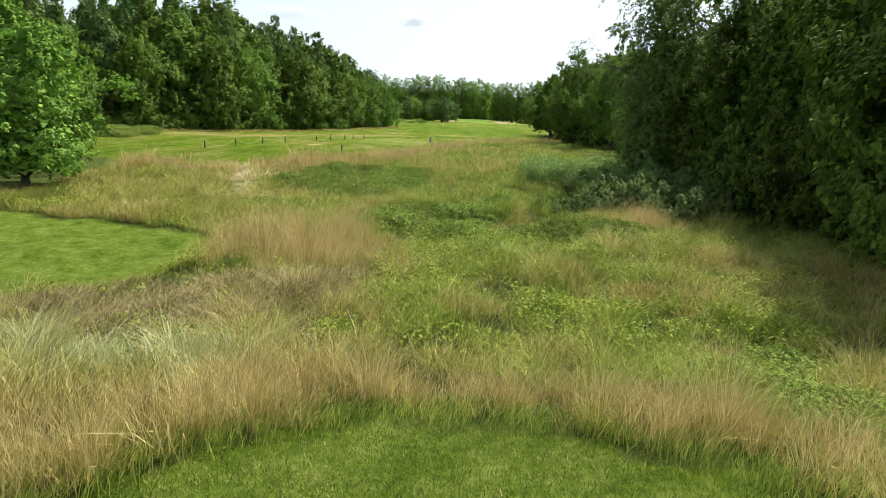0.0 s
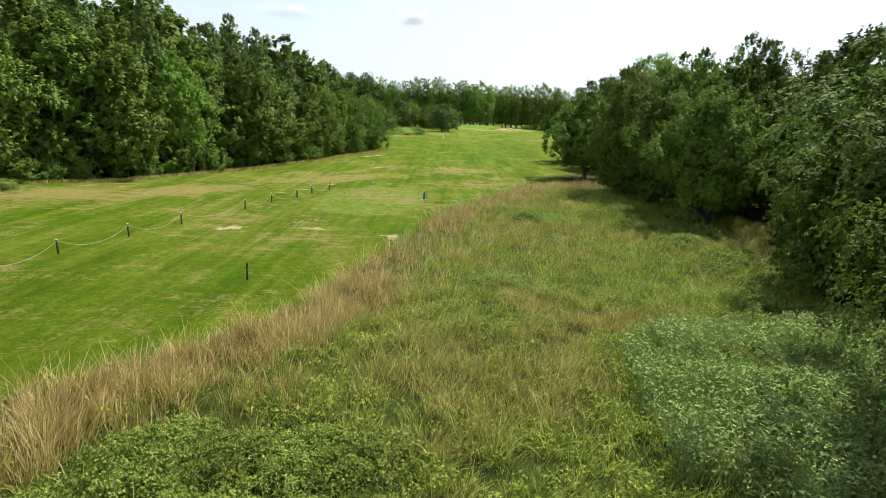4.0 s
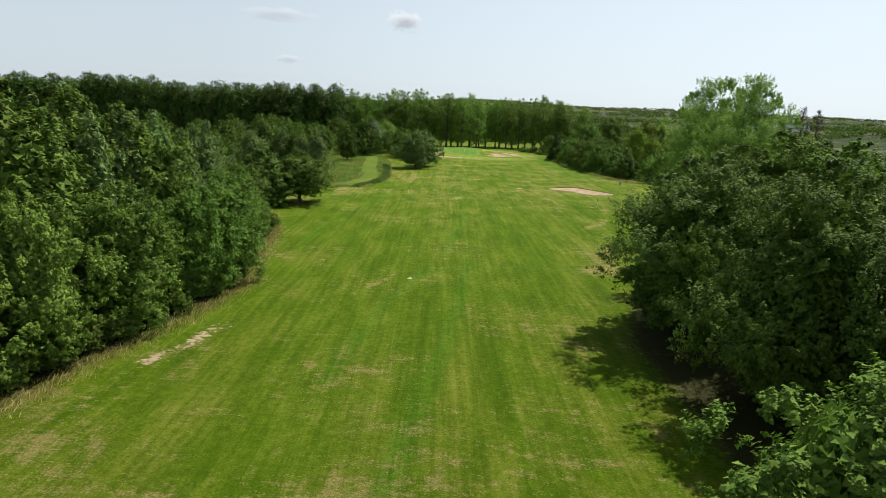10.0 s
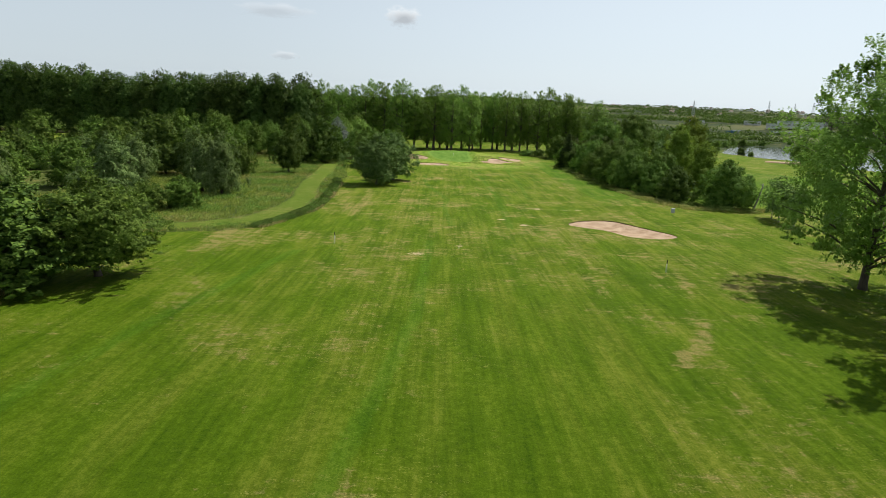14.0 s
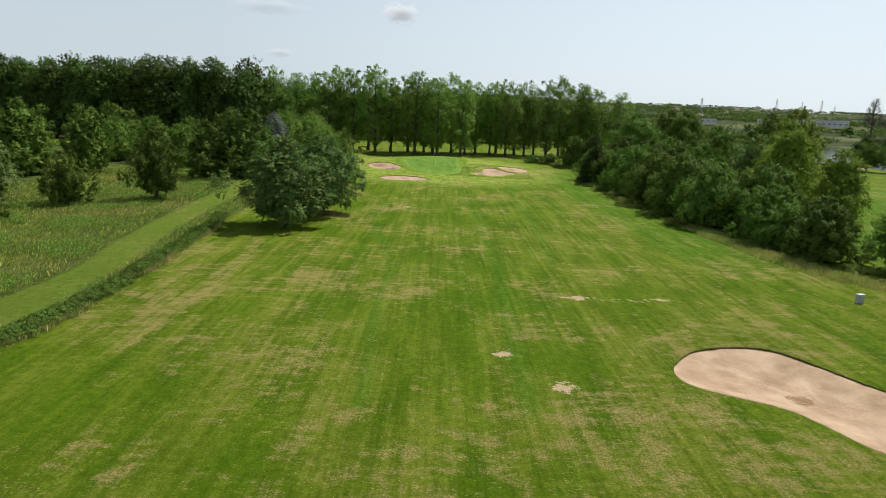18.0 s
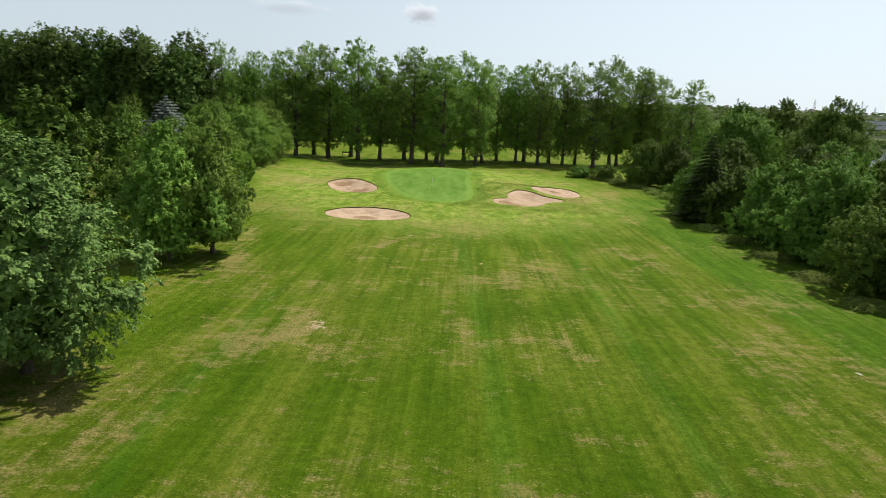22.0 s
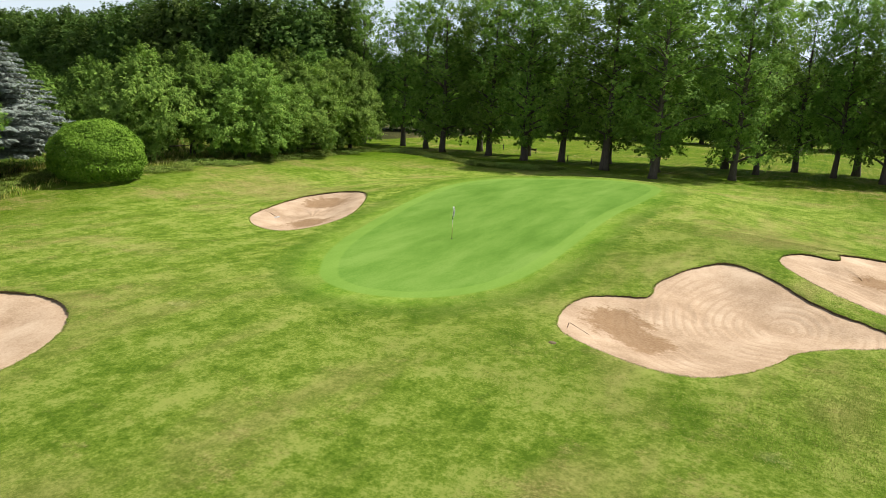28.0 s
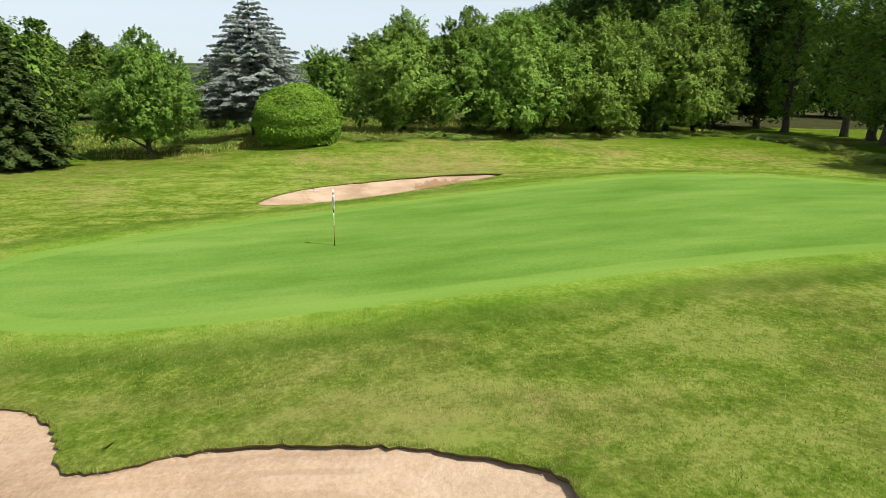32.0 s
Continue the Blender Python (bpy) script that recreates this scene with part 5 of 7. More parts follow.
stand(conifer("blue_cedar_tree", "blue-grey cedar with drooping tiered branches", 7, 14.4, 7.6, 1.9, 27, LEAF_CEDAR, 0.15, 74, 0.08), -28.2, 404.4)
stand(conifer("conifer_tree", "dark green conifer leafed to the ground", 8, 13.1, 4.6, 0.2, 24, LEAF_CONIFER, 0.21, 70, 0.22), 58.4, 391)
stand(conifer("conifer_tree", "dark green conifer leafed to the ground", 9, 11, 4.4, 0.2, 24, LEAF_CONIFER, 0.19, 70, 0.25), -13.0, 388.0)


def dome_bush():
    rng = np.random.default_rng(4)
    n = 30000
    d = rng.normal(size=(n, 3))
    d /= np.linalg.norm(d, axis=1)[:, None]
    d[:, 2] = np.where(d[:, 2] < -0.62, -d[:, 2], d[:, 2])
    lump = 1 + 0.035 * np.sin(d[:, 0] * 9 + 1) * np.sin(d[:, 1] * 8) + 0.03 * np.sin(d[:, 2] * 13 + d[:, 0] * 6)
    r = lump * (1 - np.abs(rng.normal(0, 0.045, n)))
    pos = d * r[:, None] * np.array([3.8, 3.8, 3.15]) + np.array([0, 0, 1.95])
    ok = pos[:, 2] > 0.05
    nrm = d * 0.8 + rng.normal(size=(n, 3)) * 0.42 + np.array([0, 0, 0.25])
    nrm /= np.linalg.norm(nrm, axis=1)[:, None]
    ob = tagged(new("dome_bush"), "bright green bush clipped into a smooth dome", "bush")
    v, f = leaf_quads(rng, pos[ok], nrm[ok], 0.16)
    part("foliage", mesh_of("foliage", v, f, LEAF_BRIGHT), ob)
    bm = bmesh.new()
    for k in range(7):
        a = k * 0.9
        tube(bm, [(0.2 * math.cos(a), 0.2 * math.sin(a), -0.2), (0.9 * math.cos(a), 0.9 * math.sin(a), 1.4), (2.2 * math.cos(a), 2.2 * math.sin(a), 3.2)], [0.08, 0.06, 0.02], 6)
    part("stem", bm_mesh("stem", bm, BARK, True), ob)
    return ob


stand(dome_bush(), -18.9, 408.9, 0, 1.03)


# ---- brambles, hedge, reeds ----
def bramble(seed, H, R, n, leaf, mat, name="bramble_bush", label="low sprawling bramble thicket in long grass"):
    """Arching canes over a mound, with leaves in small sprays along them."""
    rng = np.random.default_rng(seed)
    canes, knots, three = 80, max(8, n // 400), 4
    a0, q0 = rng.uniform(0, 6.283, canes), 0.75 * np.sqrt(rng.uniform(0, 1, canes)) * R
    a1 = rng.uniform(0, 6.283, canes)
    reach = R * rng.uniform(0.3, 0.8, canes)
    x0, y0 = q0 * np.cos(a0), q0 * np.sin(a0)
    hill = H * (1 - (q0 / R) ** 2)
    t = (np.arange(knots) + rng.uniform(0, 1, (canes, knots))) / knots
    cx = x0[:, None] + reach[:, None] * np.cos(a1)[:, None] * t
    cy = y0[:, None] + reach[:, None] * np.sin(a1)[:, None] * t
    cz = hill[:, None] * (0.55 + 1.9 * t * (1 - t)) * (1 - 0.45 * t) + 0.05
    c = np.stack([cx, cy, cz], -1)
    pos = c[:, :, None] + rng.normal(size=(canes, knots, three, 3)) * np.array([0.075, 0.075, 0.035]) * (R / 1.8)
    nrm = unit(rng.normal(size=pos.shape) * 0.38 + np.array([0, 0, 0.85]) + (np.stack([np.cos(a1), np.sin(a1), 0 * a1], -1) * 0.3)[:, None, None])
    m = n // 5
    b, q = rng.uniform(0, 6.283, m), np.sqrt(rng.uniform(0, 1, m))
    low = np.stack([0.95 * R * q * np.cos(b), 0.95 * R * q * np.sin(b), H * (1 - q ** 2.2) * rng.uniform(0.05, 0.55, m) + 0.06], 1)
    pos, nrm = np.concatenate([pos.reshape(-1, 3), low]), np.concatenate([nrm.reshape(-1, 3), unit(rng.normal(size=(m, 3)) * 0.5 + np.array([0, 0, 0.8]))])
    pos[:, 2] = np.maximum(pos[:, 2], 0.04)
    ob = tagged(new(name), label, "bush")
    v, f = leaf_quads(rng, pos, nrm, leaf, 1.15)
    part("foliage", mesh_of("foliage", v, f, mat), ob)
    bm = bmesh.new()
    for k in range(0, canes, 4):
        tube(bm, [tuple(c[k, 0] * np.array([1, 1, 0])), tuple(c[k, knots // 3]), tuple(c[k, (2 * knots) // 3]), tuple(c[k, -1])], [0.010, 0.009, 0.007, 0.004], 4, False)
    part("cane", bm_mesh("cane", bm, BARK), ob)
    return ob


HEDGES = [bramble(i, 0.8, 1.3, 3600, 0.085, LEAF_HEDGE, "hedge_shrub", "low dark green hedge shrub beside a mown path") for i in (4, 5, 6)]
BRAMBLES = [bramble(i, 0.7, 1.8, 6400, 0.075, LEAF_BRAMBLE) for i in (1, 2, 3)]
first = set()


def bramble_at(x, y, s, group="brambles in the long grass", sz=1.0, kind=BRAMBLES):
    ob = kind[tr.randrange(3)]
    m = Matrix.Translation((x, y, at_land(x, y) - 0.04)) @ Matrix.Rotation(tr.uniform(0, 6.28), 4, "Z") @ Matrix.Diagonal((s, s, s * sz, 1))
    if ob.name in first:
        ob = copy_thing(ob, m)
    else:
        first.add(ob.name)
    ob.matrix_basis = m
    return tagged(ob, group=group)


for x, y, s in ((5.6, 10.2, 0.8), (6.6, 9.2, 0.7), (7.2, 11.4, 0.8), (5.0, 12.0, 0.55), (2.6, 59.6, 1.0), (4.2, 58.4, 0.8), (6.5, 80.3, 1.2), (8.2, 78.5, 1.0), (4.2, 83.5, 0.8), (5.8, 27.4, 0.9), (7.0, 29.0, 0.9), (6.8, 34.8, 1.1), (9.2, 37, 1.2), (11.4, 38.6, 1.2), (8.2, 40.6, 1.2)):
    bramble_at(x, y, s)
BRIARS = [([(-10, 39), (-8.6, 43), (-6, 45.4), (-2.4, 44), (-1, 41), (-2.6, 35.4), (-6, 33.4), (-8.6, 35.6)], 58), ([(-3.4, 26.4), (-3, 30), (-1, 31.6), (2.2, 30.6), (2.6, 28.4), (2.4, 24.8), (-1, 24.4)], 40), ([(3.2, 24.8), (3.4, 26.6), (5.2, 27.6), (8, 26.8), (8.2, 24.8), (5.4, 23.8)], 20)]
for patch_line, count in BRIARS:
    px, py = np.array(patch_line).T
    placed = 0
    while placed < count:
        bx, by = tr.uniform(px.min(), px.max()), tr.uniform(py.min(), py.max())
        if poly_dist(patch_line, np.array([bx]), np.array([by]))[0] < 0 and math.hypot(bx - 3.9, by - 28.0) > 2.7:
            bramble_at(bx, by, tr.uniform(0.45, 0.9), sz=tr.uniform(1.0, 1.7))
            placed += 1
bramble_at(-6.1, 17.7, 0.42, sz=2.2)
for x, y, h, r in ((7.4, 32.4, 2.3, 1.7), (8.9, 34.4, 2.7, 2.1), (10.6, 33.0, 2.4, 1.9), (11.6, 36.4, 3.0, 2.3), (9.6, 38.4, 2.4, 2.0), (13.2, 40.2, 3.2, 2.4), (13.8, 35.6, 2.6, 2.0), (12.4, 30.6, 2.0, 1.8), (14.6, 44.2, 3.4, 2.4), (14.4, 32.6, 2.8, 2.1)):
    plant("sallow", x, y, h, r, "sallow shrubs at the brook")
for i in range(20):
    bramble_at(-36 - 8 * (i / 19) + tr.uniform(-2.5, 2.5), 68 + 20 * (i / 19) + tr.uniform(-2, 2), tr.uniform(0.7, 1.3), "brambles at the foot of the plantation", 1.2)
for x, y, s in ((11.4, 47.5, 1.1), (13.4, 50.4, 1.2), (15.2, 53, 1.2), (12.6, 54, 1.0), (10.2, 50.4, 1.0), (14.4, 57.4, 1.1), (16.4, 60, 1.2), (17, 66, 1.3), (16.2, 71.4, 1.2), (15, 63.8, 1.0), (14.6, 76.4, 1.2), (18, 74.6, 1.3), (-6.4, 22.4, 0.7), (-9, 30.4, 0.8), (13, 82, 1.0), (16.4, 86.4, 1.2), (12.2, 42.6, 1.2), (14.8, 35.4, 1.3), (12.6, 31.5, 1.1), (15.6, 29.5, 1.2), (14.6, 24, 1.2)):
    bramble_at(x, y, s, sz=1.2)
for x, y, s in ((3.0, 33.6, 0.8), (5.6, 35.2, 0.9), (6.4, 33.2, 0.8)):
    bramble_at(x, y, s, "dark shrubs at the brook", 1.2, HEDGES)
# low hedge along the mown path
HEDGE = [(-15.6, 253.8), (-14.2, 258), (-12.6, 263.6), (-11.3, 270), (-10.8, 276), (-10.9, 284), (-11.4, 293), (-12.2, 303), (-13.2, 314), (-14.4, 322)]
for (ax, ay), (bx, by) in zip(HEDGE, HEDGE[1:]):
    n = max(1, round(math.hypot(bx - ax, by - ay) / 1.3))
    for i in range(n):
        t = (i + 0.5) / n
        bramble_at(ax + (bx - ax) * t + tr.uniform(-0.2, 0.2), ay + (by - ay) * t, tr.uniform(0.8, 1.05), "hedge along the path", 1.25, HEDGES)
# undergrowth along the trees beside the green
for i in range(26):
    y = 396 + i * 2.4
    bramble_at(-17.5 - 0.12 * (y - 396) + tr.uniform(-1.6, 0.6) - (3.5 if y < 414 else 0), y, tr.uniform(0.8, 1.3), "undergrowth beside the green", 0.8)
for i in range(22):
    t = i / 21
    bramble_at(-24 + 26 * t + tr.uniform(-1, 1), 461 + 4 * t + tr.uniform(-1.5, 1.5), tr.uniform(0.9, 1.6), "undergrowth beside the green", 0.8)
for x, y in ((57, 449), (59, 446), (61, 444), (55, 452), (63, 446), (58, 441), (61, 437), (63, 431), (62, 425), (62, 418), (61, 410), (59, 404), (57, 384), (56.5, 376), (57, 367), (57, 358), (56.6, 349), (57, 340), (58.5, 331), (60, 322), (62, 314), (65, 306), (68.5, 300), (72, 294), (78, 293)):
    bramble_at(x, y, tr.uniform(1.1, 1.6), "undergrowth of the thicket")


# ---- long grass ----
def in_poly(poly, n, rng, box_):
    x, y = rng.uniform(box_[0], box_[1], n), rng.uniform(box_[2], box_[3], n)
    ok = poly_dist(poly, x, y) < 0
    return x[ok], y[ok]


def blades(name, rng, x, y, height, width, lean, mat, label, sink=0.03, size=None, fan=None):
    """Bent blades of grass, two faces each, joined."""
    n = len(x)
    z = land(x, y) - sink
    a = rng.uniform(0, 6.283, n)
    b = rng.normal(0.6, 0.9, n) if fan is None else np.where(rng.uniform(0, 1, n) < 0.75, fan, rng.normal(0.6, 0.7, n))
    h = height * rng.uniform(0.6, 1.25, n) * (1 if size is None else size)
    w = width * rng.uniform(0.7, 1.3, n) * 0.5
    ln = h * np.abs(rng.normal(lean, lean * 0.5, n))
    root = np.stack([x, y, z], 1)
    side = np.stack([np.cos(a) * w, np.sin(a) * w, np.zeros(n)], 1)
    way = np.stack([np.cos(b) * ln, np.sin(b) * ln, np.zeros(n)], 1)
    mid = root + way * 0.35 + np.stack([np.zeros(n), np.zeros(n), h * 0.62], 1)
    tip = root + way + np.stack([np.zeros(n), np.zeros(n), h], 1)
    v = np.stack([root - side, root + side, mid + side * 0.8, mid - side * 0.8, tip], 1).reshape(-1, 3)
    k = np.arange(n)[:, None] * 5
    f = np.concatenate([k + np.array([0, 1, 2]), k + np.array([0, 2, 3]), k + np.array([3, 2, 4])], 0)
    return tagged(new(name, mesh_of(name, v, f, mat)), label, "grass", kind="stuff")


def short_blades(name, rng, x, y, height, width, mat, label):
    """Cut blades of grass, one face each, joined."""
    n = len(x)
    a = rng.uniform(0, 6.283, n)
    root = np.stack([x, y, land(x, y)], 1)
    side = np.stack([np.cos(a), np.sin(a), np.zeros(n)], 1) * (width * rng.uniform(0.4, 0.7, n))[:, None]
    tip = root + np.stack([rng.normal(0, 0.5, n), rng.normal(0, 0.5, n), np.ones(n)], 1) * (height * rng.uniform(0.6, 1.3, n))[:, None]
    v = np.stack([root - side, root + side, tip], 1).reshape(-1, 3)
    return tagged(new(name, mesh_of(name, v, np.arange(3 * n).reshape(n, 3), mat)), label, "grass", kind="stuff")


def tufted(rng, cx, cy, per, spread):
    """Blades gathered in tufts round given places."""
    n = len(cx)
    x = np.repeat(cx, per) + rng.normal(0, spread, n * per)
    y = np.repeat(cy, per) + rng.normal(0, spread, n * per)
    return x, y


def lumps(x, y, size, seed):
    """Smooth patchiness between 0 and 1, with patches about that size."""
    table = np.random.default_rng(seed).uniform(0, 1, (64, 64))
    u, v = x / size + 200, y / size + 200
    i, j = np.floor(u).astype(int), np.floor(v).astype(int)
    fu, fv = u - i, v - j
    fu, fv = fu * fu * (3 - 2 * fu), fv * fv * (3 - 2 * fv)
    i, j, i1, j1 = i % 64, j % 64, (i + 1) % 64, (j + 1) % 64
    return (table[i, j] * (1 - fu) + table[i1, j] * fu) * (1 - fv) + (table[i, j1] * (1 - fu) + table[i1, j1] * fu) * fv


def spot(x, y, places):
    w = np.zeros(len(x))
    for sx, sy, r in places:
        w = np.maximum(w, np.exp(-((x - sx) ** 2 + (y - sy) ** 2) / r ** 2))
    return w


rng = np.random.default_rng(12)
POOL = (3.9, 28.3)
sites = [in_poly(MEADOW, n, rng, area) for n, area in ((30000, (-22, 18, 4, 34)), (16000, (-22, 18, 34, 60)), (9500, (-6, 26, 60, 114)))]
mx, my = np.concatenate([q[0] for q in sites]), np.concatenate([q[1] for q in sites])
ok = (poly_dist(TEE_NEAR, mx, my) > 0.25) & (poly_dist(TEE_LEFT, mx, my) > 0.3) & (line_dist(BROOK, mx, my) > 0.75) & (np.hypot(mx - POOL[0], my - POOL[1]) > 1.9)
in_briar = np.minimum.reduce([poly_dist(q, mx, my) for q, _ in BRIARS])
ok &= (in_briar > 0.2) | (rng.uniform(0, 1, len(mx)) < 0.35)
ok &= lumps(mx, my, 0.6, 9) + 0.4 * lumps(mx, my, 1.7, 8) > np.where(my < 34, 0.50, 0.42)
mx, my = mx[ok], my[ok]
m_edge = -poly_dist(MEADOW, mx, my)
tee_d = poly_dist(TEE_NEAR, mx, my)
broad, middling, close = lumps(mx, my, 3.6, 1), lumps(mx, my, 1.3, 2), lumps(mx, my, 0.55, 3)
patchy = 0.45 * broad + 0.35 * middling + 0.20 * close
TALL_STRAW = [(-6.2, 19.2, 1.3), (-4.6, 19.6, 1.5), (-3.0, 20.6, 1.3), (-5.4, 21.2, 1.6), (-3.6, 22.2, 1.2), (-6.8, 20.8, 1.2), (9.4, 28.4, 1.5), (8.8, 26.8, 1.0), (-9.8, 43.6, 2.0), (10.6, 29.6, 1.0)]
STRAW = [(0.8, 15, 0.8), (2.6, 12.2, 0.9), (6.4, 21, 1.2), (5.2, 16.2, 0.8), (10, 20, 1.2), (2.6, 34.6, 0.7)]
band = np.exp(-((m_edge - 1.5) / (1.2 + 0.8 * broad)) ** 2) * (my > 36) * (0.55 + 0.8 * middling)
fringe = np.exp(-((tee_d - 1.25) / 0.85) ** 2) * (0.75 + 0.5 * middling)
draw = rng.uniform(0, 1, len(mx))
kind = np.full(len(mx), 1)                                                    # seed grass
kind[patchy + 0.55 * spot(mx, my, [(2.4, 20, 4.2), (1.2, 16, 2.6), (7.5, 15.6, 2.6), (13.5, 84, 6), (21, 91, 5), (23, 101, 5), (4, 37, 4), (7, 44, 4), (12, 62, 6), (14, 54, 4)]) + 0.10 * rng.normal(size=len(mx)) - 0.10 * (mx < -6) > 0.56] = 2   # lush
kind[(spot(mx, my, STRAW) * (0.5 + middling) > draw + 0.15) | ((patchy < 0.42) & (draw < np.where(my > 58, 0.1, np.where(my > 32, 0.2, 0.5))))] = 3     # straw among it
kind[(spot(mx, my, [(-6.4, 10.6, 1.7), (-8.4, 10.2, 1.8), (-4.4, 10.4, 1.2), (-10.5, 11.5, 2.0)]) > draw) & (tee_d > 1.7)] = 4       # ashen
MATTED = [(-12.5, 14.6), (-9.6, 12.4), (-4.4, 12.0), (-2.2, 14.5), (-1.6, 18.6), (-4, 18.2), (-7.4, 16.6), (-10, 15.0)]
kind[(poly_dist(MATTED, mx, my) + rng.normal(0, 0.5, len(mx)) < 0) & (draw < 0.85 + 0.5 * middling)] = 5
kind[(line_dist([(-17, 46.5), (-13.6, 42), (-12.4, 38), (-11.4, 34)], mx, my) + rng.normal(0, 0.8, len(mx)) < 0.1 + 1.5 * middling)] = 6
kind[(kind == 5) & (rng.uniform(0, 1, len(mx)) < 0.10)] = 1
kind[((band > draw) & (kind != 6)) | (spot(mx, my, TALL_STRAW) * (0.35 + 0.9 * middling) > draw + 0.03) | (fringe > draw + 0.05)] = 0
near = my < 34
far = my > 60
for name, sel, per, spread, hgt, wid, lean, mat, label in (
        ("dry_grass", (kind == 0) & near, 44, 0.12, 0.80, 0.0058, 0.5, BLADE_DRY, "tall dry straw-coloured grass round the tee"),
        ("dry_grass", (kind == 0) & ~near, 15, 0.15, 0.72, 0.020, 0.45, BLADE_DRY, "tall dry reddish grass along the mown edge"),
        ("straw_grass", kind == 3, 14, 0.13, 0.46, 0.014, 0.8, BLADE_DRY, "dry straw scattered through the long grass"),
        ("ashen_grass", kind == 4, 20, 0.13, 0.42, 0.012, 0.9, BLADE_ASH, "pale ashen grass beside the tee"),
        ("matted_grass", kind == 5, 36, 0.19, 0.30, 0.012, 1.7, BLADE_BROWN, "brown withered grass lying in mats"),
        ("flattened_grass", kind == 6, 20, 0.22, 0.26, 0.020, 2.4, BLADE_PALE, "pale dry grass pressed flat"),
        ("meadow_grass", ((kind == 1) | (kind == 3)) & near, 22, 0.12, 0.50, 0.0095, 0.75, BLADE_MID, "yellow-green meadow grass going to seed"),
        ("meadow_grass", ((kind == 1) | (kind == 3)) & ~near & ~far, 14, 0.13, 0.48, 0.016, 0.75, BLADE_MID, "yellow-green meadow grass going to seed"),
        ("meadow_grass", ((kind == 1) | (kind == 3)) & far, 14, 0.20, 0.50, 0.026, 0.75, BLADE_MID, "yellow-green meadow grass going to seed"),
        ("lush_grass", (kind == 2) & near, 20, 0.12, 0.42, 0.012, 0.95, BLADE_GREEN, "fresh green long grass by the brook"),
        ("lush_grass", (kind == 2) & ~near & ~far, 14, 0.14, 0.40, 0.020, 0.9, BLADE_GREEN, "fresh green long grass by the brook"),
        ("lush_grass", (kind == 2) & far, 14, 0.20, 0.42, 0.030, 0.8, BLADE_GREEN, "fresh green long grass below the wood")):
    x, y = tufted(rng, mx[sel], my[sel], per, spread)
    grow = (0.30 + 0.95 * lumps(mx[sel], my[sel], 0.8, 7) ** 1.4 + 0.65 * lumps(mx[sel], my[sel], 2.1, 6)) * np.exp(rng.normal(0, 0.22, sel.sum()))
    if name == "dry_grass":
        grow = grow * (0.85 + 0.55 * spot(mx[sel], my[sel], TALL_STRAW))
    fan = np.arctan2(y - np.repeat(my[sel], per), x - np.repeat(mx[sel], per)) + rng.normal(0, 0.5, len(x))
    blades(name, rng, x, y, hgt, wid, lean, mat, label, size=np.repeat(grow, per), fan=fan)
# low growth between the tufts, its colour darkened to put shade in the gaps
ux, uy = rng.uniform(-16, 17, 52000), rng.uniform(8, 62, 52000)
ok = (poly_dist(MEADOW, ux, uy) < 0) & (poly_dist(TEE_LEFT, ux, uy) > 0.2) & (poly_dist(TEE_NEAR, ux, uy) > 0.4) & (line_dist(BROOK, ux, uy) > 0.5) & (np.hypot(ux - POOL[0], uy - POOL[1]) > 1.8)
x, y = tufted(rng, ux[ok], uy[ok], 3, 0.12)
blades("low_grass", rng, x, y, 0.24, 0.018, 1.3, BLADE_GAP_SHADE, "low green grass under the tufts, coloured dark for shade")
# green foot of the fringe beside the tee
sx, sy = rng.uniform(-7, 8, 9000), rng.uniform(0, 10, 9000)
d = poly_dist(TEE_NEAR, sx, sy)
ok = (d > -0.05) & (d < 0.6) & (sy > 2)
x, y = tufted(rng, sx[ok], sy[ok], 9, 0.1)
blades("lush_grass", rng, x, y, 0.30, 0.010, 0.6, BLADE_GREEN, "uncut green grass at the foot of the straw")
# broad-leaved weeds among the grass
sel = (my > 10) & (my < 90) & (((kind == 2) & (rng.uniform(0, 1, len(mx)) < 0.5)) | ((kind == 1) & (rng.uniform(0, 1, len(mx)) < 0.12 + 0.25 * (middling > 0.6))) | ((mx > 9) & (my > 60) & (rng.uniform(0, 1, len(mx)) < 0.4)))
wx0, wy0 = mx[sel], my[sel]
n = 18
up = rng.uniform(0.06, 0.5, len(wx0) * n) * np.repeat(0.5 + 0.9 * lumps(wx0, wy0, 0.9, 7), n)
pos = np.stack([np.repeat(wx0, n) + rng.normal(0, 0.14, len(wx0) * n), np.repeat(wy0, n) + rng.normal(0, 0.14, len(wx0) * n), np.repeat(land(wx0, wy0), n) + up], 1)
nrm = rng.normal(size=pos.shape) * 0.5 + np.array([0, 0, 0.9])
nrm /= np.linalg.norm(nrm, axis=1)[:, None]
v, f = leaf_quads(rng, pos, nrm, 0.08)
tagged(new("weeds", mesh_of("weeds", v, f, LEAF_WEED)), "leafy green weeds among the long grass", "weeds", kind="stuff")
# reed tufts at the water
x, y = tufted(rng, np.array([2.8, 2.4, 5.6, 6.8, 2.9, 7.4]), np.array([30.5, 30.0, 33.4, 33.0, 31.0, 35.6]), 130, 0.22)
blades("reeds", rng, x, y, 1.15, 0.03, 0.55, BLADE_GREEN, "arching green reeds at the water's edge")
# pale reed bed
bx, by = in_poly([(5.6, 43.4), (6.0, 50.8), (9, 53.6), (17.4, 54.6), (16, 48), (11, 42.4), (8, 41.6)], 3400, rng, (5, 18, 41, 55))
HERB = leaf_material("herb_pale", (0.10, 0.16, 0.045), (0.20, 0.28, 0.085), (0.36, 0.42, 0.17))
x, y = tufted(rng, bx, by, 7, 0.16)
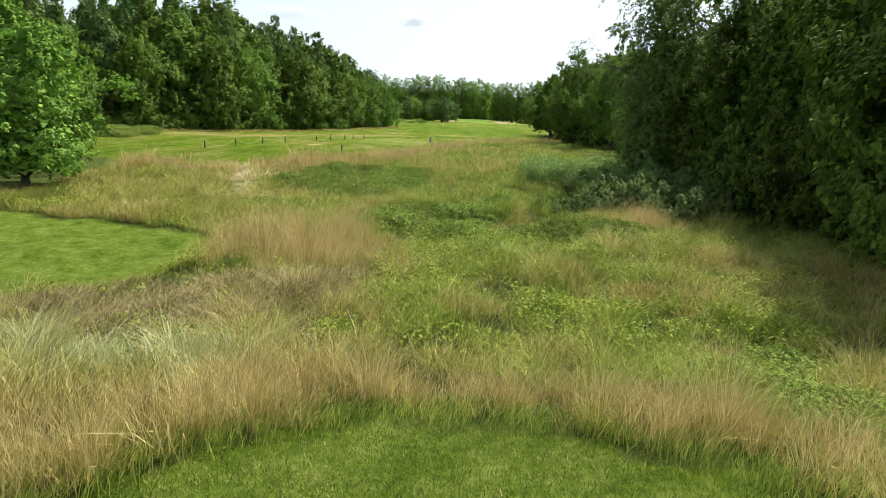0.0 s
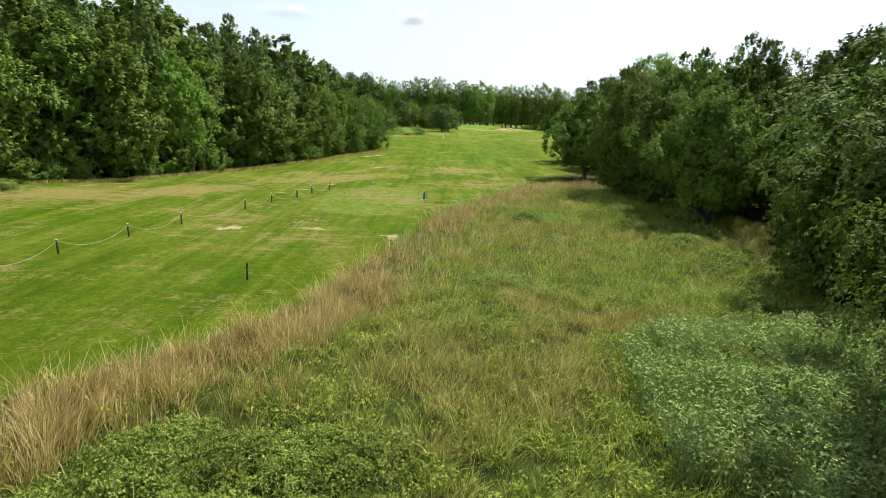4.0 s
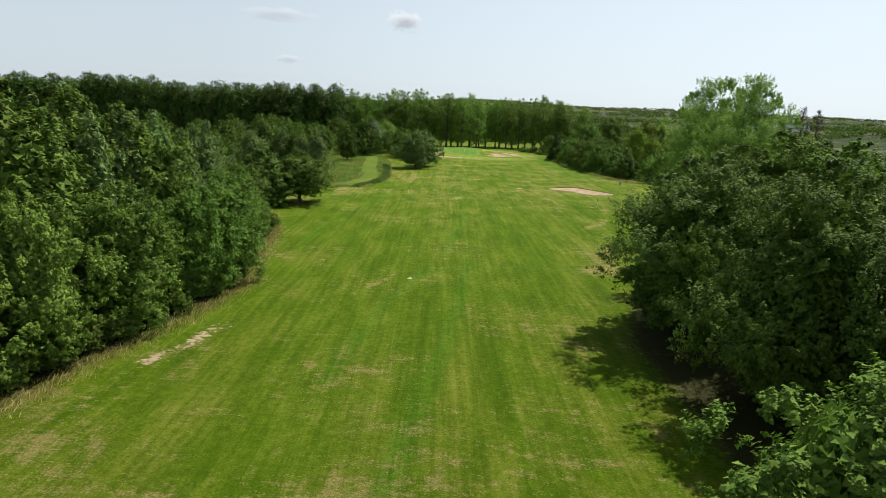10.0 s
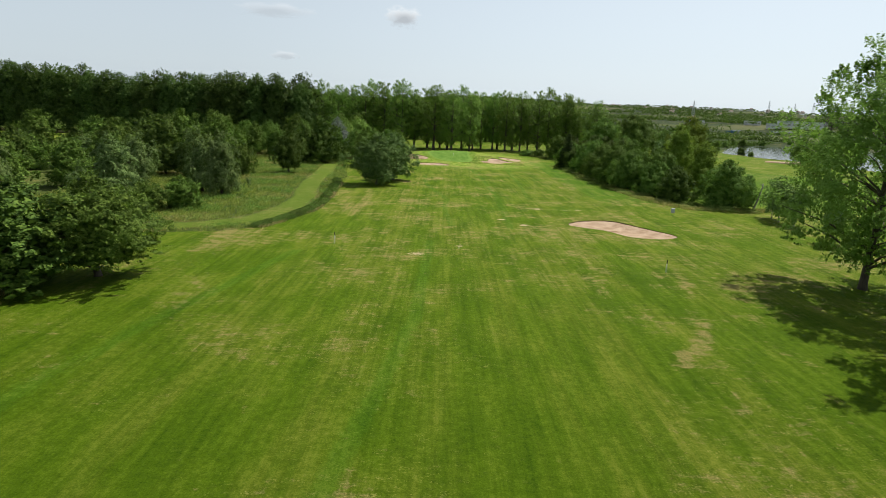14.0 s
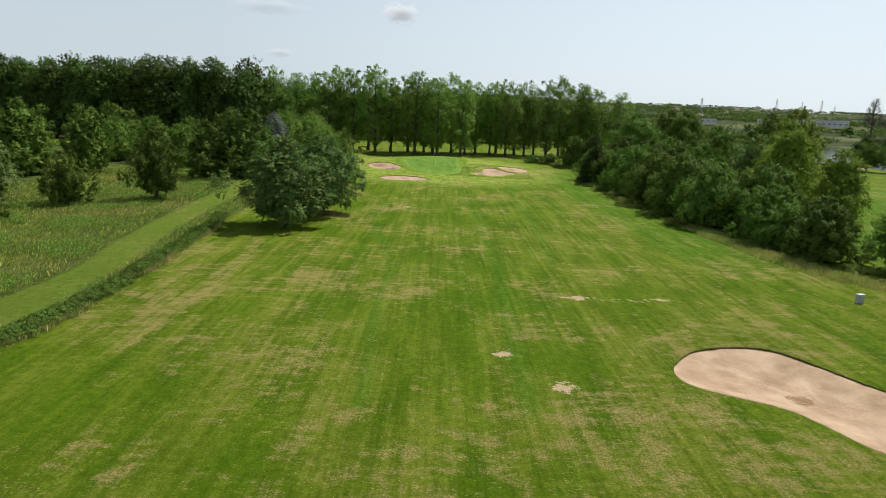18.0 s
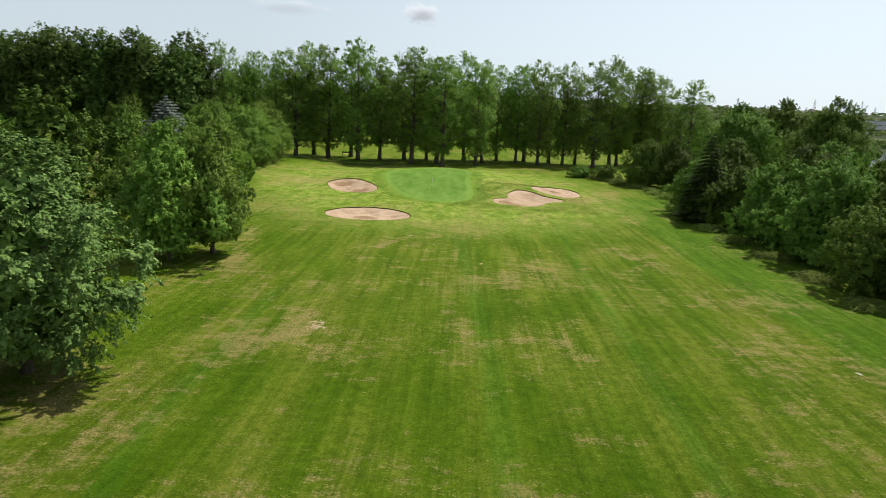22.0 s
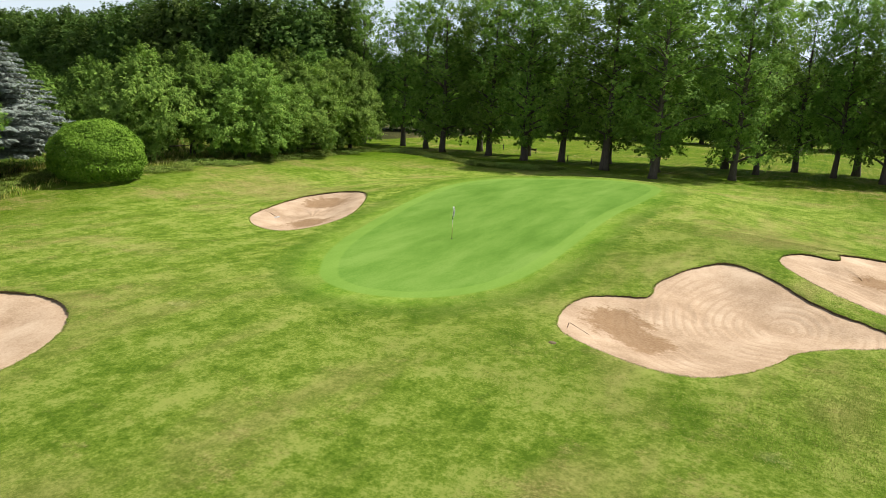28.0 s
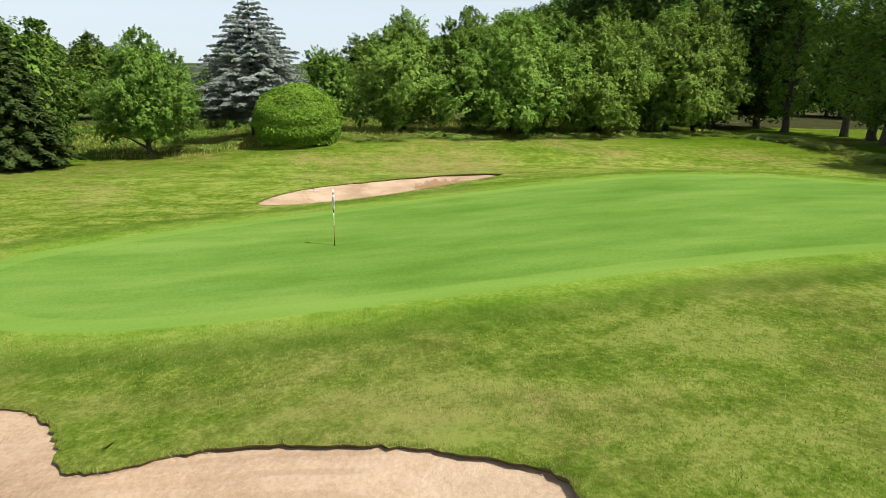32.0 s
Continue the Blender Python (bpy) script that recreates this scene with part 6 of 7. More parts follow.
blades("reeds", rng, x, y, 0.85, 0.020, 0.35, HERB, "pale green bed of willowherb and nettles")
n = 16
pos = np.stack([np.repeat(bx, n) + rng.normal(0, 0.15, len(bx) * n), np.repeat(by, n) + rng.normal(0, 0.15, len(bx) * n), np.repeat(land(bx, by) + 0.25 + 0.6 * lumps(bx, by, 1.4, 5), n) + rng.uniform(-0.2, 0.45, len(bx) * n)], 1)
v, f = leaf_quads(rng, pos, unit(rng.normal(size=pos.shape) * 0.5 + np.array([0, 0, 0.7])), 0.075, 1.9)
tagged(new("herbs", mesh_of("herbs", v, f, HERB)), "pale green leafy herbs in the damp hollow", "weeds", kind="stuff")
# trimmed turf of the first tee
nx, ny = in_poly(TEE_NEAR, 60000, rng, (-6, 7, 3.0, 8.5))
short_blades("tee_grass", rng, nx, ny, 0.055, 0.011, BLADE_TURF, "short mown grass on the tee")
# mown turf and ragged lips round the near bunkers
nx, ny = rng.uniform(20, 44, 190000), rng.uniform(394, 424, 190000)
ok = (poly_dist(GREEN, nx, ny) > 0.15) & (nx - 20 > 0.25 * (ny - 394))
for poly in BUNKERS.values():
    ok &= poly_dist(poly, nx, ny) > 0.02
short_blades("mown_grass", rng, nx[ok], ny[ok], 0.045, 0.012, BLADE_TURF, "short mown grass round the bunkers")
ex, ey = [], []
for name in ("front", "left", "right", "back", "fairway"):
    q = np.asarray(BUNKERS[name])
    w = np.roll(q, -1, 0) - q
    for k in range(90):
        t = rng.uniform(0, 1, len(q))[:, None]
        e = q + w * t
        ex.append(e[:, 0] + rng.normal(0.02, 0.03, len(q)))
        ey.append(e[:, 1] + rng.normal(0.02, 0.03, len(q)))
ex, ey = np.concatenate(ex), np.concatenate(ey)
short_blades("lip_grass", rng, ex, ey, 0.075, 0.012, BLADE_TURF, "ragged grass hanging over the bunker lips")
# straw fringe under the plantation, wild ground on the left
px, py = [], []
for (ax, ay), (bx, by) in zip(WOOD_L[1:16], WOOD_L[2:17]):
    n = int(22 * math.hypot(bx - ax, by - ay))
    t = rng.uniform(0, 1, n)
    px.append(ax + (bx - ax) * t + rng.normal(0.3, 0.6, n))
    py.append(ay + (by - ay) * t + rng.normal(0, 0.4, n))
x, y = tufted(rng, np.concatenate(px), np.concatenate(py), 5, 0.2)
half = rng.uniform(0, 1, len(x)) < 0.3
blades("fringe_grass", rng, x[half], y[half], 0.38, 0.03, 0.9, BLADE_DRY, "dry grass fringe along the trees")
blades("fringe_grass", rng, x[~half], y[~half], 0.36, 0.035, 0.9, BLADE_MID, "ragged green grass fringe along the trees")
hx, hy = [], []
for (ax, ay), (bx, by) in zip(HEDGE, HEDGE[1:]):
    n = int(9 * math.hypot(bx - ax, by - ay))
    t = rng.uniform(0, 1, n)
    hx.append(ax + (bx - ax) * t + 1.0 + rng.normal(0, 0.25, n))
    hy.append(ay + (by - ay) * t + rng.normal(0, 0.3, n))
hx, hy = np.concatenate(hx), np.concatenate(hy)
keep = np.sin(hy * 0.35) + rng.normal(0, 0.4, len(hy)) > 0.0
x, y = tufted(rng, hx[keep], hy[keep], 8, 0.16)
blades("fringe_grass", rng, x, y, 0.5, 0.03, 0.45, BLADE_DRY, "straw-coloured grass beside the hedge")
wx, wy = in_poly(ROUGH_L, 30000, rng, (-62, -10, 246, 420))
ok = (line_dist(PATH, wx, wy) > 2.7) & (line_dist(HEDGE, wx, wy) > 0.4)
x, y = tufted(rng, wx[ok], wy[ok], 4, 0.3)
kind = np.sin(x * 0.21 + 2 * np.sin(y * 0.09)) + np.sin(y * 0.17) + rng.normal(0, 0.6, len(x))
for sel, mat, lab in ((kind > -1.1, BLADE_GREEN, "rank green weeds and grass on wild ground"), (kind <= -1.1, BLADE_MID, "yellowing rough grass on wild ground")):
    blades("rough_grass", rng, x[sel], y[sel], 0.42, 0.08, 0.8, mat, lab)
wl = (wx > -48) & ok & (np.sin(wx * 0.55 + 1.5 * np.sin(wy * 0.3)) + np.sin(wy * 0.45) + rng.normal(0, 0.5, len(wx)) > 0.3)
n = 20
pos = np.stack([np.repeat(wx[wl], n) + rng.normal(0, 0.3, wl.sum() * n), np.repeat(wy[wl], n) + rng.normal(0, 0.3, wl.sum() * n), np.repeat(land(wx[wl], wy[wl]), n) + rng.uniform(0.1, 0.7, wl.sum() * n)], 1)
nrm = rng.normal(size=pos.shape) * 0.5 + np.array([0, 0, 0.9])
nrm /= np.linalg.norm(nrm, axis=1)[:, None]
v, f = leaf_quads(rng, pos, nrm, 0.12)
tagged(new("weeds", mesh_of("weeds", v, f, LEAF_OAK)), "rank green nettles and weeds on wild ground", "weeds", kind="stuff")
gx, gy = in_poly([(-45, 388), (-19, 392), (-18, 400), (-21, 418), (-21.5, 446), (-30, 462), (-60, 460), (-60, 388)], 12000, rng, (-60, -17, 388, 462))
x, y = tufted(rng, gx, gy, 4, 0.25)
half = rng.uniform(0, 1, len(x)) < 0.6
blades("rough_grass", rng, x[half], y[half], 0.45, 0.045, 0.5, BLADE_MID, "yellowing rough grass under the trees")
blades("rough_grass", rng, x[~half], y[~half], 0.45, 0.045, 0.5, BLADE_GREEN, "green rough grass under the trees")

# rough fringe in front of the thicket
fr = np.random.default_rng(31)
SKIRT = [(57.4, 336), (58.1, 316.7), (58.8, 306.7), (61.1, 297.3), (65.2, 292.1), (70.2, 290.8), (77.9, 291.4), (83, 294)]
fx, fy = fr.uniform(56, 86, 16000), fr.uniform(289, 336, 16000)
ok = poly_dist(SKIRT + [(86, 300), (68, 336)], fx, fy) + fr.normal(0, 0.35, len(fx)) < 0
ok &= line_dist(SKIRT, fx, fy) < 4.2
x, y = tufted(fr, fx[ok], fy[ok], 7, 0.22)
pick = lumps(x, y, 1.6, 5) + fr.normal(0, 0.18, len(x))
blades("fringe_grass", fr, x[pick < 0.45], y[pick < 0.45], 0.55, 0.03, 0.7, BLADE_MID, "yellowing long grass at the foot of the thicket")
blades("fringe_grass", fr, x[pick >= 0.45], y[pick >= 0.45], 0.5, 0.035, 0.8, BLADE_GREEN, "green long grass at the foot of the thicket")


# ---- water ----
def water(name, pts, z, label):
    m = Nodes(name + "_surface")
    p = m.coord()
    m.bump(m.noise(p, 0.8 if name == "lake" else 4.0, 3), 0.3 if name == "lake" else 0.06, 0.1)
    mat = m.done((0.025, 0.032, 0.024), 0.06, 0.5)
    me = bpy.data.meshes.new(name)
    me.from_pydata([(x, y, z) for x, y in pts], [], [tuple(range(len(pts)))])
    me.materials.append(mat)
    return tagged(new(name, me), label, "water", kind="structure")


water("lake", LAKE, -3.55, "calm grey lake reflecting the pale sky")
water("brook_water", [(-1.2, 27.0), (1.6, 26.8), (4.1, 27.4), (6.2, 29.9), (8.8, 33.4), (14.8, 39), (13.8, 40.6), (7.4, 35.4), (4.8, 32.0), (2.8, 29.8), (0.3, 30.2), (-1.6, 28.4)], -1.56, "narrow dark brook water under overhanging plants")


# ---- things on the course ----
POST_WOOD = plain_material("post_wood", (0.018, 0.016, 0.014), (0.06, 0.052, 0.045), 8, 0.8, 0.6, stretch=(4, 4, 1))
POST_TOP = plain_material("post_cap", (0.45, 0.45, 0.44), (0.65, 0.65, 0.63), 10, 0.6, 0.2)
ROPE = plain_material("rope_cord", (0.30, 0.31, 0.17), (0.50, 0.50, 0.32), 30, 0.9, 0.8)
WHITE = plain_material("white_paint", (0.66, 0.66, 0.64), (0.82, 0.82, 0.80), 6, 0.45, 0.1)
RED = plain_material("red_paint", (0.42, 0.035, 0.025), (0.55, 0.06, 0.04), 6, 0.45, 0.1)
RUST = plain_material("rust_brown", (0.10, 0.04, 0.02), (0.22, 0.09, 0.045), 9, 0.6, 0.3)
YELLOW = plain_material("pale_yellow", (0.55, 0.47, 0.20), (0.66, 0.58, 0.28), 9, 0.5, 0.1)
BLUE = plain_material("blue_paint", (0.03, 0.10, 0.20), (0.06, 0.17, 0.30), 6, 0.4, 0.1)
BLACK = plain_material("black_paint", (0.010, 0.010, 0.011), (0.03, 0.03, 0.03), 6, 0.5, 0.1)
METAL = plain_material("grey_metal", (0.32, 0.34, 0.35), (0.50, 0.52, 0.53), 7, 0.5, 0.15)
CONCRETE = plain_material("concrete", (0.30, 0.29, 0.26), (0.48, 0.46, 0.42), 3, 0.9, 0.4)
PLATE = plain_material("sandy_plate", (0.32, 0.27, 0.19), (0.46, 0.40, 0.30), 4, 0.85, 0.3)
RAKE_IRON = plain_material("rake_handle", (0.045, 0.022, 0.014), (0.11, 0.05, 0.03), 9, 0.5, 0.2)


def round_part(name, pts, radii, mat, parent, sides=10, label=""):
    bm = bmesh.new()
    tube(bm, pts, radii, sides)
    return part(name, bm_mesh(name, bm, mat, True), parent, label)


def box_part(name, lo, hi, mat, parent, bevel=0.0, label=""):
    bm = bmesh.new()
    box(bm, lo, hi, bevel)
    return part(name, bm_mesh(name, bm, mat), parent, label)


def rope_post():
    ob = tagged(new("rope_post"), "short dark wooden post carrying a rope", "post", "posts of the rope line")
    round_part("shaft", [(0, 0, -0.15), (0, 0, 0.2), (0, 0, 0.76)], [0.055, 0.055, 0.052], POST_WOOD, ob)
    round_part("cap", [(0, 0, 0.76), (0, 0, 0.79), (0, 0, 0.81)], [0.058, 0.058, 0.035], POST_TOP, ob, label="pale worn post top")
    return ob


POSTS = [(-21.9, 56.3), (-20.8, 61.3), (-19.7, 66.5), (-18.6, 71.5), (-16.5, 78.6), (-15.6, 83), (-14.3, 86.8), (-13.7, 90.5), (-12.7, 94.4)]
base_post = rope_post()
for i, (x, y) in enumerate(POSTS):
    m = Matrix.Translation((x, y, at_land(x, y))) @ Matrix.Rotation(tr.uniform(-0.07, 0.07), 4, "X") @ Matrix.Rotation(tr.uniform(-0.07, 0.07), 4, "Y")
    if i:
        copy_thing(base_post, m)
    else:
        base_post.matrix_basis = m
for (ax, ay), (bx, by) in zip(POSTS, POSTS[1:]):
    bm = bmesh.new()
    pts = []
    for i in range(13):
        t = i / 12
        x, y = ax + (bx - ax) * t, ay + (by - ay) * t
        pts.append((x, y, max(at_land(x, y) + 0.05, (1 - t) * at_land(ax, ay) + t * at_land(bx, by) + 0.70 - 2.4 * t * (1 - t))))
    tube(bm, pts, [0.009] * 13, 6)
    tagged(new("rope", bm_mesh("rope", bm, ROPE, True)), "pale sagging rope slung between wooden posts", "rope", "ropes of the rope line")


def flagstick():
    ob = tagged(new("flagstick"), "striped flagstick with a small limp white flag on the green", "flagstick")
    cuts = ((0.0, 0.75, RUST, "rust-brown lower shaft"), (0.75, 0.95, YELLOW, "pale yellow band"), (0.95, 1.25, WHITE, "white band"), (1.25, 1.5, BLACK, "dark band"), (1.5, 2.13, WHITE, "white top of the shaft"))
    for a, b, mat, lab in cuts:
        round_part("shaft", [(0, 0, a), (0, 0, (a + b) / 2), (0, 0, b)], [0.016] * 3, mat, ob, 10, lab)
    bm = bmesh.new()
    n = 9
    grid = []
    for i in range(n):
        u = i / (n - 1)
        grid.append([bm.verts.new((0.016 + 0.13 * math.sin(u * 2.2) * (1 - 0.15 * k), 0.05 * math.sin(u * 7 + k), 2.1 - 0.13 * k - 0.17 * u - 0.03 * u * k)) for k in range(5)])
    for r0, r1 in zip(grid, grid[1:]):
        for k in range(4):
            bm.faces.new((r0[k], r1[k], r1[k + 1], r0[k + 1]))
    bmesh.ops.solidify(bm, geom=bm.faces[:], thickness=0.004)
    part("flag", bm_mesh("flag", bm, WHITE, True), ob, "limp white cloth flag")
    round_part("cup", [(0, 0, 0.004), (0, 0, 0.008), (0, 0, 0.010)], [0.056, 0.056, 0.05], BLACK, ob, 16, "dark hole cup")
    return ob


stand(flagstick(), 16.83, 410.96).location.z += 0.03


def rake(x, y, z, aim, tilt, length=1.75):
    ob = tagged(new("bunker_rake"), "bunker rake with a bent brown handle lying in the sand", "rake", "rakes of the bunkers")
    c, s = math.cos(tilt), math.sin(tilt)
    h = [(0, 0, 0.05), (0.4 * length * c, 0, 0.05 + 0.4 * length * s), (length * c, 0, 0.05 + length * s), (length * c + 0.08, 0, 0.05 + length * s - 0.02), (length * c + 0.12, 0, 0.05 + length * s - 0.25)]
    round_part("handle", h, [0.017] * 5, RAKE_IRON, ob, 8)
    head = box_part("head", (-0.05, -0.3, 0.02), (0.01, 0.3, 0.06), METAL, ob, 0.008, "grey toothed rake head")
    for k in range(11):
        box_part("tooth", (-0.035, -0.28 + k * 0.053, -0.05), (-0.022, -0.268 + k * 0.053, 0.03), METAL, head)
    ob.matrix_basis = pose(x, y, z, 0, 0, aim)
    return ob


rake(30.05, 400.75, -0.36, 185, 0.42, 1.6)
rake(1.9, 410.2, 0.14, 188, 0.35, 1.5)


def marker_post(x, y, h, lower, upper, label, r=0.05):
    ob = tagged(new("marker_post"), label, "marker post")
    round_part("shaft", [(0, 0, -0.1), (0, 0, h * 0.35), (0, 0, h * 0.7)], [r] * 3, lower, ob)
    round_part("top", [(0, 0, h * 0.7), (0, 0, h * 0.98), (0, 0, h)], [r * 1.02, r * 1.02, r * 0.7], upper, ob)
    return stand(ob, x, y)


marker_post(-2.0, 245.8, 1.6, WHITE, BLACK, "white distance post with a dark top on the fairway")
marker_post(40.2, 236.0, 1.6, WHITE, BLACK, "white distance post with a dark top on the fairway")
marker_post(-9.9, 58.5, 0.9, POST_WOOD, POST_WOOD, "short dark wooden post on the mown ground")


def birch_snag(x, y):
    """A dead, broken birch trunk that leans."""
    ob = tagged(new("birch_snag"), "leaning broken birch trunk with peeling pale bark", "dead tree")
    round_part("trunk", [(0, 0, -0.2), (0.25, 0, 1.0), (0.75, 0.1, 2.4), (1.0, 0.1, 3.6), (1.35, 0.15, 4.8), (1.5, 0.15, 6.1)], [0.24, 0.2, 0.18, 0.17, 0.14, 0.10], BARK_BIRCH, ob)
    round_part("branch", [(1.38, 0.15, 5.5), (1.0, 0.05, 5.9), (0.6, 0.0, 6.1)], [0.07, 0.05, 0.03], BARK_BIRCH, ob, 6)
    round_part("branch", [(1.0, 0.1, 3.5), (1.25, 0.3, 3.8), (1.4, 0.45, 4.0)], [0.06, 0.05, 0.03], BARK_BIRCH, ob, 6)
    return stand(ob, x, y)


birch_snag(80.2, 295.6)


def tee_sign(x, y):
    ob = tagged(new("tee_sign"), "blue curved tee sign post on a stone foot", "sign post")
    bm = bmesh.new()
    for k in range(9):
        u = k / 8
        w = 0.11 * (1 - 0.35 * u)
        box_z = 0.85 * u
        bend = 0.05 * u * u
        for sx in (-1, 1):
            for sy in (-1, 1):
                bm.verts.new((sx * w + bend, sy * 0.035, box_z))
    bm.verts.ensure_lookup_table()
    for k in range(8):
        a, b = 4 * k, 4 * k + 4
        for i, j in ((0, 1), (1, 3), (3, 2), (2, 0)):
            bm.faces.new((bm.verts[a + i], bm.verts[a + j], bm.verts[b + j], bm.verts[b + i]))
    bm.faces.new([bm.verts[i] for i in (32, 33, 35, 34)])
    part("panel", bm_mesh("panel", bm, BLUE, True), ob)
    box_part("foot", (-0.24, -0.13, -0.1), (0.24, 0.13, 0.05), CONCRETE, ob, 0.02, "pale stone foot")
    return stand(ob, x, y, 0.2)


tee_sign(-2.55, 88.9)


def tee_marker(x, y, turn):
    ob = tagged(new("tee_marker"), "small blue and red tee marker lying on the turf", "tee marker", "tee markers")
    round_part("body", [(-0.16, 0, 0.06), (0, 0, 0.06), (0.12, 0, 0.06)], [0.05, 0.06, 0.06], BLUE, ob)
    round_part("tip", [(0.12, 0, 0.06), (0.2, 0, 0.06), (0.24, 0, 0.06)], [0.06, 0.055, 0.02], RED, ob, label="red tip")
    return stand(ob, x, y, turn)


tee_marker(-10.7, 91.9, 0.7)
tee_marker(-4.5, 90.2, 0.9)


def power_box(x, y):
    ob = tagged(new("service_box"), "small grey-green metal service box at the fairway edge", "service box")
    body = box_part("body", (-0.32, -0.22, 0.0), (0.32, 0.22, 0.86), METAL, ob, 0.02)
    box_part("lid", (-0.36, -0.26, 0.86), (0.36, 0.26, 0.92), METAL, ob, 0.015)
    box_part("door", (-0.27, -0.235, 0.06), (0.27, -0.222, 0.8), METAL, ob, 0.004)
    box_part("plinth", (-0.36, -0.26, -0.15), (0.36, 0.26, 0.0), CONCRETE, ob, 0.01)
    return stand(ob, x, y, 0.15)


power_box(59.6, 287.0)


def ground_plate(x, y, r):
    ob = tagged(new("ground_plate"), "round pale distance plate set in the turf", "distance plate", "plates set in the fairway")
    round_part("rim", [(0, 0, -0.05), (0, 0, 0.015), (0, 0, 0.022)], [r, r, r * 0.96], CONCRETE, ob, 20)
    round_part("plate", [(0, 0, 0.02), (0, 0, 0.026), (0, 0, 0.03)], [r * 0.8, r * 0.8, r * 0.76], PLATE, ob, 20, "flat sandy plate")
    return stand(ob, x, y)


for x, y, r in ((15.2, 245.8, 0.32), (-8.9, 101.9, 0.42), (2.2, 168.5, 0.46), (46.5, 334.5, 0.3)):
    ground_plate(x, y, r)

def clod(x, y):
    r = random.Random(8)
    bm = bmesh.new()
    bmesh.ops.create_icosphere(bm, subdivisions=2, radius=0.16)
    for v in bm.verts:
        v.co = Vector((v.co.x * 1.3, v.co.y, v.co.z * 0.5)) * r.uniform(0.8, 1.15)
    return stand(tagged(new("turf_clod", bm_mesh("turf_clod", bm, SOIL, True)), "dark clod of turf lying on mown grass", "clod"), x, y)


clod(28.6, 398.6)

# fence stubs and a low notice beyond the green
for x, y, h in ((-16, 497, 1.1), (-13.6, 497, 1.1), (-2, 484, 1.2), (-22, 499, 1.2), (3, 482, 0.9)):
    marker_post(x, y, h, POST_WOOD, POST_WOOD, "dark wooden fence stub under the oaks", 0.09)
tagged(new("notice_board", bm_mesh("notice_board", (lambda b: (box(b, (-1.25, -0.03, 0.55), (1.25, 0.03, 0.95), 0.01), b)[1])(bmesh.new()), POST_WOOD)), "dark low notice board fixed between two posts", "board").matrix_basis = Matrix.Translation((-14.8, 497, at_land(-14.8, 497)))


# ---- distance: trees, houses, works, pylons ----
def far_clumps():
    r = np.random.default_rng(77)
    n = 9500
    az, d = np.radians(r.uniform(-12, 48, n)), 860 + 2400 * r.uniform(0, 1, n) ** 1.5
    x, y = 17 + d * np.sin(az), 212 + d * np.cos(az)
    ok = (np.sin(x * 0.009) + np.sin(y * 0.012 + x * 0.004) + r.normal(0, 0.5, n) > -0.5) & (poly_dist(LAKE, x, y) > 12)
    x, y, d = x[ok], y[ok], d[ok]
    per = 24
    e = r.normal(size=(len(x), per, 3))
    e /= np.linalg.norm(e, axis=2)[..., None]
    e[..., 2] = np.abs(e[..., 2])
    size = r.uniform(2.4, 5.0, len(x)) * np.interp(d, (900, 1500, 2400), (1.5, 1.6, 0.95))
    pos = np.stack([x, y, land(x, y) + size * 0.25], 1)[:, None] + e * size[:, None, None] * np.array([1.5, 1.5, 1.1])
    nrm = (e + r.normal(size=e.shape) * 0.4).reshape(-1, 3)
    nrm /= np.linalg.norm(nrm, axis=1)[:, None]
    v, f = leaf_quads(r, pos.reshape(-1, 3), nrm, 3.2)
    return tagged(new("far_trees", mesh_of("far_trees", v, f, LEAF_WOOD)), "distant hillside trees and hedges", "trees", kind="stuff")


far_clumps()
SHORE = [(232, 606, 4), (250, 658, 6), (344, 853, 8), (300, 800, 6), (372, 866, 7), (438, 930, 6), (500, 990, 8), (590, 1112, 15), (560, 1075, 9), (330, 846, 5)]
for x, y, h in SHORE:
    plant("edge", x, y, h, h * 0.75, "trees by the lake")
for x, y, h, wide in ((234, 521, 20, 9.5), (224, 529, 15.5, 7), (243, 512, 12, 6)):
    plant("oak", x, y, h, wide, "trees by the lake")


def shore_scrub():
    """Low bushes and rushes on the bank beyond the lake."""
    r = np.random.default_rng(78)
    n, per = 420, 46
    t = r.uniform(0, 1, n)
    x = np.interp(t, (0, 0.3, 0.6, 1), (262, 380, 520, 720)) + r.normal(0, 7, n)
    y = np.interp(t, (0, 0.3, 0.6, 1), (760, 895, 1020, 1160)) + r.gamma(1.3, 26, n)
    e = unit(r.normal(size=(n, per, 3)))
    e[..., 2] = np.abs(e[..., 2])
    size = r.uniform(1.2, 4.6, n)
    pos = np.stack([x, y, land(x, y)], 1)[:, None] + e * size[:, None, None] * np.array([1.7, 1.7, 1.0]) * r.uniform(0.7, 1.05, (n, per, 1))
    v, f = leaf_quads(r, pos.reshape(-1, 3), unit(e + r.normal(size=e.shape) * 0.4).reshape(-1, 3), 1.5)
    return tagged(new("shore_scrub", mesh_of("shore_scrub", v, f, LEAF_WOOD)), "low green scrub on the far bank of the lake", "bushes", kind="stuff")


shore_scrub()


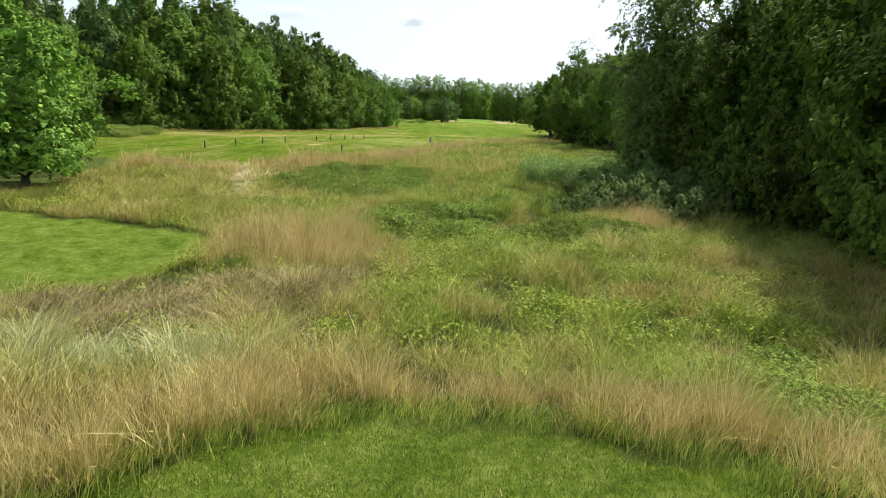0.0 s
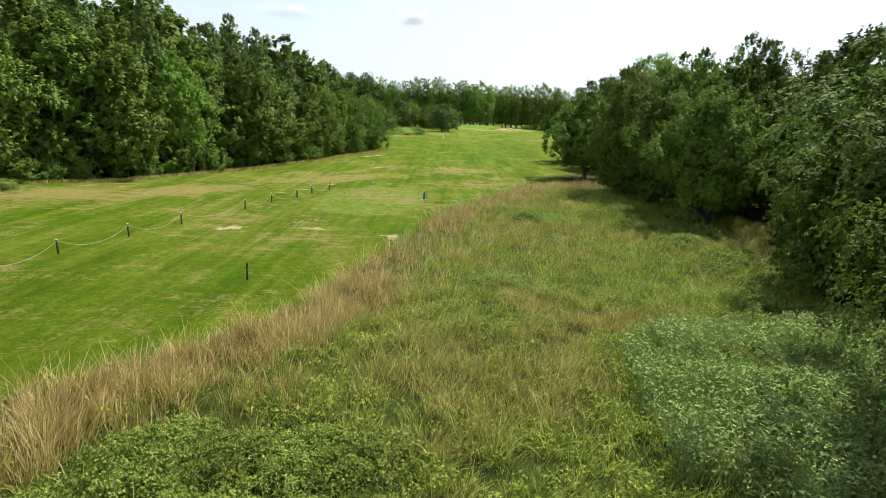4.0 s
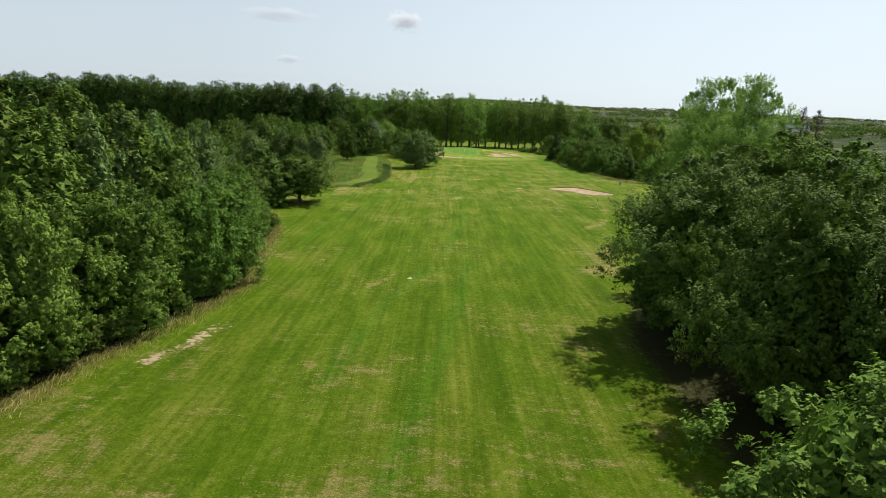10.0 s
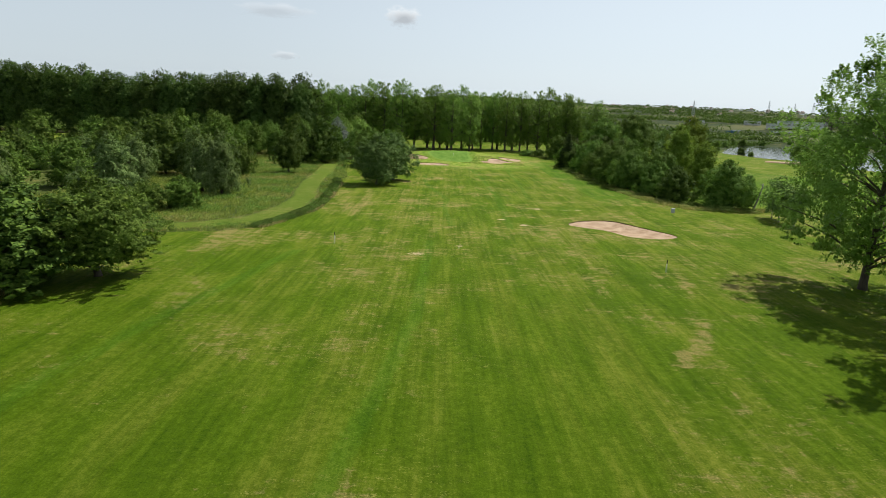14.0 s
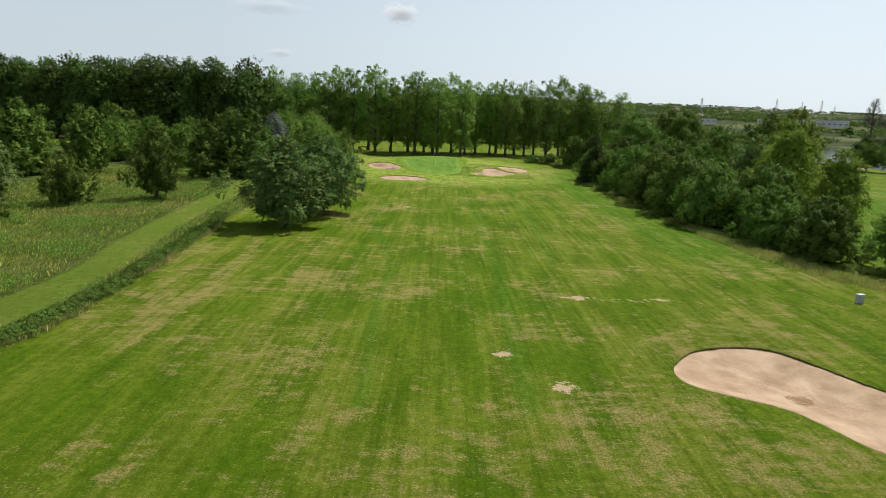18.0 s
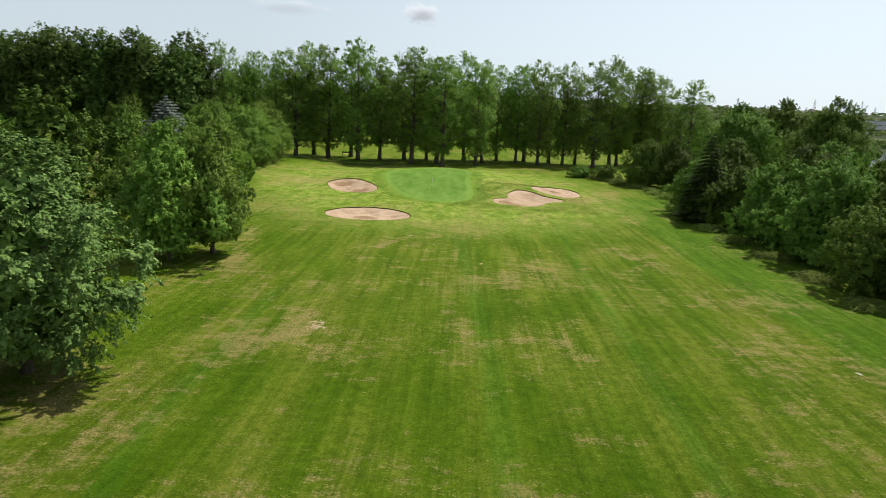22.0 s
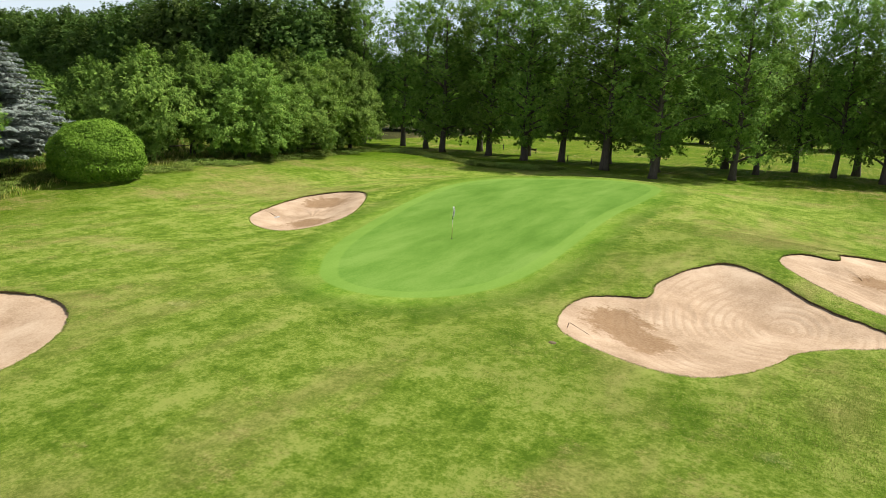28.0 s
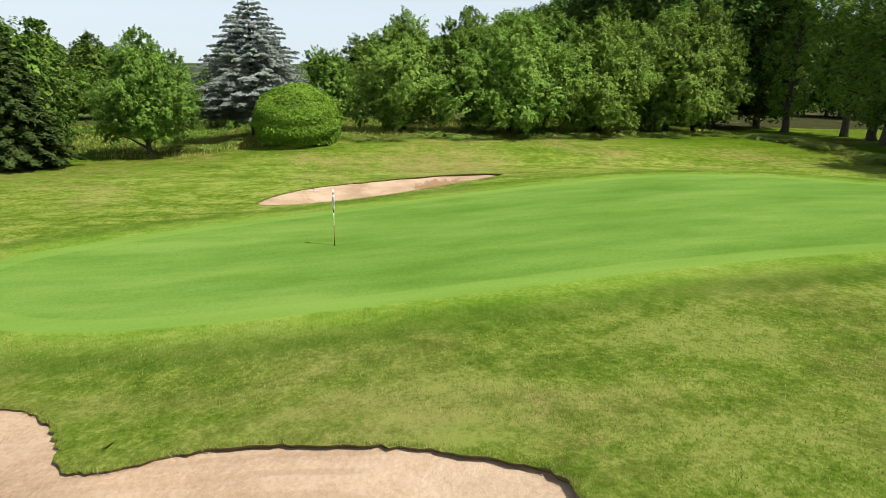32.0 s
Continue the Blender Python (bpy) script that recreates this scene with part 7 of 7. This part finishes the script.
def bare_tree(x, y, h, seed):
    r = random.Random(seed)
    ob = tagged(new("bare_tree"), "tall leafless dead tree", "tree")
    bm = bmesh.new()
    tube(bm, [(0, 0, -0.5), (0.2, 0, h * 0.4), (-0.2, 0.2, h * 0.75), (0.1, 0, h)], [0.9, 0.7, 0.45, 0.12], 7)
    part("trunk", bm_mesh("trunk", bm, BARK, True), ob)
    bm = bmesh.new()
    for k in range(90):
        z, a = h * (0.45 + 0.5 * r.random()), r.uniform(0, 6.28)
        ln = (h - z) * 0.35 + 1.6
        e = (ln * math.cos(a), ln * math.sin(a), z + ln * 0.55)
        tube(bm, [(0, 0, z), (e[0] * 0.5, e[1] * 0.5, z + ln * 0.2), e], [0.22, 0.16, 0.06], 4, False)
        tube(bm, [(e[0] * 0.5, e[1] * 0.5, z + ln * 0.2), (e[0] * 0.7, e[1] * 0.7 + 0.8, z + ln * 0.8)], [0.13, 0.05], 4, False)
    part("bare_crown", bm_mesh("bare_crown", bm, BARK), ob)
    return stand(ob, x, y)


bare_tree(384, 765, 49, 1)
bare_tree(402, 768, 47, 2)
for x, y, h in ((376, 752, 17), (388, 756, 15), (400, 760, 18), (412, 764, 16), (366, 748, 12)):
    plant("far", x, y, h, h * 0.5, "trees across the lake")

WALL_BROWN = plain_material("brown_cladding", (0.20, 0.17, 0.16), (0.30, 0.27, 0.26), 0.4, 0.6, 0.1)
WALL_PALE = plain_material("pale_cladding", (0.50, 0.51, 0.52), (0.66, 0.67, 0.68), 0.4, 0.6, 0.1, stretch=(1, 1, 0.2))
ROOF_GREY = plain_material("grey_roof", (0.24, 0.25, 0.27), (0.38, 0.39, 0.41), 0.4, 0.6, 0.1)
ROOF_TILE = plain_material("roof_tile", (0.14, 0.10, 0.08), (0.24, 0.18, 0.145), 0.8, 0.8, 0.3)
RENDER_WALL = plain_material("house_render", (0.50, 0.46, 0.40), (0.66, 0.62, 0.55), 0.6, 0.8, 0.2)
GLASS = plain_material("window_glass", (0.02, 0.025, 0.03), (0.05, 0.06, 0.07), 1, 0.1, 0.0, spec=0.5)


def far_at(az, d):
    a = radians(az)
    x, y = 17 + d * math.sin(a), 212 + d * math.cos(a)
    return x, y, at_land(x, y)


def works(az, d, w, h, deep, label):
    """A long industrial shed with a row of wall panels."""
    ob = tagged(new("works_building"), label, "building")
    box_part("wall", (-w / 2, 0, -2), (w / 2, deep, h), WALL_PALE, ob, 0.1)
    box_part("roof", (-w / 2 - 0.5, -0.5, h), (w / 2 + 0.5, deep + 0.5, h + 0.9), ROOF_GREY, ob, 0.1, "grey flat roof")
    n = int(w / 7)
    for k in range(n):
        x = -w / 2 + (k + 0.5) * w / n
        box_part("panel", (x - 2.2, -0.08, h * 0.30), (x + 2.2, 0.06, h * 0.52), WALL_BROWN, ob, 0.0, "brown wall panel")
    x, y, z = far_at(az, d)
    ob.matrix_basis = pose(x, y, z, 0, 0, -az)
    return ob


works(30.65, 1190, 76, 9.5, 30, "long pale industrial shed with brown panels")
works(28.6, 1170, 22, 6, 20, "low pale works building beside a car park")
works(22.6, 1180, 26, 6, 16, "low pale works building beyond the trees")
works(33.6, 1500, 60, 9, 25, "pale works building on the slope")
works(26.9, 1300, 30, 6, 18, "grey works building by the road")


def lorry(az, d, body, label):
    ob = tagged(new("lorry"), label, "lorry")
    box_part("box_body", (-7, -1.25, 1.1), (5.2, 1.25, 3.9), body, ob, 0.05)
    cab = box_part("cab", (5.5, -1.2, 0.8), (7.6, 1.2, 3.4), BLUE, ob, 0.15, "dark blue cab")
    box_part("windscreen", (7.56, -1.0, 2.1), (7.66, 1.0, 3.0), GLASS, cab)
    box_part("chassis", (-7, -1.0, 0.7), (7, 1.0, 1.1), BLACK, ob)
    for x in (-5.5, -4.2, 4.2, 6.5):
        for s in (-1, 1):
            round_part("wheel", [(x, s * 0.85, 0.5), (x, s * 1.05, 0.5), (x, s * 1.2, 0.5)], [0.5, 0.5, 0.46], BLACK, ob, 12)
    x, y, z = far_at(az, d)
    ob.matrix_basis = pose(x, y, z - 0.05, 0, 0, 180 - az)
    return ob


lorry(32.0, 1082, RED, "red box lorry parked on the far road")
lorry(25.5, 1060, BLUE, "blue box lorry parked on the far road")
lorry(25.9, 1075, WHITE, "white box lorry parked on the far road")
lorry(29.0, 1086, WHITE, "white box lorry parked on the far road")
lorry(29.8, 1090, WHITE, "white box lorry parked on the far road")


def pylon(az, d, h):
    ob = tagged(new("electricity_pylon"), "tall grey lattice electricity pylon on the skyline", "pylon", "pylons on the skyline")
    bm = bmesh.new()
    w0, w1 = h * 0.10, h * 0.018
    lv = [i / 9 for i in range(10)]
    for sx in (-1, 1):
        for sy in (-1, 1):
            tube(bm, [(sx * w0, sy * w0, -3), (sx * (w0 + w1) * 0.4, sy * (w0 + w1) * 0.4, h * 0.5), (sx * w1, sy * w1, h)], [0.35, 0.3, 0.2], 4, False)
    for a, b in zip(lv, lv[1:]):
        wa, wb = w0 + (w1 - w0) * a, w0 + (w1 - w0) * b
        for s in (-1, 1):
            tube(bm, [(-wa, s * wa, h * a), (wb, s * wb, h * b)], [0.16, 0.16], 4, False)
            tube(bm, [(wa, s * wa, h * a), (-wb, s * wb, h * b)], [0.16, 0.16], 4, False)
    part("lattice", bm_mesh("lattice", bm, METAL), ob)
    for z, w in ((0.68, 0.20), (0.80, 0.16), (0.92, 0.12)):
        bm = bmesh.new()
        tube(bm, [(-w * h, 0, h * z), (0, 0, h * (z + 0.02)), (w * h, 0, h * z)], [0.15, 0.4, 0.15], 4)
        part("crossarm", bm_mesh("crossarm", bm, METAL), ob)
    x, y, z = far_at(az, d)
    ob.matrix_basis = pose(x, y, z, 0, 0, -az + 20)
    return ob


for az, d, h in ((22.0, 1700, 44), (27.6, 2500, 44), (29.4, 2900, 38), (30.7, 2800, 44), (31.6, 3000, 38)):
    pylon(az, d, h)


def house(seed):
    r = random.Random(seed)
    w, dp, h = r.uniform(9, 14), r.uniform(8, 10), r.uniform(3.5, 6)
    ob = tagged(new("house"), "small pale house with a tiled gable roof on the far hill", "house", "houses on the far hill")
    box_part("wall", (-w / 2, -dp / 2, -2), (w / 2, dp / 2, h), RENDER_WALL, ob)
    bm = bmesh.new()
    pts = [bm.verts.new(p) for p in ((-w / 2 - 0.5, -dp / 2 - 0.5, h), (w / 2 + 0.5, -dp / 2 - 0.5, h), (w / 2 + 0.5, dp / 2 + 0.5, h), (-w / 2 - 0.5, dp / 2 + 0.5, h), (-w / 2 - 0.5, 0, h + dp * 0.42), (w / 2 + 0.5, 0, h + dp * 0.42))]
    for f in ((0, 1, 5, 4), (2, 3, 4, 5), (1, 2, 5), (3, 0, 4), (0, 3, 2, 1)):
        bm.faces.new([pts[i] for i in f])
    part("roof", bm_mesh("roof", bm, ROOF_TILE), ob)
    for x in (-w * 0.28, w * 0.28):
        box_part("window", (x - 0.7, -dp / 2 - 0.05, h * 0.35), (x + 0.7, -dp / 2 + 0.05, h * 0.75), GLASS, ob)
    return ob


HOUSES = [house(i) for i in range(4)]
hr = random.Random(3)
for i in range(44):
    az, d = hr.uniform(14, 40), hr.uniform(1500, 3300)
    x, y, z = far_at(az, d)
    m = pose(x, y, z, 0, 0, hr.uniform(0, 360))
    if i < 4:
        HOUSES[i].matrix_basis = m
    else:
        copy_thing(HOUSES[i % 4], m)


# sand bunker on the next hole
def far_sand(x, y, w, deep):
    bm = bmesh.new()
    rows = []
    top = at_land(x, y) + 0.9
    for k, (q, dz) in enumerate(((1.08, -1.2), (1.0, -0.1), (0.8, -0.3), (0.4, -0.45))):
        rows.append([bm.verts.new((x + q * w * math.cos(a) * (1 + 0.14 * math.sin(3 * a)), y + q * deep * math.sin(a), top + dz)) for a in [2 * math.pi * i / 36 for i in range(36)]])
    for ra, rb in zip(rows, rows[1:]):
        for i in range(36):
            bm.faces.new((ra[i], ra[(i + 1) % 36], rb[(i + 1) % 36], rb[i]))
    bm.faces.new(rows[-1])
    tagged(new("bunker", bm_mesh("bunker", bm, SAND, True)), "pale sand bunker on the next fairway", "sand bunker", "", "structure")


far_sand(220, 538, 11, 5)


# ---- clouds, far out in the sky ----
def cloud_material(seed, dense):
    m = Nodes("cloud_white")
    p = m.coord((1, 1, 1), True)
    off = m.add("VectorMath", i0=p)
    off.inputs[1].default_value = (seed * 7.3, 0, seed * 3.1)
    lump = m.noise(off.outputs[0], 1.7, 6, 0.6)
    xyz = m.add("SeparateXYZ", Vector=p)
    r = m.add("VectorMath", i0=p)
    r.operation = "LENGTH"
    edge = m.math("ADD", r.outputs["Value"], m.math("MULTIPLY", m.math("SUBTRACT", 0.5, lump), 1.5))
    cover = m.math("MULTIPLY", m.step(edge, 0.95, 0.25), dense)
    # flat glowing card: sunlit top and shaded grey belly are painted in
    tone = m.math("ADD", m.math("MULTIPLY", xyz.outputs[2], 0.55), m.math("ADD", m.math("MULTIPLY", edge, 0.45), m.math("MULTIPLY", lump, 0.5)))
    glow = m.add("Emission", Color=m.ramp(tone, (0.25, (0.40, 0.43, 0.46)), (0.75, (0.74, 0.77, 0.79))))
    mx = m.add("MixShader", Fac=cover)
    m.t.links.new(m.add("BsdfTransparent").outputs[0], mx.inputs[1])
    m.t.links.new(glow.outputs[0], mx.inputs[2])
    m.t.links.new(mx.outputs[0], m.out.inputs[0])
    return m.mat


def cloud(az, el, w, h, seed, dense):
    d = 4300.0
    a, e = radians(az), radians(el)
    me = mesh_of("cloud", np.array([(-1, 0, -1), (1, 0, -1), (1, 0, 1), (-1, 0, 1)], float), np.array([[0, 1, 2, 3]]), cloud_material(seed, dense))
    ob = tagged(new("cloud", me), "small soft pale summer cloud", "cloud", kind="structure")
    ob.matrix_basis = pose(17 + d * math.sin(a) * math.cos(e), 150 + d * math.cos(a) * math.cos(e), 18 + d * math.sin(e), 0, 0, -az) @ Matrix.Diagonal((w / 2, 1, h / 2, 1))
    ob.visible_shadow = False
    return ob


cloud(-3.8, 8.0, 290, 165, 1, 0.9)
cloud(-14.8, 7.9, 560, 120, 2, 0.4)
cloud(-14.0, 4.3, 220, 70, 3, 0.45)

# spare tree models that stand nowhere
for kind in KINDS.values():
    for ob in kind:
        if ob.name not in USED:
            for o in (*ob.children, ob):
                bpy.data.objects.remove(o)
